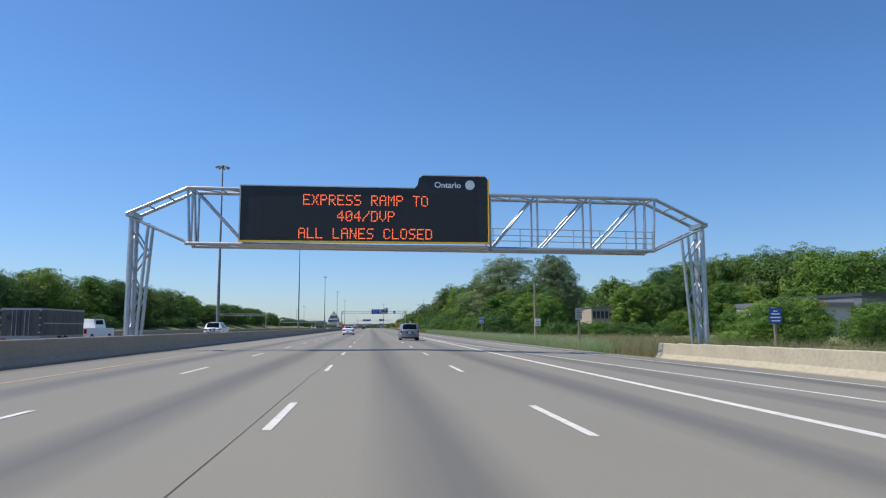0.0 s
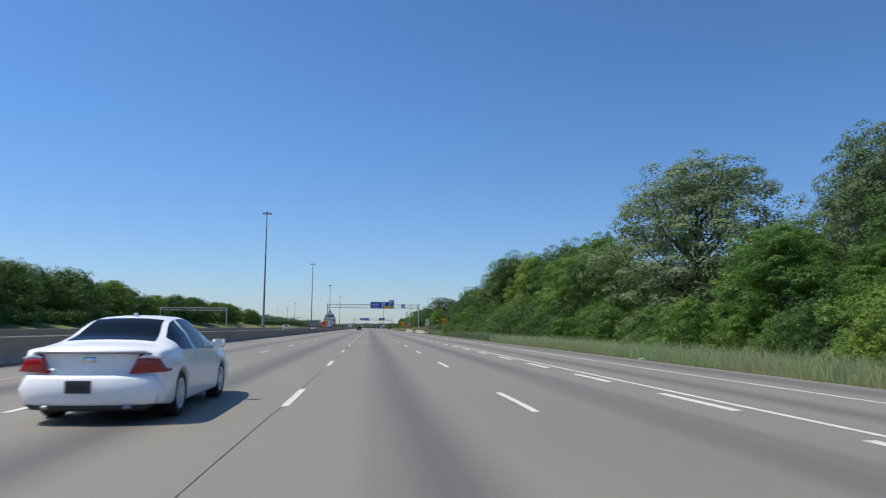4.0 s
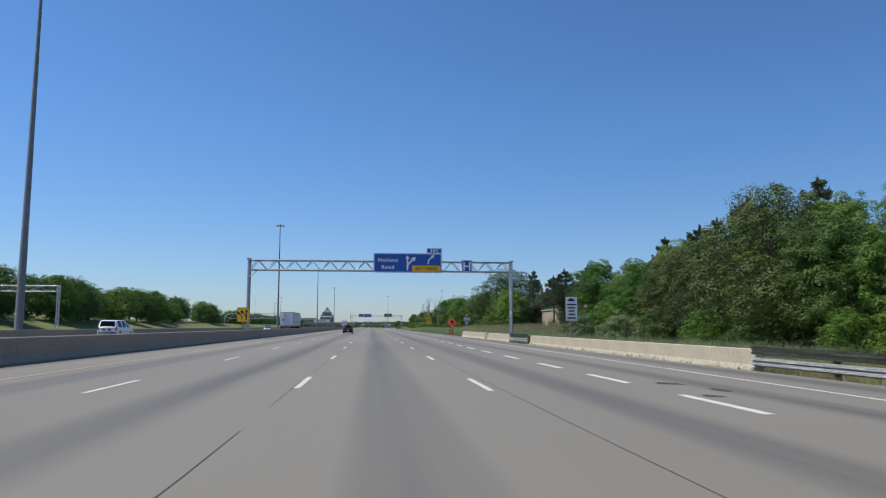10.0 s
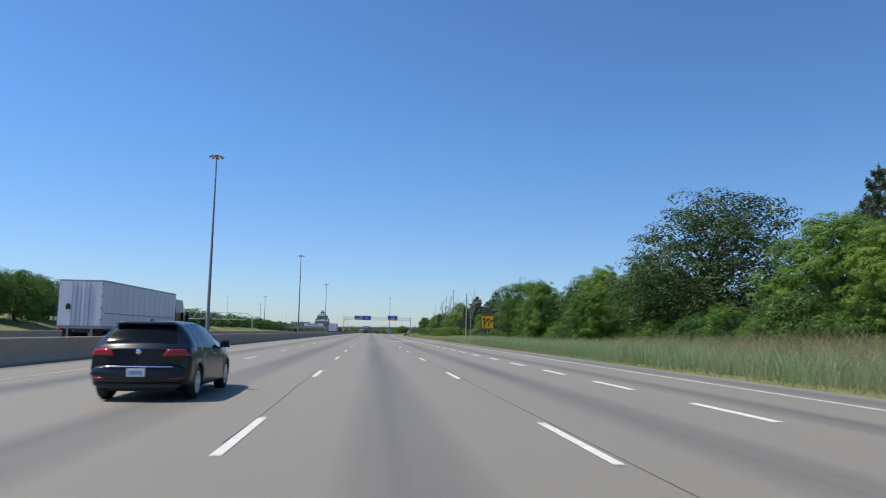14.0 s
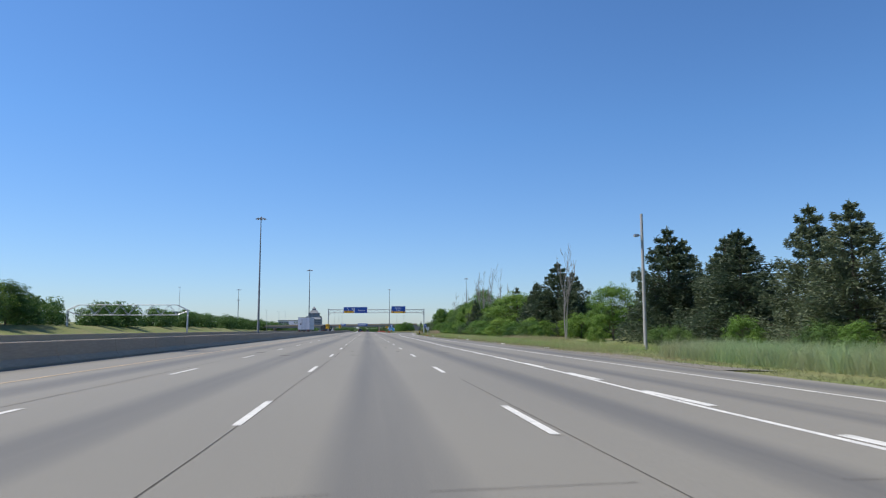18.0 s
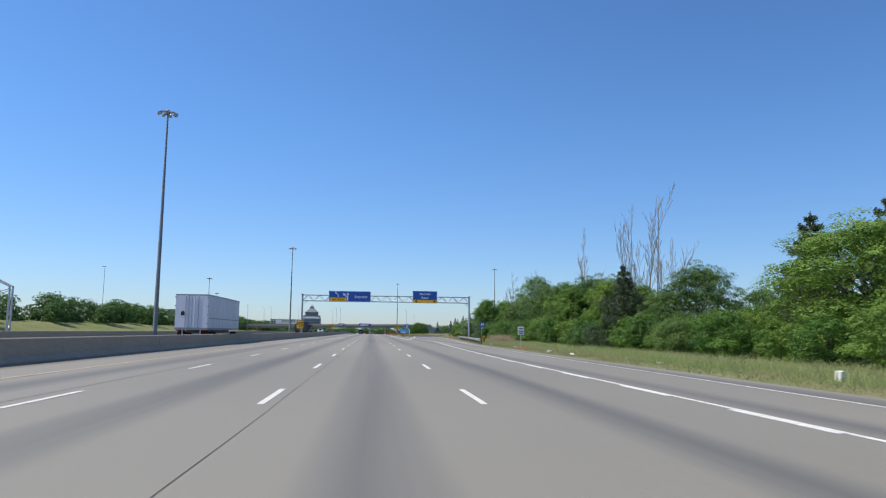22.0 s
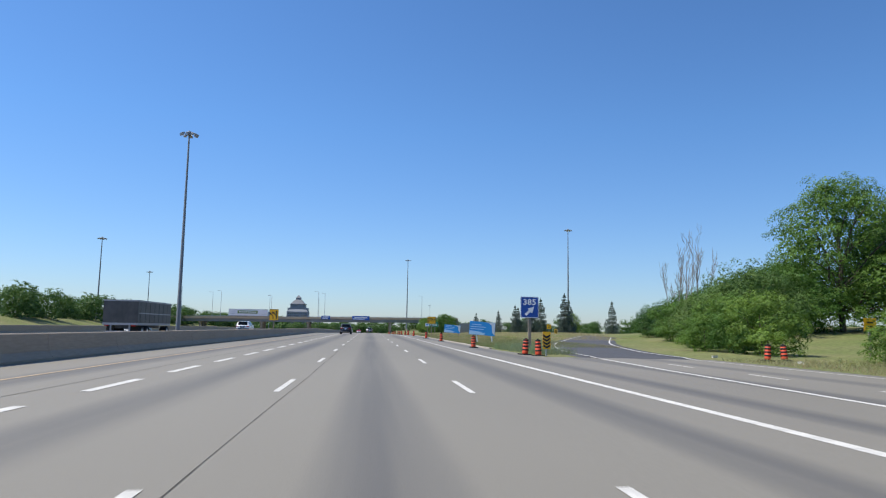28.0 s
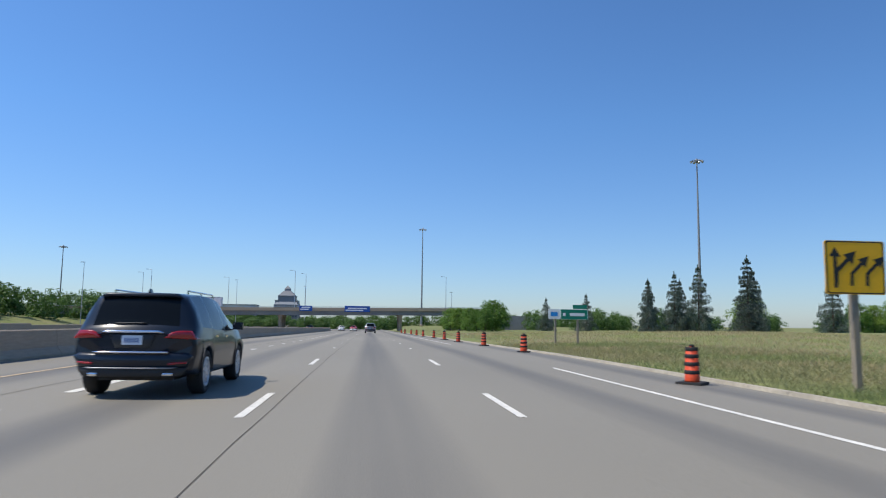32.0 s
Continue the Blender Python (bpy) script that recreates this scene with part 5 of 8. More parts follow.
# bushes on the bank along the ramp
for k in range(26):
    y = 752 + 82 * k / 25
    x = lerp(y, (752, 775, 799, 834), (25.5, 31.5, 40.5, 54.0)) + tree_rng.uniform(-1.5, 3)
    plant(tree_rng.choice(S), x, y, tree_rng.uniform(2.2, 4.6))
for x, y in ((23.5, 708), (24, 714), (33, 745)):
    plant("willow", x, y, 3.8)
row(("far", "far2"), 648, 676, 1.4, 64, 128, 6.5, 9)
# spruces in the far field
for x, y, h in ((59, 911.9, 11.2), (52.5, 915, 10), (49, 916, 9), (45, 917, 8), (74.5, 914, 9.4), (47, 955, 7.5), (40, 962, 7), (50.8, 918, 8), (46.8, 921, 7.5), (61, 914, 9.5)):
    plant("spruce", x, y, h * 1.06, tree_rng.uniform(0.8, 0.95))
plant("far2", 63.5, 920, 6.0)
for k in range(12):
    plant("far2", 88 + k * 4.5, 932 + tree_rng.uniform(-6, 6), tree_rng.uniform(4.5, 6))
far_spots = [(38 + k * 3.4 + tree_rng.uniform(-3, 3), 1000 + tree_rng.uniform(-15, 60), tree_rng.uniform(4, 7), 1.0) for k in range(84)]
row(("far2", "maple"), 960, 1028, 5, 22, 34, 4.5, 7)
# left side, beyond the opposite lanes
y = 40
while y < 1500:
    x, h = tree_rng.uniform(-98, -84), tree_rng.uniform(8, 12)
    if y < 640:
        plant(tree_rng.choice(("far", "far2", "far", "oak")), x, y, h * lerp(y, (300, 500), (1.25, 1.05)), 1.1)
    else:
        far_spots.append((x, y, h * 0.75, 1.1))
    y += tree_rng.uniform(5, 9) * (1 if y < 640 else 0.8)
far_spots += [(-170 + k * 8 + tree_rng.uniform(-4, 4), 1420 + tree_rng.uniform(0, 60), tree_rng.uniform(7, 12), 1.5) for k in range(70)]

far_spots += [(-104 + k * 1.9 + tree_rng.uniform(-2, 2), 1130 + tree_rng.uniform(0, 70), tree_rng.uniform(4.4, 6.6), 1.3) for k in range(64)]
# bushes that reach down to the shoulder
row(S, 214, 222, 1.5, 16.2, 18.8, 1.4, 2.2)
row(S, 222, 242, 1.6, 15.4, 18.6, 1.3, 2.4)
row(S, 192, 222, 2.2, 19.6, 21.5, 1.8, 3.0)
row(S, 222, 244, 2.0, 18, 21, 2.4, 3.6)
row(S, 92, 128, 2.4, 24, 31, 1.6, 2.5)
# undergrowth at the foot of the woods
under_spots = [(tree_rng.uniform(-83, -78), 44 + 3.4 * k, tree_rng.uniform(2.6, 4.4), 1.5) for k in range(84)]
under_spots += [(tree_rng.uniform(32, 44), 96 + 2.0 * k, tree_rng.uniform(1.9, 2.7), 1.5) for k in range(14)]


def far_woods(spots):
    """All trees near the horizon as one leafy mass."""
    rng = np.random.default_rng(77)
    kinds = []
    for seed in (3, 6, 8):
        r = random.Random(seed)
        lobes = [(r.uniform(-3.2, 3.2), r.uniform(-3.2, 3.2), 8.2 * r.random() ** 1.3, r.uniform(1.6, 2.6), r.uniform(1.4, 2.0)) for k in range(20)]
        kinds.append(leaf_cloud(rng, lobes, 1500, 0.42, 120)[0])
    vs = []
    for k, (x, y, h, wide) in enumerate(spots):
        s = h / 10
        vs.append(kinds[k % 3] * (s * wide * (-1) ** (k // 3), s * wide, s) + (x, y, land(x, y)))
    v = np.concatenate(vs)
    return raw("far_woods", v.tolist(), np.arange(len(v)).reshape(-1, 4).tolist(), LEAF_DARK)


single("undergrowth", far_woods(under_spots), LEAF_DARK, "green undergrowth at the foot of the woods", "shrubs", kind="stuff")
single("far_woods", far_woods(far_spots), LEAF_DARK, "distant woods along the horizon", "trees", kind="stuff")


# ---- vehicles ----
def car_paint(name, colour, metal=0.0):
    return material(name, colour, 0.3, metal, grain=0.03, scale=30, coarse=0.12, coarse_scale=1.5, coat=0.35, spec=0.3, second=[c * 0.8 for c in colour])


SILVER_PAINT = car_paint("silver blue paint", (0.27, 0.28, 0.305), 0.55)
WHITE_PAINT_CAR = car_paint("white car paint", (0.86, 0.86, 0.85))
NAVY_PAINT = car_paint("navy car paint", (0.008, 0.012, 0.02))
BLUE_BLACK = car_paint("blue black car paint", (0.009, 0.014, 0.024))
RED_PAINT = car_paint("red car paint", (0.45, 0.02, 0.02))
GREY_PAINT = car_paint("grey car paint", (0.2, 0.22, 0.25), 0.4)
CAR_GLASS = material("tinted window glass", (0.006, 0.008, 0.010), 0.08, spec=0.12, grain=0.05)
CHROME = material("chrome", (0.75, 0.76, 0.78), 0.12, 1.0, grain=0.05)
RIM = material("alloy rim", (0.62, 0.63, 0.64), 0.35, 0.4, grain=0.08)
TAIL_RED = material("red lamp lens", (0.30, 0.006, 0.010), 0.15, grain=0.1, coat=0.6)
CLEAR_LENS = material("clear lamp lens", (0.72, 0.70, 0.70), 0.12, grain=0.08, coat=0.6)
PLATE = material("plate face", (0.62, 0.68, 0.75), 0.5, grain=0.1, scale=20)
PLATE_BAR = material("plate figures", (0.06, 0.12, 0.3), 0.5)
TRIM_BLACK = material("black plastic trim", (0.02, 0.021, 0.022), 0.6, grain=0.15, scale=20)
TRAILER_WHITE = material("white trailer sheet", (0.62, 0.64, 0.70), 0.45, grain=0.07, scale=2, coarse=0.35, coarse_scale=0.5, second=(0.46, 0.47, 0.5), stretch=(1, 1, 0.4))
TRUCK_RED = car_paint("dark red truck paint", (0.16, 0.02, 0.015))
TRUCK_BLACK = material("dark truck body", (0.035, 0.037, 0.04), 0.5, grain=0.2, scale=3, coarse=0.6, coarse_scale=0.8, second=(0.1, 0.095, 0.09))
STRIPE_GREY = material("grey rail", (0.30, 0.31, 0.33), 0.5, 0.4, grain=0.1)


def curve_at(table, y):
    """Values of a table's columns at y, on a smooth line through its rows."""
    ys = [r[0] for r in table]
    k = max(0, min(len(ys) - 2, int(np.searchsorted(ys, y)) - 1))
    p = [table[max(0, k - 1)], table[k], table[k + 1], table[min(len(table) - 1, k + 2)]]
    u = (y - p[1][0]) / (p[2][0] - p[1][0])
    out = []
    for c in range(1, len(p[0])):
        m1 = (p[2][c] - p[0][c]) / max(1e-6, p[2][0] - p[0][0])
        m2 = (p[3][c] - p[1][c]) / max(1e-6, p[3][0] - p[1][0])
        span = p[2][0] - p[1][0]
        m1, m2 = m1 * span * 0.6, m2 * span * 0.6
        out.append((2 * u ** 3 - 3 * u * u + 1) * p[1][c] + (u ** 3 - 2 * u * u + u) * m1 + (3 * u * u - 2 * u ** 3) * p[2][c] + (u ** 3 - u * u) * m2)
    return out


def wheel(parent, x, y, r, w, spokes=10):
    """A tyre with rounded shoulders, a rim with spokes and a hub."""
    s = 1 if x > 0 else -1
    m = pose(x, y, r, 0, 90 * s, 0)
    wh = part("wheel", turned(bmesh.new(), [(r * 0.66, -w / 2), (r * 0.93, -w / 2), (r, -w * 0.36), (r, w * 0.36), (r * 0.93, w / 2), (r * 0.71, w / 2), (r * 0.69, w * 0.05)], 28), RUBBER, parent, "black tyre", m)
    bm = turned(bmesh.new(), [(r * 0.67, w * 0.2), (r * 0.67, w * 0.49), (r * 0.6, w * 0.5), (r * 0.58, w * 0.34), (r * 0.2, w * 0.3)], 28)
    for k in range(spokes):
        a = 2 * math.pi * k / spokes
        box(bm, r * 0.1, r * 0.62, -r * 0.05, r * 0.05, w * 0.3, w * 0.46, pose(0, 0, 0, 0, 0, math.degrees(a)))
    turned(bm, [(r * 0.16, w * 0.3), (r * 0.14, w * 0.48)], 12)
    part("rim", bm, RIM, wh, "silver alloy rim")


def swept(x, y):
    """How far the rounded corners of a car's tail lie ahead of its middle."""
    return 0.2 * min(1.0, abs(x) / 0.95) ** 2.6 * max(0.0, 1 - max(0.0, y) / 0.7)


def bowed(outline, y, thick, side=1, round_edge=0.02):
    """A moulded piece on a car's tail: columns across, rounded above and below, bowed with the body."""
    xs, pts = [p[0] for p in outline], outline + outline[:1]
    x0, x1 = min(xs), max(xs)
    cols = max(3, int((x1 - x0) / 0.09))
    bm = bmesh.new()
    rows = []
    for k in range(cols + 1):
        x = x0 + (x1 - x0) * min(0.998, max(0.002, k / cols))
        hits = sorted(za + (zb - za) * (x - xa) / (xb - xa) for (xa, za), (xb, zb) in zip(pts, pts[1:]) if min(xa, xb) <= x <= max(xa, xb) and abs(xb - xa) > 1e-9)
        lo, hi = hits[0], hits[-1]
        e = min(round_edge, (hi - lo) * 0.3)
        yy = y + swept(x, max(0.0, y))
        rows.append([bm.verts.new((side * x, yy + dy, z)) for dy, z in ((thick, lo), (e, lo), (e * 0.25, lo + e), (0, (lo + hi) / 2), (e * 0.25, hi - e), (e, hi), (thick, hi))])
    for p, q in zip(rows, rows[1:]):
        for j in range(6):
            bm.faces.new((p[j], q[j], q[j + 1], p[j + 1])).smooth = True
    bm.faces.new(rows[0])
    bm.faces.new(rows[-1][::-1])
    return bm


def car(name, label, spec, paint, at, group=""):
    """A car from a table of cross-sections, its rear at y = 0 and its nose towards +y."""
    c = thing(name, label, "car", at, group)
    table, length = spec["table"], spec["table"][-1][0]
    r, w = spec["wheel"]
    arch = r * 1.14
    ys = [0.025 * k for k in range(26)] + [length * k / 48 for k in range(7, 49)]
    for ya in spec["axles"]:
        ys = [y for y in ys if abs(y - ya) > arch + 0.01] + [ya + arch * math.sin(math.pi * (k / 18 - 0.5)) for k in range(19)] + [ya - arch - 0.012, ya + arch + 0.012]
    ys = sorted(ys)
    steps = len(ys) - 1
    rows = []
    for y in ys:
        wb, zb, wm, zm, wl, zl, wr, zr = curve_at(table, y)
        half = [(0.0, zb), (wb, zb), (wb + 0.03, zb + 0.05), (wm, zm), ((wm + wl) / 2 + 0.008, (zm + zl) / 2), (wl, zl), ((wl + wr) / 2 + 0.02, (zl + zr) / 2), (wr, zr - 0.03), (wr * 0.86, zr), (wr * 0.45, zr + 0.02), (0.0, zr + 0.025)]
        for ya in spec["axles"]:
            if abs(y - ya) <= arch + 1e-6:
                top = r + math.sqrt(max(0.0, arch * arch - (y - ya) ** 2))
                # the body opens round the wheel and flares slightly at the lip
                half = [(0.0, max(zb, top)), (wb, max(zb, top)), (max(wb + 0.03, wm - 0.004), max(zb + 0.05, top)), (wm + 0.012, max(zm, top + 0.03))] + half[4:]
                half[4] = (half[4][0], max(half[4][1], top + 0.07))
        rows.append([Vector((x, y + swept(x, y), z)) for x, z in half] + [Vector((-x, y + swept(x, y), z)) for x, z in half[-2:0:-1]])
    n = len(rows[0])
    kinds = {}
    for k in range(steps):
        ym = (ys[k] + ys[k + 1]) / 2
        for j in range(n):
            q = j if j < 10 else n - 1 - j
            sort = "body"
            if q in (5, 6) and any(a < ym < b for a, b in spec["side_glass"]):
                sort = ("side_window", [i for i, (a, b) in enumerate(spec["side_glass"]) if a < ym < b][0], j < 10)
            elif q in (8, 9) and spec["rear_glass"][0] < ym < spec["rear_glass"][1]:
                sort = ("rear_window", 0, True)
            elif q in (8, 9) and spec["windscreen"][0] < ym < spec["windscreen"][1]:
                sort = ("windscreen", 0, True)
            kinds.setdefault(sort, []).append((k, j))
    for sort, cells in kinds.items():
        bm = bmesh.new()
        got = {}
        for k, j in cells:
            vs = []
            for kk, jj in ((k, j), (k, (j + 1) % n), (k + 1, (j + 1) % n), (k + 1, j)):
                if (kk, jj) not in got:
                    got[kk, jj] = bm.verts.new(rows[kk][jj])
                vs.append(got[kk, jj])
            try:
                bm.faces.new(vs).smooth = True
            except ValueError:
                pass
        if sort == "body":
            for kk in (0, steps):
                bm.faces.new([got[kk, jj] for jj in range(n)])
            part("body", bm, paint, c)
        else:
            part(sort[0], bm, CAR_GLASS, c, "dark tinted glass")
    for y in spec["axles"]:
        wm = curve_at(table, y)[2]
        for side in (-1, 1):
            wheel(c, side * (wm - w * 0.5 - 0.015), y, r, w)
    for sx in (-1, 1):
        x, y, z = spec["mirror"]
        bm = box(bmesh.new(), -0.1, 0.1, -0.05, 0.09, -0.07, 0.08, Matrix.Translation((sx * (x + 0.08), y, z)))
        bmesh.ops.bevel(bm, geom=bm.edges[:], offset=0.045, segments=3)
        part("mirror", bm, paint, c)
        for y in spec["handles"]:
            wl, zl = curve_at(table, y)[4:6]
            part("door_handle", box(bmesh.new(), sx * wl - 0.02, sx * wl + 0.02, y - 0.1, y + 0.1, zl - 0.14, zl - 0.1), spec.get("trim", paint), c)
        bm = bmesh.new()
        for y in spec["seams"]:
            wb, zb, wm, zm, wl, zl = curve_at(table, y)[:6]
            for (xa, za), (xb, zb2) in (((wm, zm), ((wm + wl) / 2 + 0.008, (zm + zl) / 2)), (((wm + wl) / 2 + 0.008, (zm + zl) / 2), (wl, zl))):
                vs = [bm.verts.new((sx * (xx + 0.003), yy, zz)) for xx, yy, zz in ((xa, y - 0.006, za), (xa, y + 0.006, za), (xb, y + 0.006, zb2), (xb, y - 0.006, zb2))]
                bm.faces.new(vs)
        part("door_seam", bm, TRIM_BLACK, c)
    for nm, outline, y, thick, mat, lab in spec["rear"]:
        sides = (1, -1) if nm in ("tail_light", "reversing_light", "reflector", "exhaust") else (1,)
        for s in sides:
            part(nm, bowed([(x * (0.955 if nm in ("bumper", "lower_valance") else 1), z) for x, z in outline], y, thick, s, 0.05 if nm in ("bumper", "spoiler") else 0.015), mat, c, lab)
    (x0, x1, z0, z1), y = spec["plate"]
    pl = part("plate", slab(bmesh.new(), rounded(x0, x1, z0, z1, 0.015), 0.015), spec.get("plate_mat", PLATE), c, "plain plate", Matrix.Translation((0, y, 0)))
    bm = bmesh.new()
    for k in range(6):
        x = x0 + (x1 - x0) * (0.14 + 0.125 * k)
        box(bm, x, x + 0.022, -0.004, 0.002, z0 + 0.035, z1 - 0.045)
    part("figure_bars", bm, PLATE_BAR if "plate_mat" not in spec else BLACK, pl)
    bm = bmesh.new()
    for y0, y1 in spec.get("rails", ()):
        wr, zr = curve_at(table, (y0 + y1) / 2)[6:8]
        for s in (-1, 1):
            rod(bm, (s * wr * 0.86, y0, zr + 0.045), (s * wr * 0.86, y1, zr + 0.045), 0.016, seg=6)
            for yy in (y0, (y0 + y1) / 2, y1):
                rod(bm, (s * wr * 0.86, yy, zr - 0.04), (s * wr * 0.86, yy, zr + 0.045), 0.016, seg=6)
    if spec.get("rails"):
        part("roof_rail", bm, spec.get("rail", CHROME), c)
    y, z = spec["fin"]
    part("antenna_fin", slab(bmesh.new(), [(-0.02, 0), (0.02, 0), (0.006, 0.06), (-0.006, 0.06)], 0.14, Matrix.Translation((0, y, z))), paint, c)
    part("underbody", box(bmesh.new(), -0.6, 0.6, 0.3, length - 0.35, spec["sill"] - 0.06, spec["sill"] + 0.42), TRIM_BLACK, c)
    return c


def tail(x0, x1, z0, z1, slant=0.0):
    return [(x0, z0), (x1, z0 + 0.02), (x1 + slant, z1), (x0 + slant, z1 - 0.01)]


# y, half width at sill, sill height, half width and height of the bulge, of the belt, of the roof edge
VAN = dict(
    table=[(0.0, 0.80, 0.34, 0.93, 0.62, 0.88, 1.00, 0.80, 1.02), (0.06, 0.90, 0.30, 0.97, 0.62, 0.93, 1.04, 0.82, 1.12), (0.30, 0.92, 0.26, 0.99, 0.64, 0.95, 1.08, 0.76, 1.70), (0.55, 0.92, 0.25, 0.995, 0.65, 0.955, 1.08, 0.745, 1.745),
           (1.8, 0.93, 0.25, 1.0, 0.65, 0.96, 1.07, 0.75, 1.76), (3.0, 0.93, 0.25, 1.0, 0.65, 0.96, 1.05, 0.74, 1.73), (3.55, 0.93, 0.25, 0.995, 0.65, 0.95, 1.04, 0.70, 1.60), (4.3, 0.92, 0.26, 0.985, 0.65, 0.92, 1.02, 0.80, 1.10),
           (4.9, 0.88, 0.28, 0.94, 0.62, 0.84, 0.90, 0.74, 0.95), (5.14, 0.70, 0.34, 0.76, 0.58, 0.66, 0.74, 0.60, 0.76)],
    side_glass=[(0.5, 1.55), (1.68, 2.72), (2.84, 3.75)], rear_glass=(0.085, 0.265), windscreen=(3.55, 4.28), wheel=(0.345, 0.23), axles=(0.95, 4.05), mirror=(0.96, 3.75, 1.12),
    handles=(2.55, 2.95), seams=(1.6, 2.78, 3.9), rails=[(0.6, 3.0)], rail=TRIM_BLACK, fin=(0.45, 1.76), sill=0.25,
    rear=[("tail_light", [(0.76, 0.78), (0.95, 0.80), (0.94, 1.16), (0.78, 1.14)], -0.02, 0.18, TAIL_RED, "red tail light"),
          ("reversing_light", [(0.78, 0.70), (0.95, 0.72), (0.95, 0.79), (0.77, 0.775)], -0.022, 0.15, CLEAR_LENS, "clear lamp lens"),
          ("tailgate_handle_recess", [(-0.36, 0.74), (0.36, 0.74), (0.44, 0.9), (0.40, 0.93), (-0.40, 0.93), (-0.44, 0.9)], -0.012, 0.03, TRIM_BLACK, ""),
          ("tailgate_crease", [(-0.74, 0.985), (0.74, 0.985), (0.74, 1.02), (-0.74, 1.02)], -0.015, 0.05, SILVER_PAINT, "raised crease below the window"),
          ("bumper_crease", [(-0.9, 0.6), (0.9, 0.6), (0.9, 0.615), (-0.9, 0.615)], -0.052, 0.05, TRIM_BLACK, "dark joint above the bumper"),
          ("license_frame", [(-0.44, 0.725), (0.44, 0.725), (0.46, 0.755), (-0.46, 0.755)], -0.03, 0.03, CHROME, ""),
          ("bumper", [(-0.93, 0.36), (0.93, 0.36), (0.97, 0.55), (0.94, 0.605), (-0.94, 0.605), (-0.97, 0.55)], -0.05, 0.3, SILVER_PAINT, "silver bumper"),
          ("lower_valance", [(-0.86, 0.27), (0.86, 0.27), (0.9, 0.36), (-0.9, 0.36)], -0.07, 0.2, TRIM_BLACK, ""),
          ("wiper", [(-0.02, 1.12), (0.5, 1.09), (0.5, 1.105), (-0.02, 1.145)], 0.045, 0.02, TRIM_BLACK, "")],
    plate=((-0.16, 0.16, 0.765, 0.915), -0.022))
SUV = dict(
    table=[(0.0, 0.80, 0.48, 0.92, 0.72, 0.88, 1.00, 0.80, 1.03), (0.07, 0.88, 0.42, 0.965, 0.74, 0.93, 1.08, 0.80, 1.14), (0.42, 0.91, 0.36, 0.985, 0.76, 0.95, 1.16, 0.72, 1.66), (0.8, 0.92, 0.34, 0.99, 0.76, 0.955, 1.15, 0.70, 1.72),
           (1.9, 0.92, 0.33, 0.985, 0.74, 0.95, 1.10, 0.71, 1.74), (2.9, 0.92, 0.33, 0.985, 0.74, 0.95, 1.08, 0.69, 1.68), (3.4, 0.92, 0.33, 0.985, 0.74, 0.94, 1.08, 0.66, 1.52), (4.0, 0.92, 0.35, 0.985, 0.76, 0.92, 1.07, 0.78, 1.14),
           (4.75, 0.88, 0.38, 0.94, 0.72, 0.84, 0.95, 0.72, 1.0), (5.04, 0.70, 0.42, 0.76, 0.66, 0.66, 0.82, 0.58, 0.84)],
    side_glass=[(0.62, 1.35), (1.45, 2.42), (2.53, 3.5)], rear_glass=(0.1, 0.40), windscreen=(3.4, 4.0), wheel=(0.385, 0.25), axles=(0.98, 3.95), mirror=(0.95, 3.45, 1.16),
    handles=(1.75, 2.65), seams=(1.4, 2.48, 3.65), rails=[(0.9, 2.8)], fin=(0.75, 1.745), sill=0.34, trim=CHROME,
    rear=[("tail_light", [(0.5, 0.98), (0.97, 0.96), (0.95, 1.10), (0.62, 1.10)], -0.03, 0.25, TAIL_RED, "red tail light"),
          ("chrome_bar", [(-0.5, 1.06), (0.5, 1.06), (0.46, 1.105), (-0.46, 1.105)], -0.035, 0.06, CHROME, "chrome bar above the plate"),
          ("plate_recess", [(-0.3, 0.82), (0.3, 0.82), (0.36, 1.04), (-0.36, 1.04)], -0.012, 0.03, TRIM_BLACK, ""),
          ("bumper", [(-0.92, 0.5), (0.92, 0.5), (0.97, 0.68), (0.94, 0.74), (-0.94, 0.74), (-0.97, 0.68)], -0.1, 0.3, BLUE_BLACK, "dark bumper"),
          ("bumper_strip", [(-0.58, 0.735), (0.58, 0.735), (0.58, 0.77), (-0.58, 0.77)], -0.105, 0.08, CHROME, "bright bumper strip"),
          ("lower_valance", [(-0.8, 0.36), (0.8, 0.36), (0.9, 0.5), (-0.9, 0.5)], -0.07, 0.2, TRIM_BLACK, ""),
          ("reflector", [(0.58, 0.55), (0.86, 0.57), (0.86, 0.605), (0.58, 0.59)], -0.106, 0.02, TAIL_RED, "red reflector"),
          ("valance_strip", [(-0.7, 0.49), (0.7, 0.49), (0.72, 0.51), (-0.72, 0.51)], -0.106, 0.05, STRIPE_GREY, ""),
          ("wiper", [(-0.3, 1.2), (0.18, 1.21), (0.18, 1.235), (-0.3, 1.225)], 0.09, 0.02, TRIM_BLACK, ""),
          ("spoiler", [(-0.66, 1.655), (0.66, 1.655), (0.62, 1.72), (-0.62, 1.72)], 0.32, 0.25, BLUE_BLACK, "roof spoiler"),
          ("exhaust", [(0.5, 0.37), (0.66, 0.37), (0.66, 0.43), (0.5, 0.43)], -0.09, 0.2, CHROME, "")],
    plate=((-0.16, 0.16, 0.87, 1.02), -0.02))
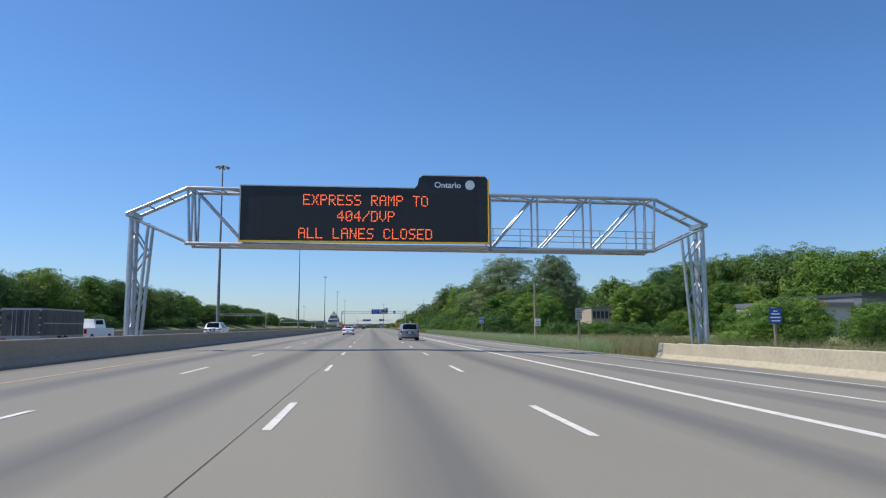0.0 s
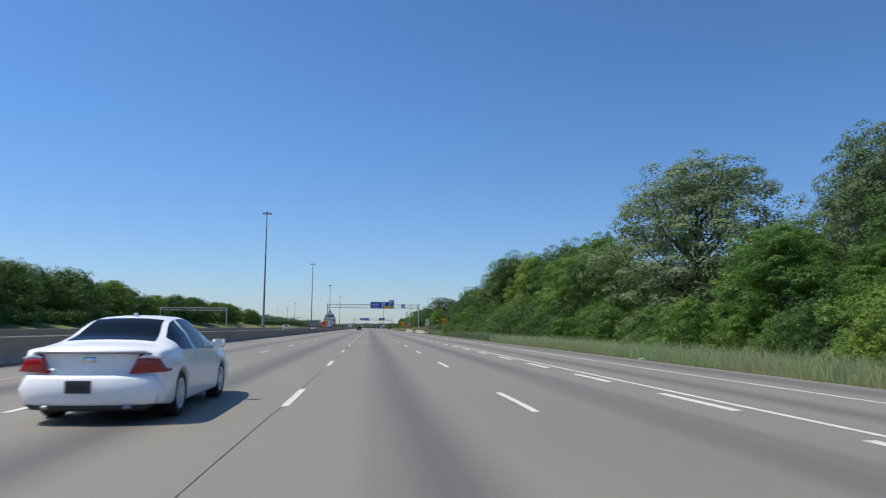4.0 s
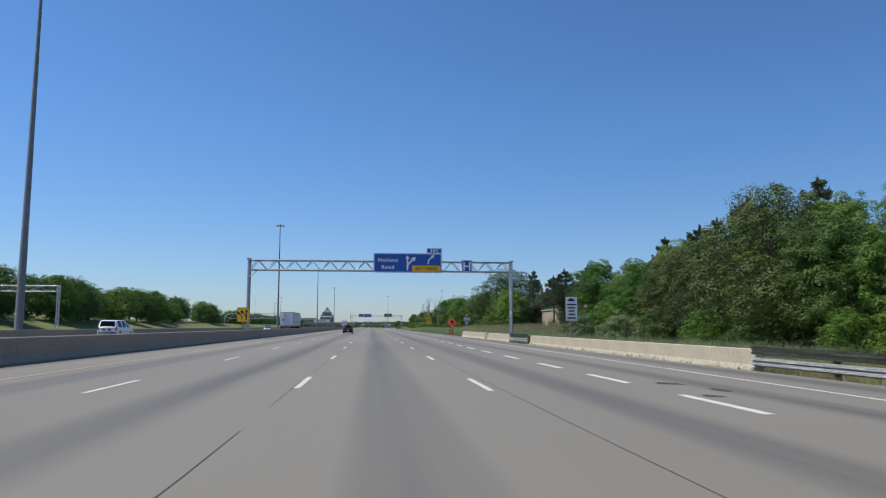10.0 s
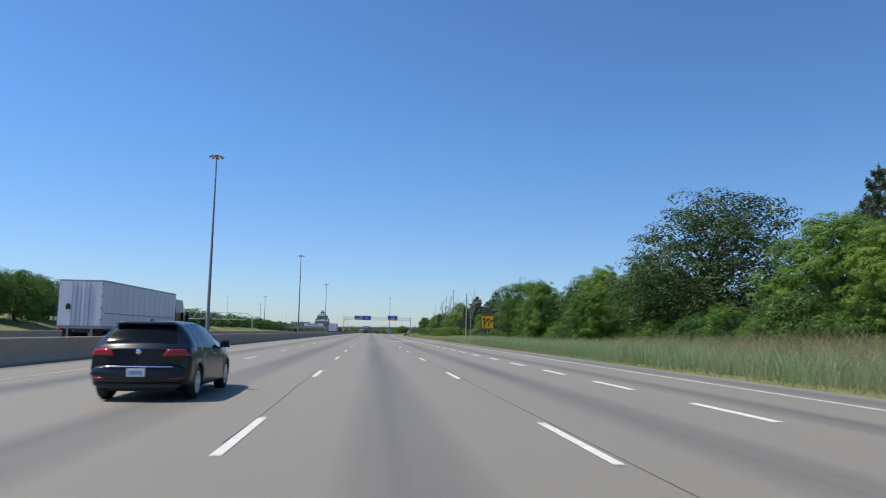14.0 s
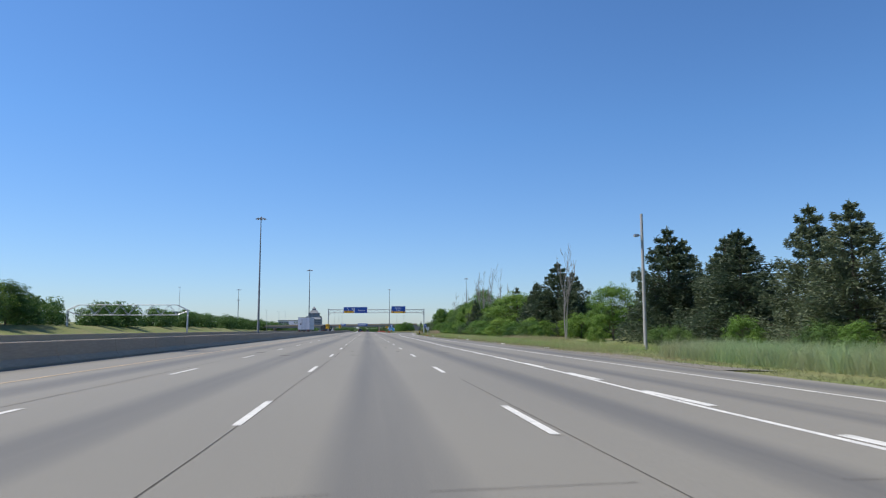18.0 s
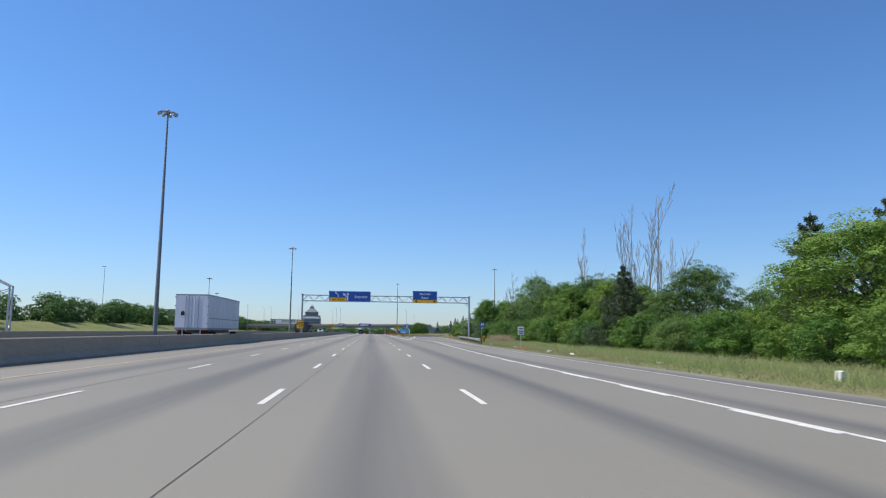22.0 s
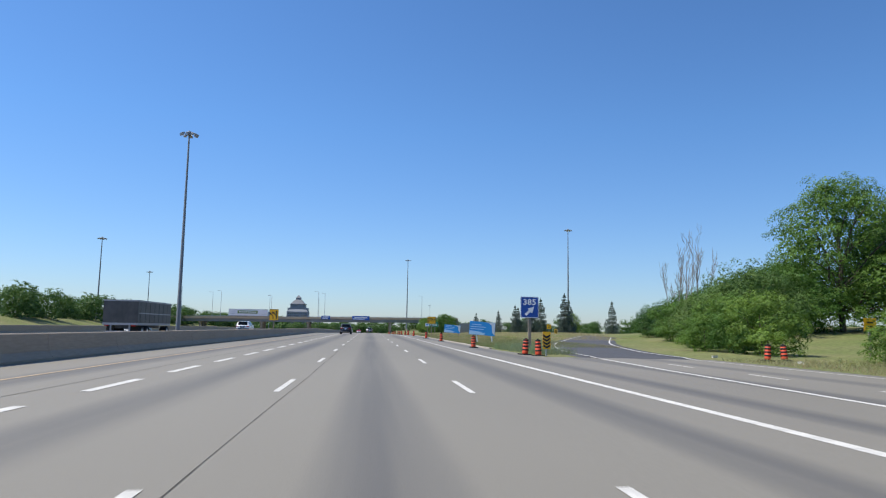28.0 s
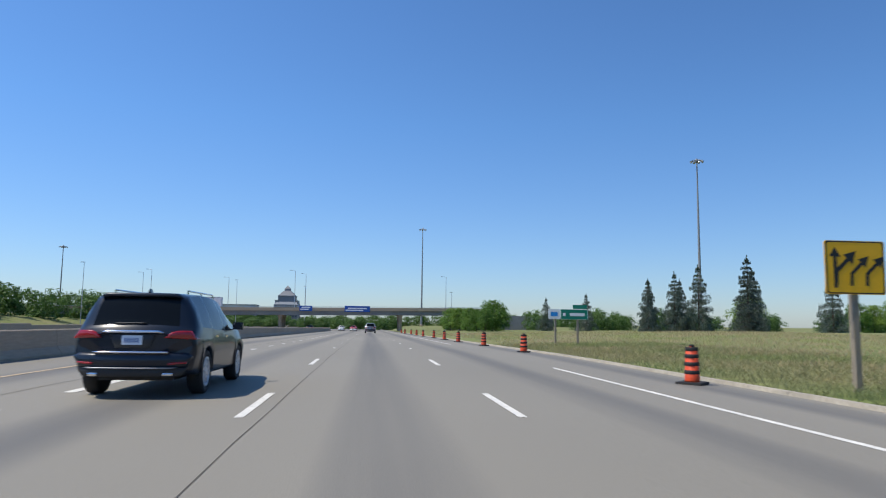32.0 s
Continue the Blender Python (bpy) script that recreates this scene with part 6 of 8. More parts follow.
COUPE = dict(
    table=[(0.0, 0.78, 0.34, 0.88, 0.56, 0.82, 0.86, 0.74, 0.90), (0.10, 0.86, 0.26, 0.92, 0.58, 0.87, 0.93, 0.78, 0.985), (0.55, 0.88, 0.22, 0.925, 0.60, 0.885, 0.95, 0.72, 1.03), (0.85, 0.88, 0.21, 0.925, 0.60, 0.885, 0.95, 0.68, 1.10), (1.55, 0.88, 0.20, 0.925, 0.60, 0.885, 0.94, 0.56, 1.38),
           (2.1, 0.88, 0.20, 0.925, 0.60, 0.88, 0.93, 0.55, 1.425), (2.6, 0.88, 0.20, 0.925, 0.60, 0.88, 0.92, 0.55, 1.40), (3.05, 0.88, 0.20, 0.925, 0.60, 0.875, 0.91, 0.60, 1.24), (3.6, 0.88, 0.21, 0.92, 0.60, 0.86, 0.90, 0.74, 0.97),
           (4.5, 0.84, 0.24, 0.88, 0.56, 0.78, 0.78, 0.68, 0.82), (4.85, 0.66, 0.30, 0.72, 0.50, 0.62, 0.64, 0.55, 0.66)],
    side_glass=[(1.0, 1.75), (1.83, 3.25)], rear_glass=(0.72, 1.5), windscreen=(2.75, 3.6), wheel=(0.325, 0.22), axles=(1.0, 3.75), mirror=(0.88, 3.15, 0.98),
    handles=(2.0,), seams=(1.8, 3.3), fin=(1.65, 1.42), sill=0.21, plate_mat=TRUCK_BLACK,
    rear=[("tail_light", [(0.50, 0.66), (0.93, 0.68), (0.90, 0.86), (0.60, 0.92)], -0.035, 0.3, TAIL_RED, "angular red tail light"),
          ("reversing_light", [(0.58, 0.86), (0.88, 0.85), (0.86, 0.89), (0.62, 0.925)], -0.04, 0.2, CLEAR_LENS, "clear lamp lens"),
          ("boot_lip", [(-0.74, 0.915), (0.74, 0.915), (0.7, 0.955), (-0.7, 0.955)], -0.05, 0.2, STRIPE_GREY, "grey boot lip"),
          ("bumper", [(-0.86, 0.26), (0.86, 0.26), (0.93, 0.46), (0.9, 0.64), (-0.9, 0.64), (-0.93, 0.46)], -0.09, 0.3, WHITE_PAINT_CAR, "white bumper"),
          ("lower_valance", [(-0.78, 0.2), (0.78, 0.2), (0.84, 0.27), (-0.84, 0.27)], -0.05, 0.2, TRIM_BLACK, ""),
          ("exhaust", [(0.46, 0.215), (0.55, 0.215), (0.55, 0.265), (0.46, 0.265)], -0.09, 0.2, STRIPE_GREY, ""),
          ("badge", [(-0.07, 0.79), (0.07, 0.79), (0.07, 0.88), (-0.07, 0.88)], -0.012, 0.03, CHROME, "plain chrome badge"),
          ("script_bar", [(-0.62, 0.7), (-0.38, 0.7), (-0.38, 0.725), (-0.62, 0.725)], -0.008, 0.02, CHROME, "")],
    plate=((-0.24, 0.08, 0.42, 0.58), -0.125))
HATCH = dict(
    table=[(0.0, 0.74, 0.36, 0.86, 0.58, 0.82, 0.88, 0.74, 0.92), (0.08, 0.82, 0.28, 0.895, 0.60, 0.86, 0.96, 0.74, 1.02), (0.45, 0.85, 0.24, 0.90, 0.62, 0.87, 0.99, 0.60, 1.40), (0.7, 0.86, 0.23, 0.90, 0.62, 0.87, 0.98, 0.58, 1.435),
           (1.6, 0.86, 0.22, 0.90, 0.62, 0.87, 0.95, 0.58, 1.455), (2.4, 0.86, 0.22, 0.90, 0.62, 0.865, 0.93, 0.57, 1.39), (2.8, 0.86, 0.22, 0.90, 0.62, 0.86, 0.92, 0.58, 1.24), (3.35, 0.86, 0.23, 0.895, 0.60, 0.84, 0.92, 0.70, 0.98),
           (3.95, 0.82, 0.26, 0.85, 0.56, 0.76, 0.78, 0.66, 0.83), (4.25, 0.64, 0.32, 0.70, 0.50, 0.60, 0.66, 0.52, 0.68)],
    side_glass=[(0.62, 1.0), (1.08, 1.85), (1.95, 2.95)], rear_glass=(0.1, 0.42), windscreen=(2.6, 3.3), wheel=(0.318, 0.21), axles=(0.78, 3.4), mirror=(0.86, 2.85, 1.0),
    handles=(1.3, 2.1), seams=(1.05, 1.9, 3.0), fin=(0.62, 1.45), sill=0.23,
    rear=[("tail_light", [(0.42, 0.82), (0.87, 0.83), (0.86, 0.95), (0.5, 0.955)], -0.03, 0.25, TAIL_RED, "red tail light"),
          ("badge", [(0.06 * math.cos(k * 0.785), 0.9 + 0.06 * math.sin(k * 0.785)) for k in range(8)], -0.02, 0.03, CHROME, "round chrome badge"),
          ("bumper", [(-0.84, 0.34), (0.84, 0.34), (0.88, 0.5), (0.86, 0.64), (-0.86, 0.64), (-0.88, 0.5)], -0.09, 0.3, NAVY_PAINT, "dark bumper"),
          ("bumper_strip", [(-0.62, 0.625), (0.62, 0.625), (0.62, 0.65), (-0.62, 0.65)], -0.095, 0.05, CHROME, "bright strip"),
          ("reflector", [(0.56, 0.4), (0.8, 0.42), (0.8, 0.45), (0.56, 0.44)], -0.096, 0.02, TAIL_RED, "red reflector"),
          ("spoiler", [(-0.55, 1.39), (0.55, 1.39), (0.52, 1.45), (-0.52, 1.45)], 0.3, 0.28, NAVY_PAINT, "roof spoiler"),
          ("wiper", [(-0.25, 1.02), (0.2, 1.03), (0.2, 1.05), (-0.25, 1.045)], 0.09, 0.02, TRIM_BLACK, ""),
          ("lower_valance", [(-0.78, 0.25), (0.78, 0.25), (0.82, 0.34), (-0.82, 0.34)], -0.05, 0.2, TRIM_BLACK, "")],
    plate=((-0.16, 0.16, 0.46, 0.61), -0.105))

car("minivan", "silver blue minivan with dark windows and red tail lights", VAN, SILVER_PAINT, pose(3.8, 64.3, -0.04) @ Matrix.Diagonal((0.915, 0.89, 0.89, 1)))
car("sport_utility_car", "black sport utility car with chrome trim", SUV, BLUE_BLACK, pose(-3.05, 821.4, 0.0) @ Matrix.Scale(0.95, 4))
car("coupe", "white two-door coupe with angular red tail lights", COUPE, WHITE_PAINT_CAR, pose(-3.2, 107.4, 0.0) @ Matrix.Scale(0.95, 4))
car("hatchback", "dark navy hatchback with a bright bumper strip", HATCH, NAVY_PAINT, pose(-3.42, 361.8, 0.0) @ Matrix.Scale(0.92, 4))
far = "traffic on the far lanes"
for spec, paint, x, y, text in ((SUV, WHITE_PAINT_CAR, -17.2, 79, "white sport utility car on the express lanes"), (COUPE, GREY_PAINT, -25.0, 421, "grey car on the express lanes"),
                                (COUPE, GREY_PAINT, -20.5, 772, "grey blue car on the express lanes"), (SUV, WHITE_PAINT_CAR, -17.6, 812, "white car on the express lanes"),
                                (COUPE, RED_PAINT, -3.4, 996, "red car far down the highway"), (SUV, SILVER_PAINT, 0.9, 935, "silver sport utility car far down the lane"),
                                (HATCH, NAVY_PAINT, -14.0, 985, "dark car far down the express lanes"), (COUPE, WHITE_PAINT_CAR, -7.4, 1015, "white car far down the highway"),
                                (VAN, WHITE_PAINT_CAR, -25.5, 318, "white van on the express lanes")):
    car("car", text, spec, paint, pose(x, y, fall(y)), far)


def truck_wheels(parent, y, half, r=0.5, w=0.55):
    for s in (-1, 1):
        wh = part("wheel", turned(bmesh.new(), [(r * 0.6, -w / 2), (r * 0.95, -w / 2), (r, -w * 0.4), (r, w * 0.4), (r * 0.95, w / 2), (r * 0.66, w / 2), (r * 0.64, w * 0.05)], 20), RUBBER, parent, "black truck tyre", pose(s * (half - w / 2), y, r, 0, 90 * s, 0))
        part("rim", turned(bmesh.new(), [(r * 0.62, w * 0.1), (r * 0.6, w * 0.45), (r * 0.3, w * 0.2), (r * 0.25, w * 0.5)], 16), RIM, wh)


def box_trailer(at, length, z0, z1, sheet, label, doors=True, half=1.3):
    """A box trailer: ribbed sides, rear doors with bars and hinges, bumper bar, bogie and side rail."""
    t = thing("semi_trailer", label, "truck", at)
    bm = box(bmesh.new(), -half, half, 0, length, z0, z1)
    bmesh.ops.bevel(bm, geom=bm.edges[:], offset=0.03, segments=1)
    part("cargo_box", bm, sheet, t)
    part("top_rail", box(bmesh.new(), -half - 0.015, half + 0.015, -0.012, length + 0.01, z1 - 0.1, z1 + 0.012), STRIPE_GREY, t)
    part("floor_rail", box(bmesh.new(), -half - 0.012, half + 0.012, -0.01, length, z0 - 0.06, z0 + 0.12), STRIPE_GREY, t)
    for s in (-1, 1):
        part("side_band", box(bmesh.new(), s * (half + 0.004) - 0.012, s * (half + 0.004) + 0.012, 0.3, length - 0.2, z0 + 0.85, z0 + 0.93), STRIPE_GREY, t)
        bm = bmesh.new()
        k = 0.6
        while k < length:
            box(bm, s * half - 0.014, s * half + 0.014, k, k + 0.03, z0 + 0.12, z1 - 0.1)
            k += 1.2
        part("side_rib", bm, sheet, t)
    if doors:
        for s in (-1, 1):
            d = part("rear_door", box(bmesh.new(), min(s * 0.015, s * (half - 0.06)), max(s * 0.015, s * (half - 0.06)), -0.05, 0.0, z0 + 0.14, z1 - 0.14), sheet, t, "plain rear door")
            for u in (0.25, 0.5):
                part("lock_rod", rod(bmesh.new(), (s * u, -0.075, z0 + 0.1), (s * u, -0.075, z1 - 0.12), 0.02, seg=6), STRIPE_GREY, d)
            for u in (0.15, 0.4, 0.65, 0.9):
                part("hinge", box(bmesh.new(), s * (half - 0.03) - 0.09, s * (half - 0.03) + 0.03, -0.06, -0.02, z0 + (z1 - z0) * u, z0 + (z1 - z0) * u + 0.09), STRIPE_GREY, d)
        em = part("emblem", slab(bmesh.new(), [(-0.85, z0 + 1.1), (-0.55, z0 + 1.1), (-0.55, z0 + 1.35), (-0.7, z0 + 1.5), (-0.85, z0 + 1.35)], 0.01), BLACK, t, "plain dark emblem shape", Matrix.Translation((0, -0.062, 0)))
    for s in (-1, 1):
        part("tail_light", box(bmesh.new(), s * 1.0 - 0.16, s * 1.0 + 0.16, -0.03, 0.02, z0 - 0.14, z0 - 0.05), TAIL_RED, t)
        part("mud_flap", box(bmesh.new(), s * 0.9 - 0.3, s * 0.9 + 0.3, 0.55, 0.57, 0.25, z0 - 0.06), RUBBER, t)
    bm = box(bmesh.new(), -1.15, 1.15, 0.0, 0.1, 0.5, 0.6)
    for s in (-0.7, 0.7):
        box(bm, s - 0.05, s + 0.05, 0.02, 0.1, 0.6, z0 - 0.05)
    part("rear_guard", bm, STRIPE_GREY, t)
    part("chassis", box(bmesh.new(), -0.5, 0.5, 0.4, length - 0.6, z0 - 0.3, z0 - 0.06), TRUCK_BLACK, t)
    return t


t = box_trailer(pose(-17.2, 394.0, 0.0), 15.8, 1.2, 4.1, TRAILER_WHITE, "long white box trailer with closed rear doors")
truck_wheels(t, 1.6, 1.28), truck_wheels(t, 2.9, 1.28)
cab = thing("tractor_unit", "dark red tractor unit that pulls the white trailer", "truck", pose(-17.2, 409.0, 0.0))
bm = slab(bmesh.new(), [(-1.2, 0.7), (1.2, 0.7), (1.2, 2.6), (1.05, 3.7), (-1.05, 3.7), (-1.2, 2.6)], 2.6, Matrix.Translation((0, 1.4, 0)))
bmesh.ops.bevel(bm, geom=bm.edges[:], offset=0.08, segments=2)
part("sleeper_cab", bm, TRUCK_RED, cab)
bm = slab(bmesh.new(), [(-1.0, 0.7), (1.0, 0.7), (0.9, 1.75), (-0.9, 1.75)], 1.9, Matrix.Translation((0, 4.0, 0)))
bmesh.ops.bevel(bm, geom=bm.edges[:], offset=0.1, segments=2)
part("bonnet", bm, TRUCK_RED, cab)
for s in (-1, 1):
    part("side_window", box(bmesh.new(), s * 1.2 - 0.012, s * 1.2 + 0.012, 3.0, 3.8, 1.9, 2.6), CAR_GLASS, cab)
    part("exhaust_stack", rod(bmesh.new(), (s * 1.1, 1.2, 0.9), (s * 1.1, 1.2, 3.9), 0.09), CHROME, cab)
    part("mirror", box(bmesh.new(), s * 1.45 - 0.12, s * 1.45 + 0.12, 4.0, 4.12, 1.9, 2.7), BLACK, cab)
    part("mirror_arm", rod(bmesh.new(), (s * 1.15, 4.0, 2.2), (s * 1.4, 4.05, 2.2), 0.025, seg=6), BLACK, cab)
part("frame", box(bmesh.new(), -0.45, 0.45, -1.4, 5.6, 0.55, 0.85), TRUCK_BLACK, cab)
for y in (-0.6, 0.7, 5.0):
    truck_wheels(cab, y, 1.25, 0.5, 0.5 if y < 2 else 0.3)

t = box_trailer(pose(-13.6, 612.0, 0.0), 13.0, 1.2, 4.0, TRAILER_WHITE, "white box trailer far down the express lanes")
truck_wheels(t, 1.6, 1.28), truck_wheels(t, 2.9, 1.28), truck_wheels(t, 12.0, 1.28)
t = box_trailer(pose(-21.6, 46.0, 0.0), 6.5, 0.62, 2.45, TRUCK_BLACK, "dark cargo trailer behind a white pickup", half=1.2)
truck_wheels(t, 2.6, 1.28, 0.36, 0.26), truck_wheels(t, 3.5, 1.28, 0.36, 0.26)
p = thing("pickup_truck", "white pickup truck that pulls a dark trailer", "truck", pose(-21.6, 53.6, 0.0))
bm = bmesh.new()
for outline, y, l in (([(-0.98, 0.5), (0.98, 0.5), (0.95, 1.2), (-0.95, 1.2)], 0, 5.6), ([(-0.9, 1.2), (0.9, 1.2), (0.72, 1.9), (-0.72, 1.9)], 1.9, 2.1)):
    slab(bm, outline, l, Matrix.Translation((0, y, 0)))
bmesh.ops.bevel(bm, geom=bm.edges[:], offset=0.06, segments=2)
part("body", bm, WHITE_PAINT_CAR, p)
for s in (-1, 1):
    part("side_window", slab(bmesh.new(), [(2.1, 1.28), (3.7, 1.28), (3.5, 1.8), (2.2, 1.8)], 0.02, pose(s * 0.83, 0, 0, 0, 0, 90)), CAR_GLASS, p)
    part("tail_light", box(bmesh.new(), s * 0.9 - 0.08, s * 0.9 + 0.08, -0.03, 0.1, 0.8, 1.15), TAIL_RED, p)
for y in (1.1, 4.6):
    truck_wheels(p, y, 1.0, 0.39, 0.26)


def dump_truck(at, label):
    """A tipper: sloped steel bed with ribs and a cab guard, cab, axles."""
    d = thing("dump_truck", label, "truck", at)
    bm = slab(bmesh.new(), [(-1.25, 1.15), (1.25, 1.15), (1.25, 2.35), (-1.25, 2.35)], 5.0, Matrix.Translation((0, 0, 0)))
    part("bed", bm, TRUCK_BLACK, d)
    part("tailgate", box(bmesh.new(), -1.28, 1.28, -0.07, 0.0, 1.1, 2.4), TRUCK_BLACK, d, "dark steel tailgate")
    bm = bmesh.new()
    for s in (-1, 1):
        for k in range(7):
            box(bm, s * 1.27 - 0.05, s * 1.27 + 0.05, 0.2 + 0.75 * k, 0.3 + 0.75 * k, 1.1, 2.4)
        box(bm, s * 1.27 - 0.06, s * 1.27 + 0.06, 0.0, 5.1, 2.33, 2.45)
    box(bm, -1.2, 1.2, -0.09, -0.06, 1.6, 1.68)
    part("bed_rib", bm, TRUCK_BLACK, d)
    part("cab_guard", box(bmesh.new(), -1.25, 1.25, 4.9, 6.2, 2.9, 3.05), TRUCK_BLACK, d)
    part("bed_front", box(bmesh.new(), -1.25, 1.25, 4.85, 5.0, 1.2, 3.0), TRUCK_BLACK, d)
    bm = slab(bmesh.new(), [(-1.15, 0.8), (1.15, 0.8), (1.1, 2.1), (0.95, 2.75), (-0.95, 2.75), (-1.1, 2.1)], 1.9, Matrix.Translation((0, 5.3, 0)))
    bmesh.ops.bevel(bm, geom=bm.edges[:], offset=0.08, segments=2)
    part("cab", bm, TRUCK_BLACK, d)
    for s in (-1, 1):
        part("tail_light", box(bmesh.new(), s * 0.95 - 0.12, s * 0.95 + 0.12, -0.12, -0.05, 0.85, 1.0), TAIL_RED, d)
        part("mirror", box(bmesh.new(), s * 1.5 - 0.1, s * 1.5 + 0.1, 6.6, 6.7, 1.8, 2.4), BLACK, d)
        part("mirror_arm", rod(bmesh.new(), (s * 1.1, 6.6, 2.1), (s * 1.5, 6.65, 2.1), 0.025, seg=6), BLACK, d)
        part("mud_flap", box(bmesh.new(), s * 0.9 - 0.3, s * 0.9 + 0.3, 0.35, 0.37, 0.3, 1.1), RUBBER, d)
    part("frame", box(bmesh.new(), -0.45, 0.45, -0.1, 8.2, 0.65, 1.12), TRUCK_BLACK, d)
    for y in (1.2, 2.5, 7.3):
        truck_wheels(d, y, 1.25, 0.52, 0.55 if y < 5 else 0.3)
    return d


dump_truck(pose(-13.9, 703.0, 0.0), "dark dump truck with a ribbed steel bed")
t = box_trailer(pose(-18.6, 765.0, 0.0), 9.0, 1.1, 3.0, TRUCK_BLACK, "dark open gravel trailer on the express lanes", doors=False)
truck_wheels(t, 1.4, 1.28), truck_wheels(t, 2.7, 1.28), truck_wheels(t, 8.2, 1.28)

# truck that crosses the overpass
t = box_trailer(pose(-63.5, 1037.0, 4.42, 0, 0, -90), 17.4, 1.0, 4.05, TRAILER_WHITE, "white box trailer with a green sign band on the overpass")
truck_wheels(t, 1.6, 1.28), truck_wheels(t, 2.9, 1.28), truck_wheels(t, 15.4, 1.28)
f = part("sign_band", box(bmesh.new(), 1.315, 1.345, 4.0, 13.0, 2.1, 3.4), material("green band", (0.08, 0.16, 0.03), 0.5, grain=0.05), t, "green sign band")
for k in range(8):
    part("text_bar", box(bmesh.new(), 1.345, 1.355, 4.6 + k, 5.4 + k, 2.5, 3.0), TRAILER_WHITE, f)


# ---- roadside signs ----
def posted(name, label, x, y, parts, posts, mat=WOOD_POST, low=None, group=""):
    """A sign on posts; parts: outlines with their sheets; posts: offset across and top height."""
    z = land(x, y) if low is None else low
    t = thing(name, label, "road sign", Matrix.Translation((x, y, 0)), group)
    for dx, top, r in posts:
        part("post", box(bmesh.new(), dx - r, dx + r, 0.02, 0.02 + 2 * r, z - 0.5, top), mat, t)
    out = []
    for nm, outline, m, lab in parts:
        face = part(nm, slab(bmesh.new(), outline, 0.02), m, t, lab, Matrix.Translation((0, -0.012 if nm == "sheet" else -0.012, 0)))
        out.append(face)
    return t, out


def ring(face, outer, inset, mat, y=-0.004):
    """A border strip inside an outline."""
    cx, cz = sum(p[0] for p in outer) / len(outer), sum(p[1] for p in outer) / len(outer)
    big = max(max(abs(p[0] - cx), abs(p[1] - cz)) for p in outer)
    f0, f1 = 1 - inset * 0.5 / big, 1 - inset * 1.6 / big
    bm = bmesh.new()
    o = [bm.verts.new((cx + (x - cx) * f0, y, cz + (z - cz) * f0)) for x, z in outer]
    i = [bm.verts.new((cx + (x - cx) * f1, y, cz + (z - cz) * f1)) for x, z in outer]
    for k in range(len(o)):
        n = (k + 1) % len(o)
        bm.faces.new((o[k], o[n], i[n], i[k]))
    return part("border", bm, mat, face)


def bars(face, x0, x1, zs, h, mat):
    """Rows of plain bars for small writing."""
    for z, a, b in zs:
        part("text_bar", flat([(x0 + (x1 - x0) * a, z), (x0 + (x1 - x0) * b, z), (x0 + (x1 - x0) * b, z + h), (x0 + (x1 - x0) * a, z + h)]), mat, face)


def lane_sign(x, y, w, z0, z1, lanes, label, low=None, post=0.07, flip=False):
    """A yellow lane diagram: one arrow ahead that forks, then arrows to the right; flip turns them to the left."""
    o = rounded(-w / 2, w / 2, z0, z1, 0.06)
    t, (f,) = posted("lane_sign", label, x, y, [("sheet", o, YELLOW_SIGN, "yellow sheet with black arrows")], [(0.0, z0 + 0.3, post)], low=low)
    ring(f, o, 0.03, BLACK)
    h = z1 - z0
    s = h / 1.9
    step = w / (lanes + 0.9)
    for k in range(lanes):
        bm = arrow_up_right(-w / 2 + step * (0.65 + k), z0 + h * 0.12, s * (0.9 if k == 0 else 0.78), k == 0)
        if flip:
            for v in bm.verts:
                v.co.x = -v.co.x
            bmesh.ops.reverse_faces(bm, faces=bm.faces[:])
        part("lane_arrow", bm, BLACK, f)
    return t


lane_sign(16.26, 245.6, 1.37, 1.56, 3.12, 2, "yellow lane diagram sign on a wooden post")
lane_sign(17.0, 447.4, 1.75, 1.88, 3.7, 2, "yellow lane diagram sign in tall grass")
lane_sign(11.04, 824.2, 1.4, 1.95, 3.12, 3, "wide yellow lane diagram sign in a field")
for y, x, z0, z1 in ((324.3, -13.55, 1.65, 3.23), (688.3, -12.6, 1.56, 3.08), (812.9, -13.3, 1.95, 3.6)):
    t = lane_sign(x, y, 1.3, z0, z1, 2, "yellow lane diagram sign above the barrier", low=0.0, flip=True)

t, (f,) = posted("service_sign", "small blue service sign on a wooden post", 15.65, 96.0, [("sheet", rounded(-0.31, 0.31, 1.7, 2.51, 0.05), BLUE_SIGN, "blue sheet")], [(0.0, 2.3, 0.06)])
ring(f, rounded(-0.31, 0.31, 1.7, 2.51, 0.05), 0.03, WHITE_SIGN)
bars(f, -0.25, 0.25, [(1.85, 0.1, 0.9), (2.05, 0.0, 1.0), (2.25, 0.2, 0.8)], 0.07, WHITE_SIGN)
WORN_SHEET = material("worn sign sheet", (0.36, 0.37, 0.37), 0.7, grain=0.2, scale=14, coarse=0.3, coarse_scale=3)
WORN_INK = material("faded sign ink", (0.17, 0.175, 0.18), 0.7, grain=0.2)
o = rounded(-0.25, 0.25, 1.72, 2.56, 0.04)
t, (f,) = posted("notice_sign", "small worn grey notice on a wooden post", 15.5, 50.0, [("sheet", o, WORN_SHEET, "weathered grey sheet")], [(0.04, 2.2, 0.07)])
bars(f, -0.19, 0.19, [(1.86, 0.0, 1.0), (2.02, 0.1, 0.9), (2.2, 0.0, 1.0), (2.36, 0.2, 0.8)], 0.07, WORN_INK)
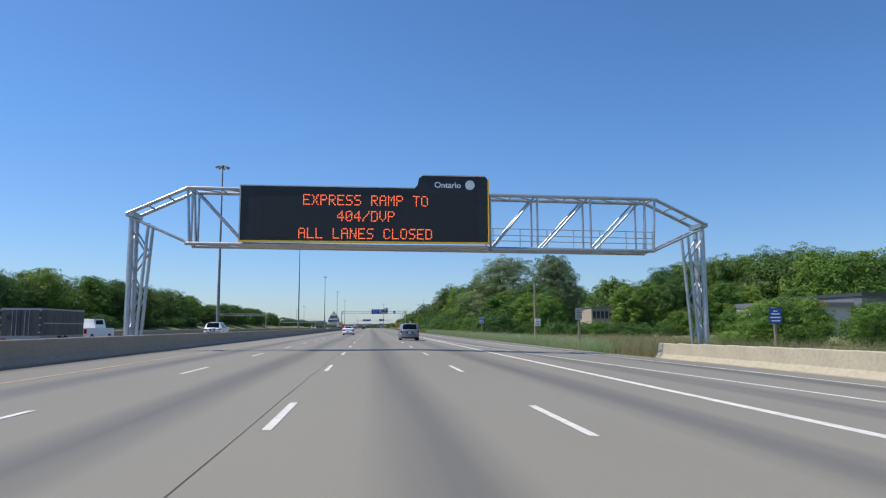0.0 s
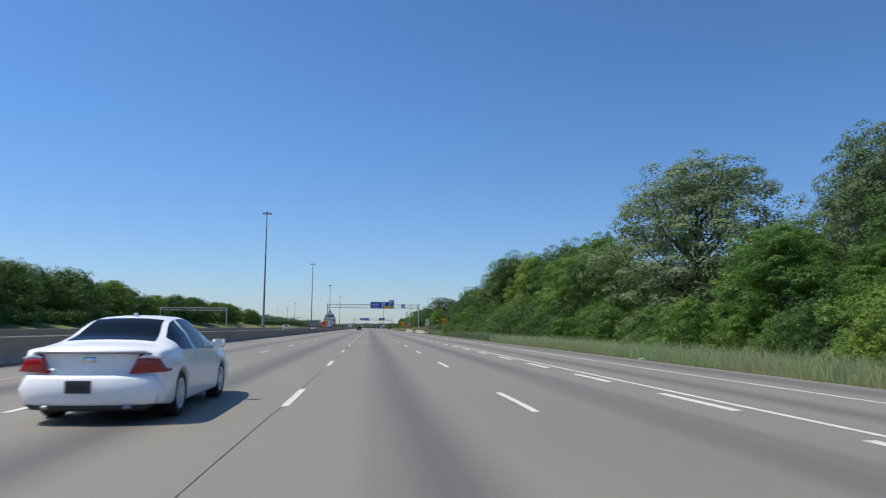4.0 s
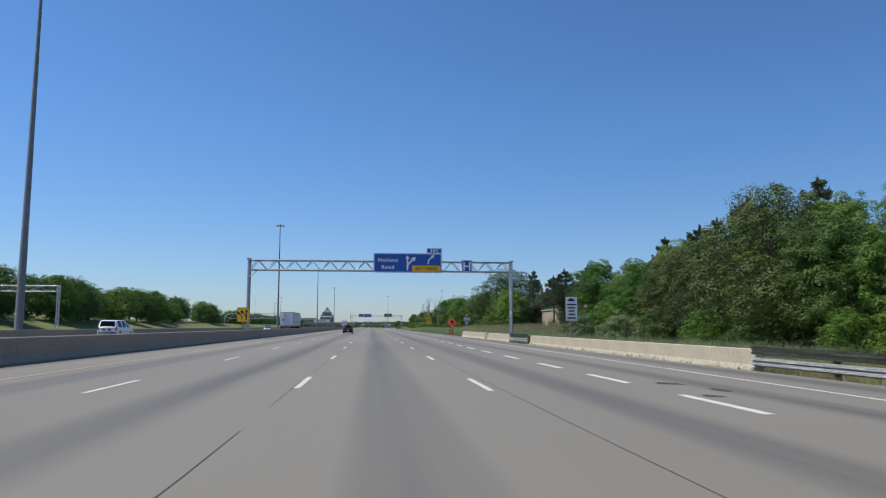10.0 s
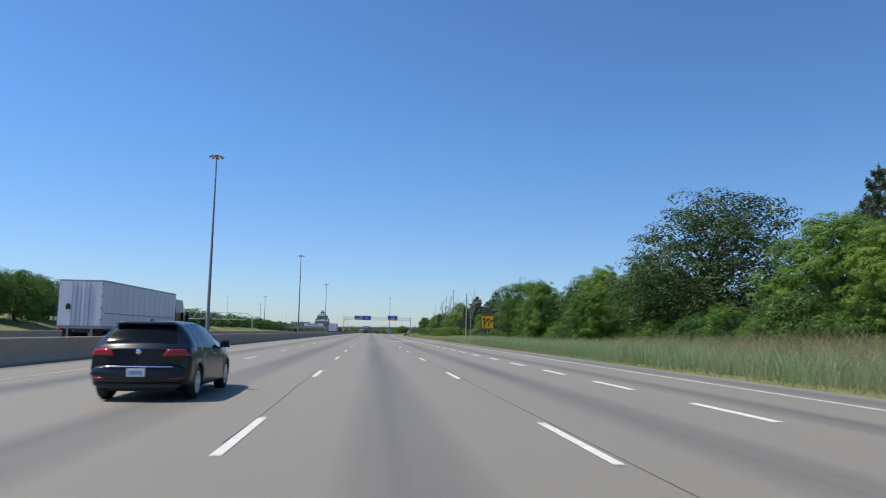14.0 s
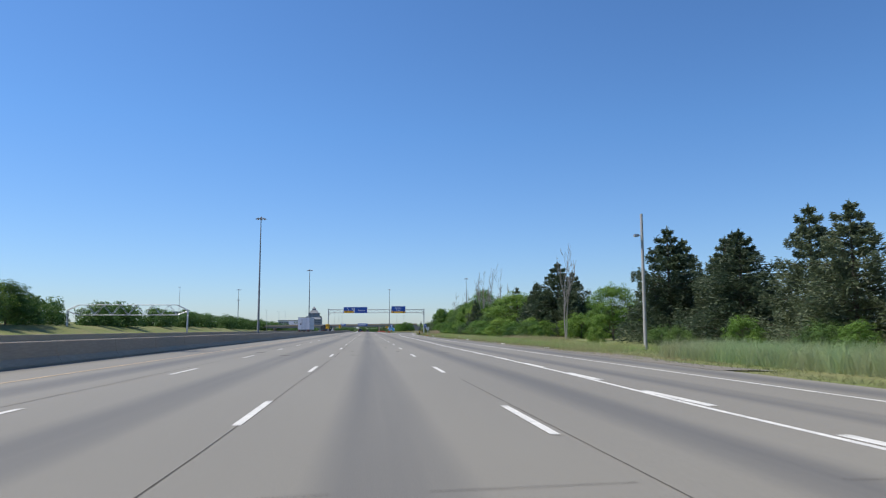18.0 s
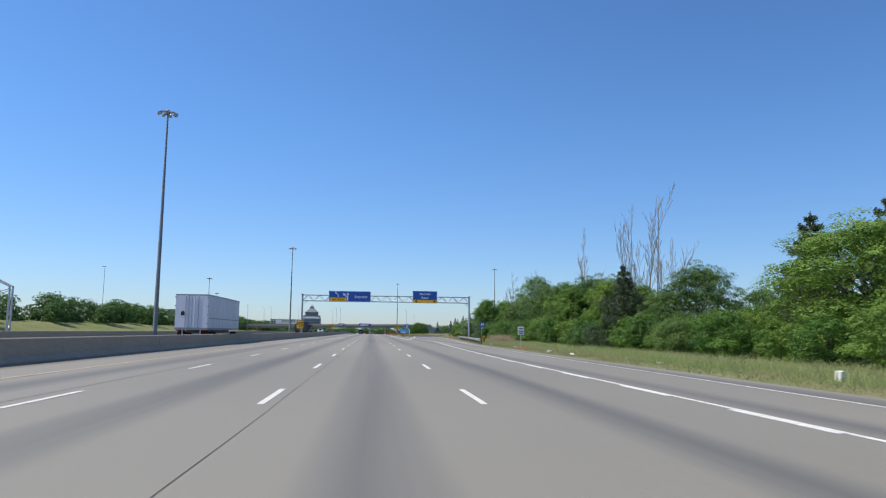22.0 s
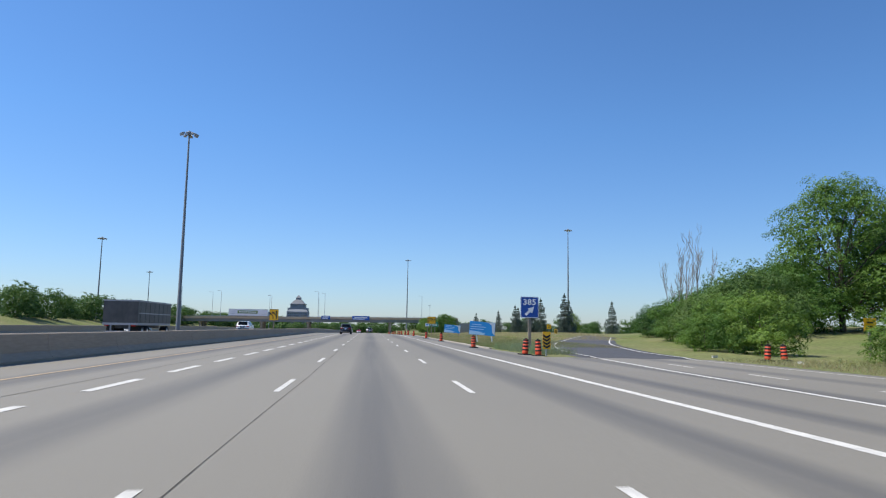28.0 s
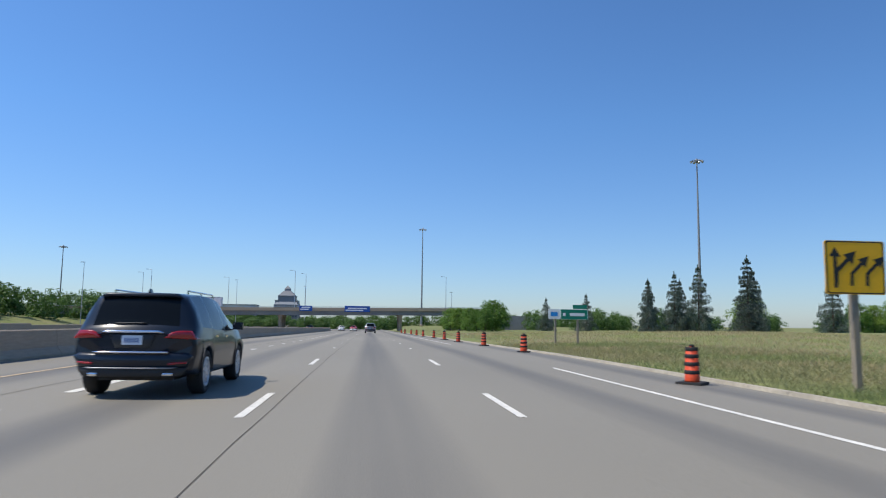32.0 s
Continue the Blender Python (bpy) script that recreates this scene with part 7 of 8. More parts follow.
t, (f,) = posted("service_sign", "small blue service sign behind the barrier", 26.0, 42.0, [("sheet", rounded(-0.42, 0.42, 1.35, 2.35, 0.05), BLUE_SIGN, "blue sheet")], [(0.0, 2.2, 0.07)])
bars(f, -0.36, 0.36, [(1.5, 0.1, 0.9), (1.72, 0.0, 1.0), (1.94, 0.1, 0.9), (2.12, 0.3, 0.7)], 0.08, WHITE_SIGN)

t = thing("utility_pole", "short weathered wooden pole with a small white sign", "pole", Matrix.Translation((20.0, 82.2, 0)))
part("pole", rod(bmesh.new(), (0, 0.13, -1.4), (-0.02, 0.13, 6.55), 0.14, 0.11, 10), WOOD_POST, t)
f = part("sheet", slab(bmesh.new(), rounded(-0.1, 0.62, 1.3, 2.18, 0.04), 0.02), WHITE_SIGN, t, "white sign sheet", Matrix.Translation((0, -0.03, 0)))
bars(f, -0.02, 0.54, [(1.42, 0.1, 0.9), (1.6, 0.0, 1.0), (1.8, 0.1, 0.9), (1.98, 0.3, 0.7)], 0.06, DARK_METAL)

o = rounded(-0.52, 0.52, 1.65, 3.74, 0.05)
t, (f,) = posted("regulation_sign", "tall white sign with a vehicle outline and small text", 17.5, 304.6, [("sheet", o, WHITE_SIGN, "white sheet")], [(-0.05, 3.4, 0.07)])
ring(f, o, 0.02, BLACK)
part("vehicle_shape", flat([(-0.3, 3.35), (0.3, 3.35), (0.32, 3.45), (0.2, 3.5), (0.1, 3.6), (-0.14, 3.6), (-0.22, 3.5), (-0.32, 3.45)]), BLACK, f)
bars(f, -0.42, 0.42, [(1.85, 0.05, 0.95), (2.15, 0.15, 0.85), (2.45, 0.2, 0.8), (2.72, 0.1, 0.9), (3.0, 0.0, 1.0)], 0.12, DARK_METAL)


def diamond(x, y, cz, half, label, low=None):
    """An orange work sign on its corner, with a black arrow or symbol."""
    o = [(0, cz - half), (half, cz), (0, cz + half), (-half, cz)]
    t, (f,) = posted("work_sign", label, x, y, [("sheet", o, ORANGE_SIGN, "orange sheet")], [(-0.05, cz - half + 0.2, 0.03), (0.05, cz - half + 0.2, 0.03)], DARK_METAL, low=low)
    ring(f, o, 0.03, BLACK)
    part("symbol", flat([(-0.3, cz - 0.02), (0.3, cz - 0.02), (0.3, cz + 0.08), (0.1, cz + 0.12), (0.3, cz + 0.28), (0.06, cz + 0.42), (0.0, cz + 0.62), (-0.06, cz + 0.42), (-0.3, cz + 0.28), (-0.1, cz + 0.12), (-0.3, cz + 0.08)]), BLACK, f, "black arrow shape")
    part("text_bar", flat([(-0.42, cz - 0.24), (0.42, cz - 0.24), (0.3, cz - 0.1), (-0.3, cz - 0.1)]), f.data.materials[0], f)
    bm = bmesh.new()
    for dx, dy in ((-0.7, -0.5), (0.7, -0.5), (-0.7, 0.5), (0.7, 0.5)):
        z = land(x + dx, y + dy) if low is None else low
        rod(bm, (0, 0.03, (low if low is not None else land(x, y)) + 0.45), (dx, dy, z), 0.03, seg=6)
    part("stand_leg", bm, DARK_METAL, t)
    return t


SAND = material("orange sand bag", (0.75, 0.16, 0.05), 0.8, grain=0.25, scale=9, bump=0.5, coarse=0.5, coarse_scale=4, second=(0.6, 0.3, 0.2))


def sandbag(x, y, turn, low=None):
    bm = box(bmesh.new(), -0.3, 0.3, -0.17, 0.17, 0, 0.15)
    bmesh.ops.bevel(bm, geom=bm.edges[:], offset=0.06, segments=2)
    for v in bm.verts:
        v.co.z += 0.02 * math.sin(v.co.x * 9)
        v.co.y *= 1 - 0.6 * (v.co.x / 0.34) ** 4
    return single("sandbag", bm, SAND, "orange sandbag on the ground by a sign", "sandbag", pose(x, y, (land(x, y) if low is None else low) + 0.01, 0, 0, turn), "sandbags")


diamond(14.35, 365.6, 1.78, 0.92, "orange diamond work sign on a stand")
diamond(-9.75, 253.5, 1.72, 0.7, "orange diamond work sign by the median barrier", low=0.0)
for x, y, a, low in ((14.9, 365.2, 10, None), (15.3, 365.8, -20, None), (14.0, 365.0, 30, None), (-10.2, 252.8, 10, 0.0), (-9.5, 253.2, 30, 0.0), (15.6, 620.2, 20, None), (15.0, 619.9, -10, None), (15.9, 621.0, 70, None), (-10.3, 254.2, -20, 0)):
    sandbag(x, y, a, low)

GREY_PLATE = material("grey route plate", (0.30, 0.33, 0.36), 0.5, grain=0.1)
parts = [("tab", rounded(-0.25, 0.25, 2.78, 3.0, 0.03), GREY_PLATE, "grey tab"), ("shield", rounded(-0.5, -0.03, 1.95, 2.6, 0.1), GREY_PLATE, "grey route shield"),
         ("shield", rounded(0.03, 0.5, 1.95, 2.6, 0.1), GREY_PLATE, "grey route shield"), ("tab", rounded(-0.27, 0.27, 1.5, 1.85, 0.03), GREY_PLATE, "grey tab")]
t, faces = posted("route_marker", "grey route marker with two round shields", 15.0, 352.2, parts, [(-0.04, 2.95, 0.05)], GALVANISED)
for f, cx in ((faces[1], -0.265), (faces[2], 0.265)):
    part("disc", turned(bmesh.new(), [(0.17, 0), (0.17, 0.008)], 18, pose(cx, -0.002, 2.3, 90)), WHITE_SIGN, f, "white disc")
    part("figure_bar", flat([(cx - 0.09, 2.24), (cx + 0.09, 2.24), (cx + 0.09, 2.36), (cx - 0.09, 2.36)], -0.012), BLACK, f)
for f, z in ((faces[0], 2.86), (faces[3], 1.64)):
    part("text_bar", flat([(-0.16, z), (0.16, z), (0.16, z + 0.07), (-0.16, z + 0.07)]), WHITE_SIGN, f)

t = thing("utility_pole", "tall grey pole with a small camera on an arm", "pole", Matrix.Translation((21.75, 504.0, 0)))
part("pole", rod(bmesh.new(), (0, 0, -0.8), (0.05, 0, 10.1), 0.14, 0.1, 10), GREY_POST, t)
part("arm", rod(bmesh.new(), (0, 0, 8.4), (-0.45, -0.1, 8.4), 0.03, seg=6), GALVANISED, t)
part("camera_housing", box(bmesh.new(), -0.62, -0.3, -0.25, 0.05, 8.28, 8.48), LAMP_GREY, t)

o = rounded(-0.33, 0.33, 1.0, 1.82, 0.04)
t, (f,) = posted("notice_sign", "small white notice sign on a stand", 15.2, 620.5, [("sheet", o, WHITE_SIGN, "white sheet")], [(0, 1.7, 0.04)], GALVANISED)
ring(f, o, 0.02, BLACK)
bars(f, -0.26, 0.26, [(1.12, 0.1, 0.9), (1.32, 0.0, 1.0), (1.55, 0.1, 0.9)], 0.1, DARK_METAL)

o = rounded(-0.31, 0.31, 2.12, 2.78, 0.04)
t, (f, g2) = posted("hospital_sign", "blue hospital sign with an arrow plate below", 18.1, 661.7, [("sheet", o, BLUE_SIGN, "blue sheet"), ("arrow_plate", rounded(-0.31, 0.31, 1.72, 2.08, 0.04), BLUE_SIGN, "blue arrow plate")], [(-0.1, 2.5, 0.06)])
part("letter", lettering("H", 0.62, WHITE_SIGN, 0, 2.24, -0.006, bold=0.012), WHITE_SIGN, f)
part("arrow", flat([(-0.2, 1.78), (-0.12, 1.76), (0.06, 1.92), (0.1, 1.86), (0.18, 2.04), (0.0, 2.0), (0.04, 1.95), (-0.2, 1.84)]), WHITE_SIGN, g2)

o = rounded(-0.59, 0.59, 2.0, 3.36, 0.06)
t, (f,) = posted("exit_sign", "blue exit sign with figures and a slanted arrow", 10.97, 752.8, [("sheet", o, BLUE_SIGN, "blue sheet")], [(0.03, 3.1, 0.09)])
ring(f, o, 0.025, WHITE_SIGN)
part("lettering", lettering("385", 0.52, WHITE_SIGN, 0, 2.84, -0.006, bold=0.014, wide=1.05, spacing=1.08), WHITE_SIGN, f)
part("arrow", flat([(-0.33, 2.24), (-0.21, 2.12), (0.06, 2.38), (0.17, 2.27), (0.3, 2.72), (-0.13, 2.6), (-0.04, 2.5)]), WHITE_SIGN, f)


def hazard(x, y, z0, z1, w, label):
    """A black and yellow chevron board on a post."""
    o = rounded(-w / 2, w / 2, z0, z1, 0.03)
    t, (f,) = posted("hazard_marker", label, x, y, [("sheet", o, YELLOW_SIGN, "yellow sheet with black bands")], [(0, z1 - 0.1, 0.04)], GALVANISED)
    n = int((z1 - z0) / 0.24)
    for k in range(n):
        z = z0 + 0.03 + (z1 - z0 - 0.22) * k / n
        part("band", flat([(-w / 2 + 0.02, z + 0.12), (0, z), (w / 2 - 0.02, z + 0.12), (w / 2 - 0.02, z + 0.24), (0, z + 0.12), (-w / 2 + 0.02, z + 0.24)]), BLACK, f)
    return t


hazard(10.75, 747.6, 0.15, 1.13, 0.46, "black and yellow chevron marker at the gore")
hazard(37.1, 841.6, 0.6, 1.5, 0.6, "black and yellow chevron board on the curve of the ramp")
hazard(14.6, 638.9, 0.0, 0.8, 0.3, "black and yellow marker at the guard rail end")
WAVE_WHITE = material("pale grey wave", (0.5, 0.56, 0.64), 0.5, grain=0.05)
PALE_BLUE = material("pale blue wave", (0.35, 0.55, 0.78), 0.5, grain=0.05)
for x, y, w, z0, z1, wave in ((12.1, 778.5, 2.6, 0.6, 1.95, 0), (12.85, 810.0, 2.35, 0.6, 1.75, 1)):
    o = rounded(-w / 2, w / 2, z0, z1, 0.03)
    t, (f,) = posted("information_sign", "wide bright blue information sign low in the grass", x, y, [("sheet", o, SKY_SIGN, "bright blue sheet")], [(-w * 0.28, z1 - 0.2, 0.06), (w * 0.3, z1 - 0.2, 0.06)], WHITE_SIGN if not wave else WOOD_POST)
    # the sign has sunk to one side and its posts lean
    zc = (z0 + z1) / 2
    f.matrix_basis = f.matrix_basis @ Matrix.Translation((0, 0, zc)) @ pose(0, 0, 0, 0, 3.5, -8) @ Matrix.Translation((0, 0, -zc))
    for ob in t.children:
        if ob.name.startswith("post"):
            ob.matrix_basis = Matrix.Translation((0, 0.12, z1)) @ pose(0, 0, 0, 0, -8, 0) @ Matrix.Translation((0, 0, -z1))
    part("wave_shape", flat([(-w / 2 + 0.02, z0 + 0.02), (w * 0.05, z0 + 0.02), (w * 0.16, z0 + 0.16), (-w * 0.1, z0 + 0.34), (-w / 2 + 0.02, z0 + 0.42)]), PALE_BLUE, f, "pale wave shape")
    part("wave_shape", flat([(w * 0.1, z1 - 0.02), (w * 0.26, z1 - 0.1), (w * 0.36, z1 - 0.3), (w * 0.4, z0 + 0.3), (w / 2 - 0.02, z0 + 0.1), (w / 2 - 0.02, z1 - 0.02)]), WAVE_WHITE, f, "pale corner shape")
    bars(f, -w / 2 + 0.12, w / 2 - 0.3, [(z0 + 0.55, 0.0, 0.62), (z0 + 0.78, 0.0, 0.7), (z0 + 1.0, 0.05, 0.5)], 0.07, PALE_BLUE)
o = rounded(-0.45, 1.45, 1.57, 2.25, 0.05)
t, faces = posted("direction_sign", "green direction sign with a small white plate on two posts", 13.9, 856.0, [("sheet", o, GREEN_SIGN, "green sheet"), ("plate", rounded(-1.3, -0.48, 1.6, 2.25, 0.04), WHITE_SIGN, "white plate"), ("tab", rounded(0.4, 1.4, 2.28, 2.56, 0.03), GREEN_SIGN, "green tab")], [(-0.8, 2.1, 0.06), (0.75, 2.1, 0.06)], low=0.0)
ring(faces[0], o, 0.02, WHITE_SIGN)
bars(faces[0], -0.3, 1.3, [(1.8, 0.0, 0.12), (1.8, 0.3, 0.95)], 0.2, WHITE_SIGN)
bars(faces[1], -1.2, -0.6, [(1.78, 0.1, 0.9)], 0.28, SKY_SIGN)
for x, y, s in ((37.4, 848, 0.9), (31, 748, 0.8)):
    t, (f,) = posted("warning_sign", "small yellow warning sign by the ramp", x, y, [("sheet", [(-s / 2, 1.5), (s / 2, 1.5), (s / 2, 1.5 + s), (-s / 2, 1.5 + s)], YELLOW_SIGN, "yellow sheet")], [(0, 1.8, 0.06)])
    bars(f, -s / 3, s / 3, [(1.5 + s * 0.3, 0.2, 0.8), (1.5 + s * 0.6, 0.1, 0.9)], 0.1, BLACK)


# ---- work zone barrels ----
def drum(h=1.05):
    """A tall plastic channelizer: ringed tube in orange with black bands, knob top and a heavy rubber base."""
    d = thing("traffic_barrel", "orange traffic barrel with black bands on a rubber base", "traffic barrel")
    bm = box(bmesh.new(), -0.36, 0.36, -0.36, 0.36, 0.0, 0.08)
    bmesh.ops.bevel(bm, geom=bm.edges[:], offset=0.025, segments=1)
    part("base", bm, RUBBER, d, "black rubber base")
    part("drum", turned(bmesh.new(), [(0.2, 0.08), (0.21, 0.12), (0.205, 0.34), (0.19, 0.36), (0.195, 0.58), (0.18, 0.6), (0.185, 0.8), (0.17, 0.82), (0.17, h - 0.06), (0.1, h), (0.05, h + 0.02)], 18), BARREL_ORANGE, d)
    for z, r in ((0.31, 0.214), (0.54, 0.206), (0.76, 0.197), (0.96, 0.182)):
        part("band", turned(bmesh.new(), [(r - 0.004, z - 0.01), (r, z - 0.006), (r, z + 0.09), (r - 0.004, z + 0.094)], 18), RUBBER, d, "black band")
    part("knob", turned(bmesh.new(), [(0.07, h), (0.09, h + 0.05), (0.05, h + 0.08)], 10), RUBBER, d)
    return d


first = drum()
SMALL = Matrix.Scale(0.84, 4)
first.matrix_basis = pose(8.35, 759.6, camber(8.35)) @ SMALL
tagged(first, group="traffic barrels along the curb")
for k, y in enumerate((782.6, 803.2, 826.2, 844.7, 857.5, 869.5, 881.5, 894, 908, 923, 939, 957, 975)):
    copy_thing(first, pose(8.35 + 0.12 * math.sin(k * 2.1), y, fall(y) + camber(8.35), 0, 0, k * 23))
for x, y, a in ((9.45, 747.4, 3), (9.98, 746.4, -3), (13.7, 364.0, 0), (22.5, 745.0, 3), (23.7, 745.3, -4), (23.5, 716, 0)):
    copy_thing(first, pose(x, y, camber(x) if x < road_edge(y) else land(x, y) + 0.02, a * 0.5, a, a * 9))


# ---- guard rails ----
def guard_rail(points, label, levels=(0.42,)):
    """A steel W-beam on posts, with turned-down ends."""
    g = thing("guard_rail", label, "guard rail", kind="structure")
    prof = [(0.0, 0.0), (-0.06, 0.04), (-0.06, 0.1), (0.0, 0.15), (-0.06, 0.2), (-0.06, 0.26), (0.0, 0.3)]
    for a, b in zip(points, points[1:]):
        a, b = Vector((*a, 0)), Vector((*b, 0))
        n = max(1, int((b - a).length / 3.8))
        for k in range(n):
            p, q = a.lerp(b, k / n), a.lerp(b, (k + 1) / n)
            for low in levels:
                bm = bmesh.new()
                rows = [[bm.verts.new((r.x + x, r.y, land(r.x, r.y) + low + z)) for x, z in prof] for r in (p, q)]
                for u in range(len(prof) - 1):
                    bm.faces.new((rows[0][u], rows[0][u + 1], rows[1][u + 1], rows[1][u])).smooth = True
                bmesh.ops.solidify(bm, geom=bm.faces[:], thickness=0.008)
                part("beam", bm, RAIL, g)
            part("post", box(bmesh.new(), p.x + 0.03, p.x + 0.18, p.y - 0.07, p.y + 0.07, land(p.x, p.y) - 0.4, land(p.x, p.y) + 0.72), DARK_POST, g)
    return g


guard_rail([(14.5, 641), (16.2, 660), (19.0, 698)], "galvanised steel guard rail on posts along the exit")
guard_rail([(14.3, 262), (13.85, 270)], "short double steel guard rail at the barrier end", (0.22, 0.6))
guard_rail([(13.8, 305.2), (13.75, 312.8)], "short double steel guard rail between barrier ends", (0.22, 0.6))

# ---- buildings ----
WALL_GREY = material("grey metal wall", (0.16, 0.17, 0.185), 0.6, grain=0.08, scale=2, coarse=0.3, coarse_scale=0.2)
WALL_PALE = material("pale wall", (0.5, 0.49, 0.47), 0.8, grain=0.08, scale=2, coarse=0.4, coarse_scale=0.2)
WALL_BEIGE = material("beige metal wall", (0.42, 0.36, 0.285), 0.8, grain=0.1, scale=3, coarse=0.35, coarse_scale=0.3, second=(0.35, 0.295, 0.23))
ROOF_DARK = material("dark roof edge", (0.05, 0.055, 0.065), 0.6, grain=0.15)
RED_BAND = material("red fascia", (0.55, 0.03, 0.03), 0.5, grain=0.06)
GLASS_FAR = material("far window glass", (0.05, 0.07, 0.09), 0.12, spec=0.8, grain=0.1)
# the blue of the far tower is distance haze mixed into its wall colour
TOWER = material("tower cladding with blue haze", (0.19, 0.21, 0.235), 0.6, 0.0, grain=0.1, coarse=0.3, coarse_scale=0.08)


def block(b, name, x0, x1, y0, y1, z0, z1, wall, label=""):
    return part(name, box(bmesh.new(), x0, x1, y0, y1, z0, z1), wall, b, label)


def window_grid(b, x0, x1, y, z0, z1, cols, rows):
    """Panes with frames let into a front that faces -y."""
    for i in range(cols):
        for j in range(rows):
            a, c = x0 + (x1 - x0) * i / cols, z0 + (z1 - z0) * j / rows
            w, h = (x1 - x0) / cols, (z1 - z0) / rows
            part("window", box(bmesh.new(), a + w * 0.15, a + w * 0.85, y - 0.06, y + 0.02, c + h * 0.2, c + h * 0.8), GLASS_FAR, b)


b = thing("commercial_building", "low grey commercial building with a red fascia", "building", Matrix.Translation((0, 95, 0)))
block(b, "wall", 57, 70.5, 0, 8, -1, 4.0, WALL_PALE)
block(b, "roof", 56.8, 70.5, -0.6, 8.2, 4.0, 4.6, WALL_GREY)
block(b, "wall", 70.7, 100, -2, 18, -1, 5.5, WALL_GREY)
block(b, "roof", 70.5, 100.2, -2.4, 18.2, 5.5, 5.95, ROOF_DARK)
block(b, "fascia", 61.9, 65.9, -0.72, -0.6, 4.05, 4.6, RED_BAND, "red fascia panel")
block(b, "fascia", 74, 84, -2.12, -2.0, 3.4, 4.2, RED_BAND, "red fascia panel")
window_grid(b, 57.5, 64.5, 0, 0.6, 3.4, 5, 1)
b = thing("office_building", "low pale office block glimpsed behind trees", "building")
block(b, "wall", 55.6, 61.4, 170, 180, -1, 5.9, WALL_BEIGE)
block(b, "roof", 55.4, 61.6, 169.8, 180.2, 5.9, 6.2, WALL_GREY)
window_grid(b, 55.8, 61.2, 170, 2.6, 5.6, 5, 1)
b = thing("warehouse", "long beige warehouse with a flat roof", "building")
block(b, "wall", 36.5, 70, 345, 378.5, -1.5, 5.0, WALL_BEIGE)
block(b, "wall", 36.5, 66, 378.6, 391, -1.5, 4.4, WALL_BEIGE)
block(b, "roof", 36.3, 70.2, 344.8, 378.6, 5.0, 5.2, WALL_PALE)
block(b, "roof", 36.3, 66.2, 378.6, 391.2, 4.4, 4.58, WALL_PALE)
block(b, "penthouse", 48, 66, 386, 396, 4.58, 6.4, ROOF_DARK, "dark roof unit")
for k in range(30):
    y = 346.0 + 1.5 * k
    part("panel_rib", box(bmesh.new(), 36.44, 36.5, y, y + 0.08, -1.4, 4.95 if y < 378 else 4.35), WALL_BEIGE, b)
for y in (357, 364, 371, 378):
    part("wall_lamp", box(bmesh.new(), 36.3, 36.5, y, y + 0.3, 3.6, 3.85), LAMP_GREY, b)
b = thing("warehouse", "pale building behind roadside trees", "building")
block(b, "wall", 44, 80, 470, 500, -1, 7.5, WALL_BEIGE)
block(b, "roof", 43.8, 80.2, 469.8, 500.2, 7.5, 7.8, WALL_PALE)
for x, y, h in ((40.9, 569, 6.5), (39.3, 560, 3.5)):
    t = thing("lot_lamp", "white parking lot lamp post", "street lamp", Matrix.Translation((x, y, land(x, y))))
    part("pole", rod(bmesh.new(), (0, 0, -0.3), (0, 0, h), 0.1, 0.07), WALL_PALE, t)
    part("lamp_head", box(bmesh.new(), -0.7, 0.1, -0.15, 0.15, h - 0.05, h + 0.1), LAMP_GREY, t)

# stepped tower on the skyline
b = thing("office_tower", "office tower in haze-tinted blue grey with a stepped pyramid top", "building", Matrix.Translation((-76.5, 1480, 0)))
def tier(name, steps, mat, label=""):
    """Square storeys, each given by its half width and height."""
    bm = bmesh.new()
    rings = [[bm.verts.new((sx * h, sy * h, z)) for sx, sy in ((-1, -1), (1, -1), (1, 1), (-1, 1))] for h, z in steps]
    for p, q in zip(rings, rings[1:]):
        for k in range(4):
            bm.faces.new((p[k], p[(k + 1) % 4], q[(k + 1) % 4], q[k]))
    bm.faces.new(rings[0][::-1])
    bm.faces.new(rings[-1])
    part(name, bm, mat, b, label)


tier("wall", [(11.2, -3), (11.2, 16.5), (9.2, 19.0)], TOWER)
tier("upper_wall", [(7.9, 18.5), (7.9, 24.3), (8.3, 24.4), (8.3, 25.0)], TOWER)
tier("roof", [(7.6, 25.0), (3.4, 29.6), (2.7, 29.7), (2.7, 31.6), (0.25, 34.6)], WALL_GREY, "stepped grey pyramid roof")
for s in (-1, 1):
    tier_x = s * 8.9
    part("shoulder", box(bmesh.new(), tier_x - 1.6, tier_x + 1.6, -9.5, 9.5, 16.4, 20.6), TOWER, b)
window_grid(b, -10.5, 10.5, -11.2, 1, 16.0, 9, 5)
for x, y, w, d, h in ((-669, 3000, 36, 24, 67), (-624, 3000, 50, 22, 42), (-100, 1360, 26, 18, 13)):
    b = thing("office_building", "distant pale office block on the skyline", "building", Matrix.Translation((x, y, 0)))
    block(b, "wall", -w / 2, w / 2, 0, d, -3, h, WALL_GREY if h > 20 else WALL_PALE)
    block(b, "roof", -w / 2 - 0.2, w / 2 + 0.2, -0.2, d + 0.2, h, h + 0.6, WALL_GREY)
    window_grid(b, -w / 2 + 1, w / 2 - 1, 0, 1, h - 1, 8, max(3, int(h / 4)))

# overpass
DECK = material("bridge concrete", (0.24, 0.24, 0.235), 0.85, grain=0.12, scale=2, coarse=0.5, coarse_scale=0.2)
br = thing("overpass", "grey concrete overpass across the highway", "bridge", Matrix.Translation((0, 1030, 0)), kind="structure")


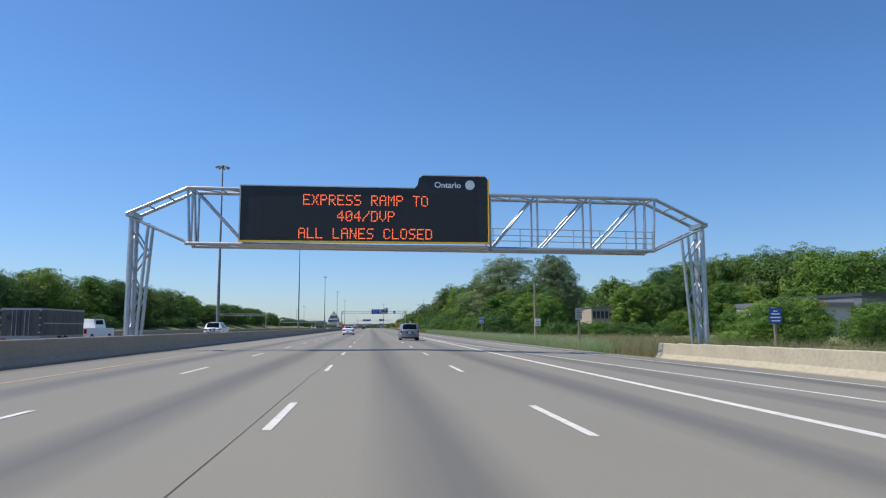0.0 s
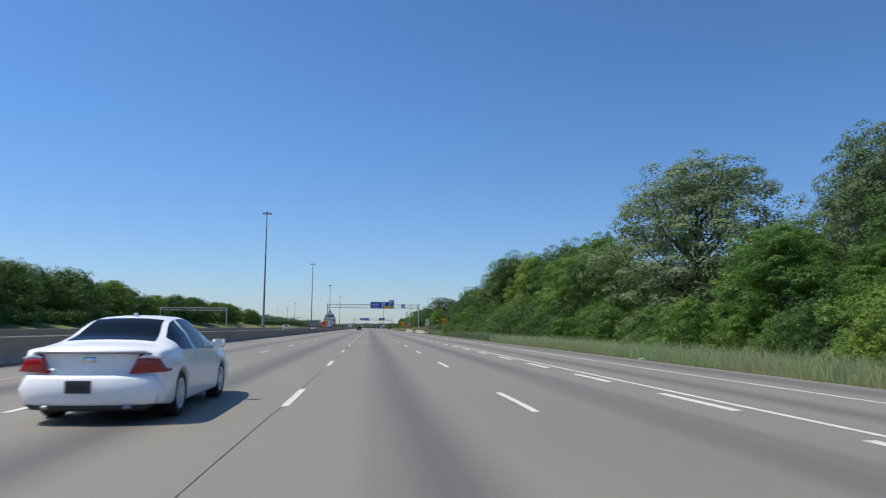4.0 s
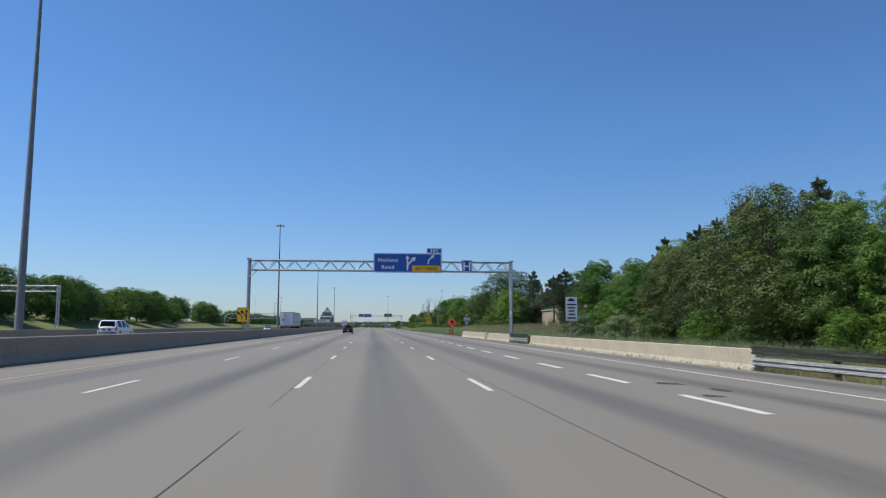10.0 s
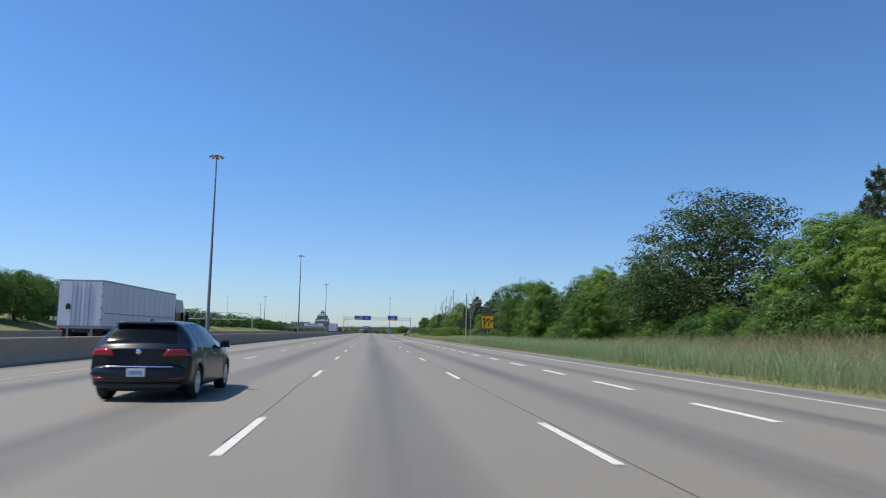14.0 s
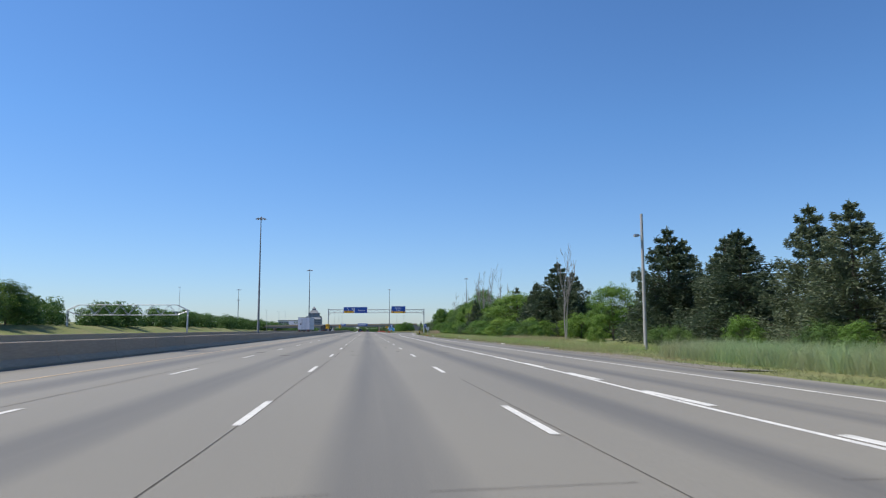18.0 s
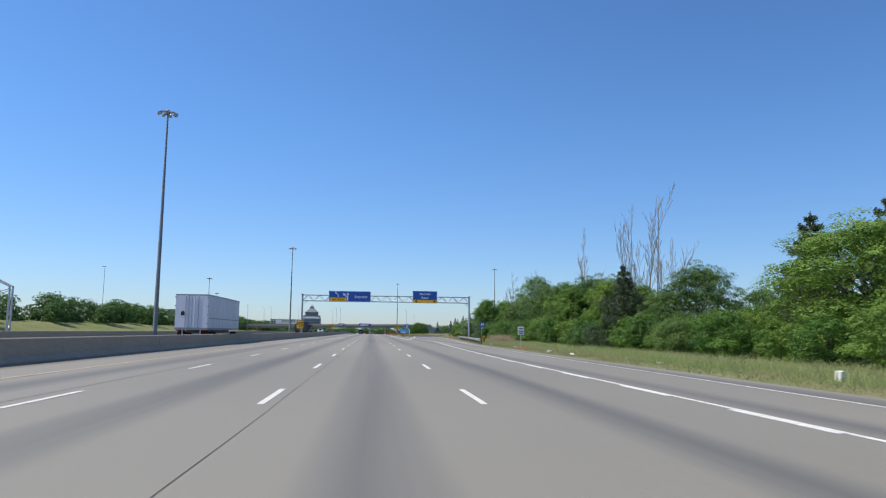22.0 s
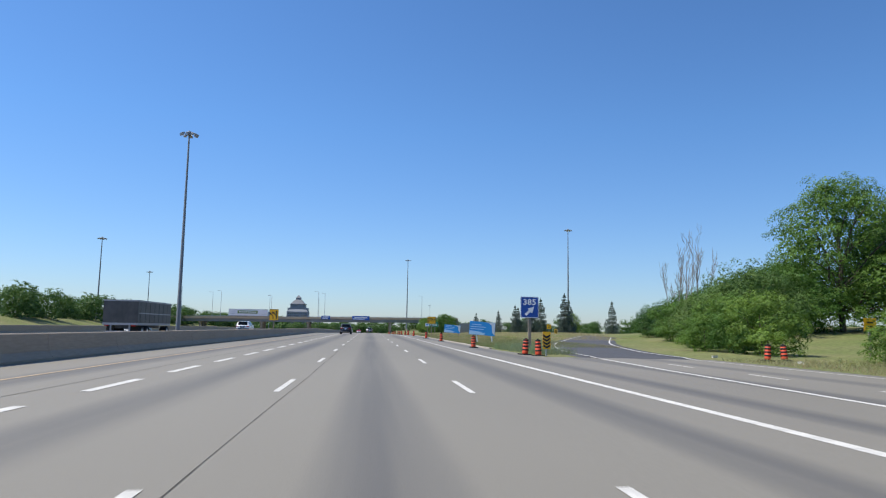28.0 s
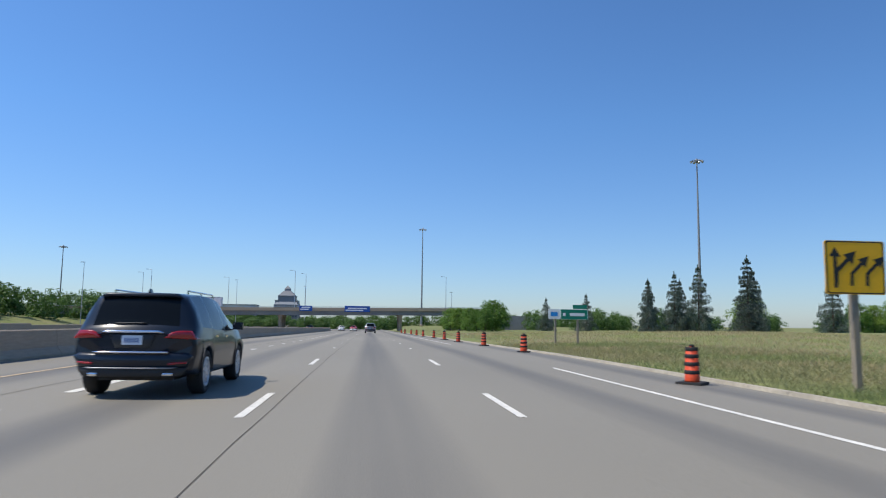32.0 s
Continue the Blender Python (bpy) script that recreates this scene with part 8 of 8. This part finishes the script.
def deck_z(x):
    return lerp(x, (-110, -60, 0, 30), (2.2, 2.75, 3.4, 3.7))


def beam(name, y0, y1, z0, z1, mat, x0=-130, x1=42):
    bm = bmesh.new()
    xs = list(range(x0, x1, 12)) + [x1]
    for a, c in zip(xs, xs[1:]):
        vs = [bm.verts.new((x, y, deck_z(x) + z)) for x in (a, c) for y in (y0, y1) for z in (z0, z1)]
        for f in ((0, 1, 3, 2), (4, 6, 7, 5), (0, 4, 5, 1), (2, 3, 7, 6), (1, 5, 7, 3), (0, 2, 6, 4)):
            bm.faces.new([vs[i] for i in f])
    return part(name, bm, mat, br)


beam("girder", 0.5, 13.5, 0.0, 1.3, DECK)
beam("deck_slab", 0.0, 14.0, 1.3, 1.65, CONCRETE)
beam("parapet", 0.0, 0.3, 1.65, 2.3, CONCRETE)
beam("parapet", 13.7, 14.0, 1.65, 2.3, CONCRETE)
beam("handrail", 0.1, 0.2, 2.5, 2.6, GALVANISED)
for x in (-75, -48, -27, 10.6):
    bm = bmesh.new()
    for y in (2, 7, 12):
        rod(bm, (x, y, -3), (x, y, deck_z(x) + 0.1), 0.55, seg=14)
    box(bm, x - 0.7, x + 0.7, 1.0, 13.0, deck_z(x) - 0.6, deck_z(x) + 0.05)
    part("pier", bm, CONCRETE, br)
bm = bmesh.new()
vs = [bm.verts.new(p) for p in ((24, 0, -3), (24, 14, -3), (32, 0, 3.6), (32, 14, 3.6), (60, 0, 3.9), (60, 14, 3.9), (60, 0, -3), (60, 14, -3))]
for f in ((0, 1, 3, 2), (2, 3, 5, 4), (4, 5, 7, 6), (0, 2, 4, 6), (1, 7, 5, 3)):
    bm.faces.new([vs[i] for i in f])
part("abutment", bm, DECK, br)
for x0, x1, z0, z1 in ((-21.0, -17.0, 4.4, 6.05), (-7.0, 0.9, 4.3, 6.2)):
    f = part("sign_panel", slab(bmesh.new(), rounded(x0, x1, z0, z1, 0.1), 0.06), BLUE_SIGN, br, "blue sign fixed to the bridge", Matrix.Translation((0, -0.15, 0)))
    bars(f, x0 + 0.3, x1 - 0.3, [(z0 + 0.35, 0.0, 0.75), (z0 + 0.95, 0.1, 0.9)], 0.35, WHITE_SIGN)
for x, y, h in ((-72.7, 14.2, 12), (-66, -0.2, 12), (-45.5, 14.2, 10.6), (-22.6, -0.2, 12), (-20.5, 14.2, 12), (25, -0.2, 10.5)):
    t = thing("street_lamp", "thin grey lamp post on the overpass", "street lamp", Matrix.Translation((x, 1030 + (13.85 if y > 0 else 0.15), deck_z(x) + 2.3)))
    part("pole", rod(bmesh.new(), (0, 0, 0), (0, 0, h - 0.6), 0.11, 0.06, 8), GALVANISED, t)
    part("arm", rod(bmesh.new(), (0, 0, h - 0.6), (-1.2, 0, h - 0.45), 0.04, seg=6), GALVANISED, t)
    part("lamp_head", box(bmesh.new(), -1.7, -1.1, -0.12, 0.12, h - 0.52, h - 0.4), LAMP_GREY, t)
for x, y, h in ((-57, 1120, 21), (-33, 1180, 22), (-90, 800, 19), (-78, 1010, 17), (34, 1090, 15)):
    t = thing("street_lamp", "thin grey lamp post far off", "street lamp", Matrix.Translation((x, y, land(x, y))))
    part("pole", rod(bmesh.new(), (0, 0, -0.5), (0, 0, h), 0.13, 0.07, 8), GALVANISED, t)
    part("lamp_head", box(bmesh.new(), -0.9, 0.3, -0.15, 0.15, h, h + 0.15), LAMP_GREY, t)

# litter on the verge
LITTER = material("pale litter", (0.7, 0.68, 0.62), 0.8, grain=0.1)
lit = random.Random(8)
for x, y in ((14.6, 563), (14.4, 548), (16.0, 590), (14.8, 602), (15.5, 611), (14.2, 133), (15.6, 640), (16.2, 628), (13.9, 520), (14.3, 505), (21.0, 748), (22.5, 742), (19.6, 724)):
    bm = box(bmesh.new(), -0.14, 0.14, -0.1, 0.1, 0, 0.12)
    for v in bm.verts:
        v.co += Vector((lit.uniform(-0.05, 0.05), lit.uniform(-0.05, 0.05), lit.uniform(-0.02, 0.05)))
    single("litter", bm, LITTER, "crumpled pale litter in the grass", "litter", pose(x, y, land(x, y) - 0.01, 0, 0, lit.uniform(0, 180)), "litter along the verge")


bm = box(bmesh.new(), -0.15, 0.15, -0.12, 0.12, 0, 0.36)
for v in bm.verts:
    v.co += Vector((lit.uniform(-0.02, 0.02), lit.uniform(-0.02, 0.02), lit.uniform(-0.02, 0.02)))
single("carton", bm, LITTER, "dented white carton standing in the grass", "box", pose(17.2, 577.5, land(17.2, 577.5) + 0.03, 4, 0, 24))

# ---- tall grass ----
def blades(name, seed, n, x0, x1, y0, y1, h0, h1, w, mat, label, edge=True, lean=0.38):
    """Single bent blades over a strip beside the pavement, x as distance from its edge."""
    r = np.random.default_rng(seed)
    y = r.uniform(y0, y1, n)
    side = x0 + (x1 - x0) * r.uniform(0, 1, n)
    clump = 0.6 + 0.4 * np.sin(y * 0.9 + side * 1.7) * np.sin(y * 0.37 - side) + r.uniform(-0.2, 0.2, n)
    h = (h0 + (h1 - h0) * r.uniform(0, 1, n)) * (0.75 + 0.35 * clump)
    x = np.array([road_edge(v) for v in y]) + side
    z = np.array([land(a, b) for a, b in zip(x, y)])
    a = r.uniform(0, math.pi, n)
    dx, dy = np.cos(a) * w, np.sin(a) * w
    lx, ly = r.normal(0, lean, n) * h, r.normal(0, lean, n) * h
    base = np.c_[x, y, z - 0.05]
    side_v = np.c_[dx, dy, np.zeros(n)]
    mid = base + np.c_[lx * 0.35, ly * 0.35, h * 0.6]
    tip = base + np.c_[lx, ly, h]
    v = np.stack([base - side_v, base + side_v, mid + side_v * 0.8, tip, mid - side_v * 0.8], 1).reshape(-1, 3)
    k = np.arange(n)[:, None] * 5
    f = np.concatenate([k + [0, 1, 2], k + [0, 2, 4], k + [4, 2, 3]])
    return single(name, raw(name, v.tolist(), f.tolist(), mat), mat, label, "grass", kind="stuff")


blades("reeds", 31, 46000, 1.6, 5.5, 46, 206, 0.6, 1.35, 0.01, REED, "tall green reeds along the verge")
blades("reeds", 54, 26000, 1.3, 5.6, 182, 222, 0.8, 1.3, 0.012, REED, "dense green reeds below the bushes", lean=0.25)
blades("reeds", 44, 9000, 1.4, 5.5, 236, 264, 0.4, 1.0, 0.01, REED, "thin green reeds round a sign post")
blades("reeds", 45, 26000, 1.5, 8.5, 272, 346, 0.7, 1.45, 0.01, REED, "tall green reeds behind the barrier")
blades("reeds", 32, 34000, 1.8, 6.0, 346, 450, 0.6, 1.4, 0.01, REED, "tall green reeds along the verge")
blades("reeds", 41, 22000, 3.6, 7.5, 450, 490, 0.7, 1.25, 0.01, REED, "bank of tall green reeds beyond mown grass")
blades("dry_grass", 43, 3500, 8.5, 13.0, 534, 562, 0.4, 0.9, 0.01, BLADE, "tall dry brush below the dead tree")
blades("dry_grass", 33, 14000, 4.5, 9.0, 346, 475, 0.8, 1.5, 0.01, BLADE, "tall dry grass behind the reeds")
blades("dry_grass", 34, 18000, 3.6, 10.0, -10, 60, 0.7, 1.5, 0.011, BLADE, "tall dry grass behind the barrier")
blades("dry_grass", 35, 16000, 1.6, 9.0, 268, 346, 0.6, 1.3, 0.011, BLADE, "tall dry grass behind the barrier")
blades("dry_grass", 51, 16000, 6.0, 19.0, 318, 392, 0.7, 1.5, 0.012, DRY_BLADE, "tall brown seed grass before the warehouse")
blades("dry_grass", 52, 12000, 5.0, 20.0, 58, 114, 0.5, 1.2, 0.012, DRY_BLADE, "brown brush behind the reeds")
blades("dry_grass", 53, 3000, 4.2, 6.6, 652, 670, 0.6, 1.5, 0.012, DRY_BLADE, "brown dry brush behind the guard rail")
blades("verge_grass", 36, 60000, 0.3, 8.0, 475, 700, 0.08, 0.26, 0.009, BLADE, "short rough verge grass", lean=0.6)
blades("meadow_grass", 55, 46000, 2.6, 11.0, 500, 690, 0.2, 0.62, 0.009, MEADOW, "long green meadow grass before the bushes", lean=0.5)
blades("verge_grass", 37, 20000, 0.2, 1.8, 46, 475, 0.1, 0.3, 0.009, BLADE, "short rough verge grass", lean=0.6)
blades("field_grass", 38, 80000, 0.3, 12.0, 762, 860, 0.12, 0.36, 0.008, BLADE, "long dry grass in the field", lean=1.0)
blades("field_grass", 42, 70000, 2.0, 50.0, 790, 930, 0.14, 0.4, 0.014, BLADE, "long dry grass in the field", lean=1.0)
blades("field_grass", 39, 24000, 0.5, 14.0, 690, 745, 0.1, 0.4, 0.011, BLADE, "rough grass beside the ramp", lean=0.6)
blades("gore_weeds", 40, 3000, 0.6, 3.2, 749, 760, 0.2, 0.7, 0.01, REED, "weeds round the exit sign")
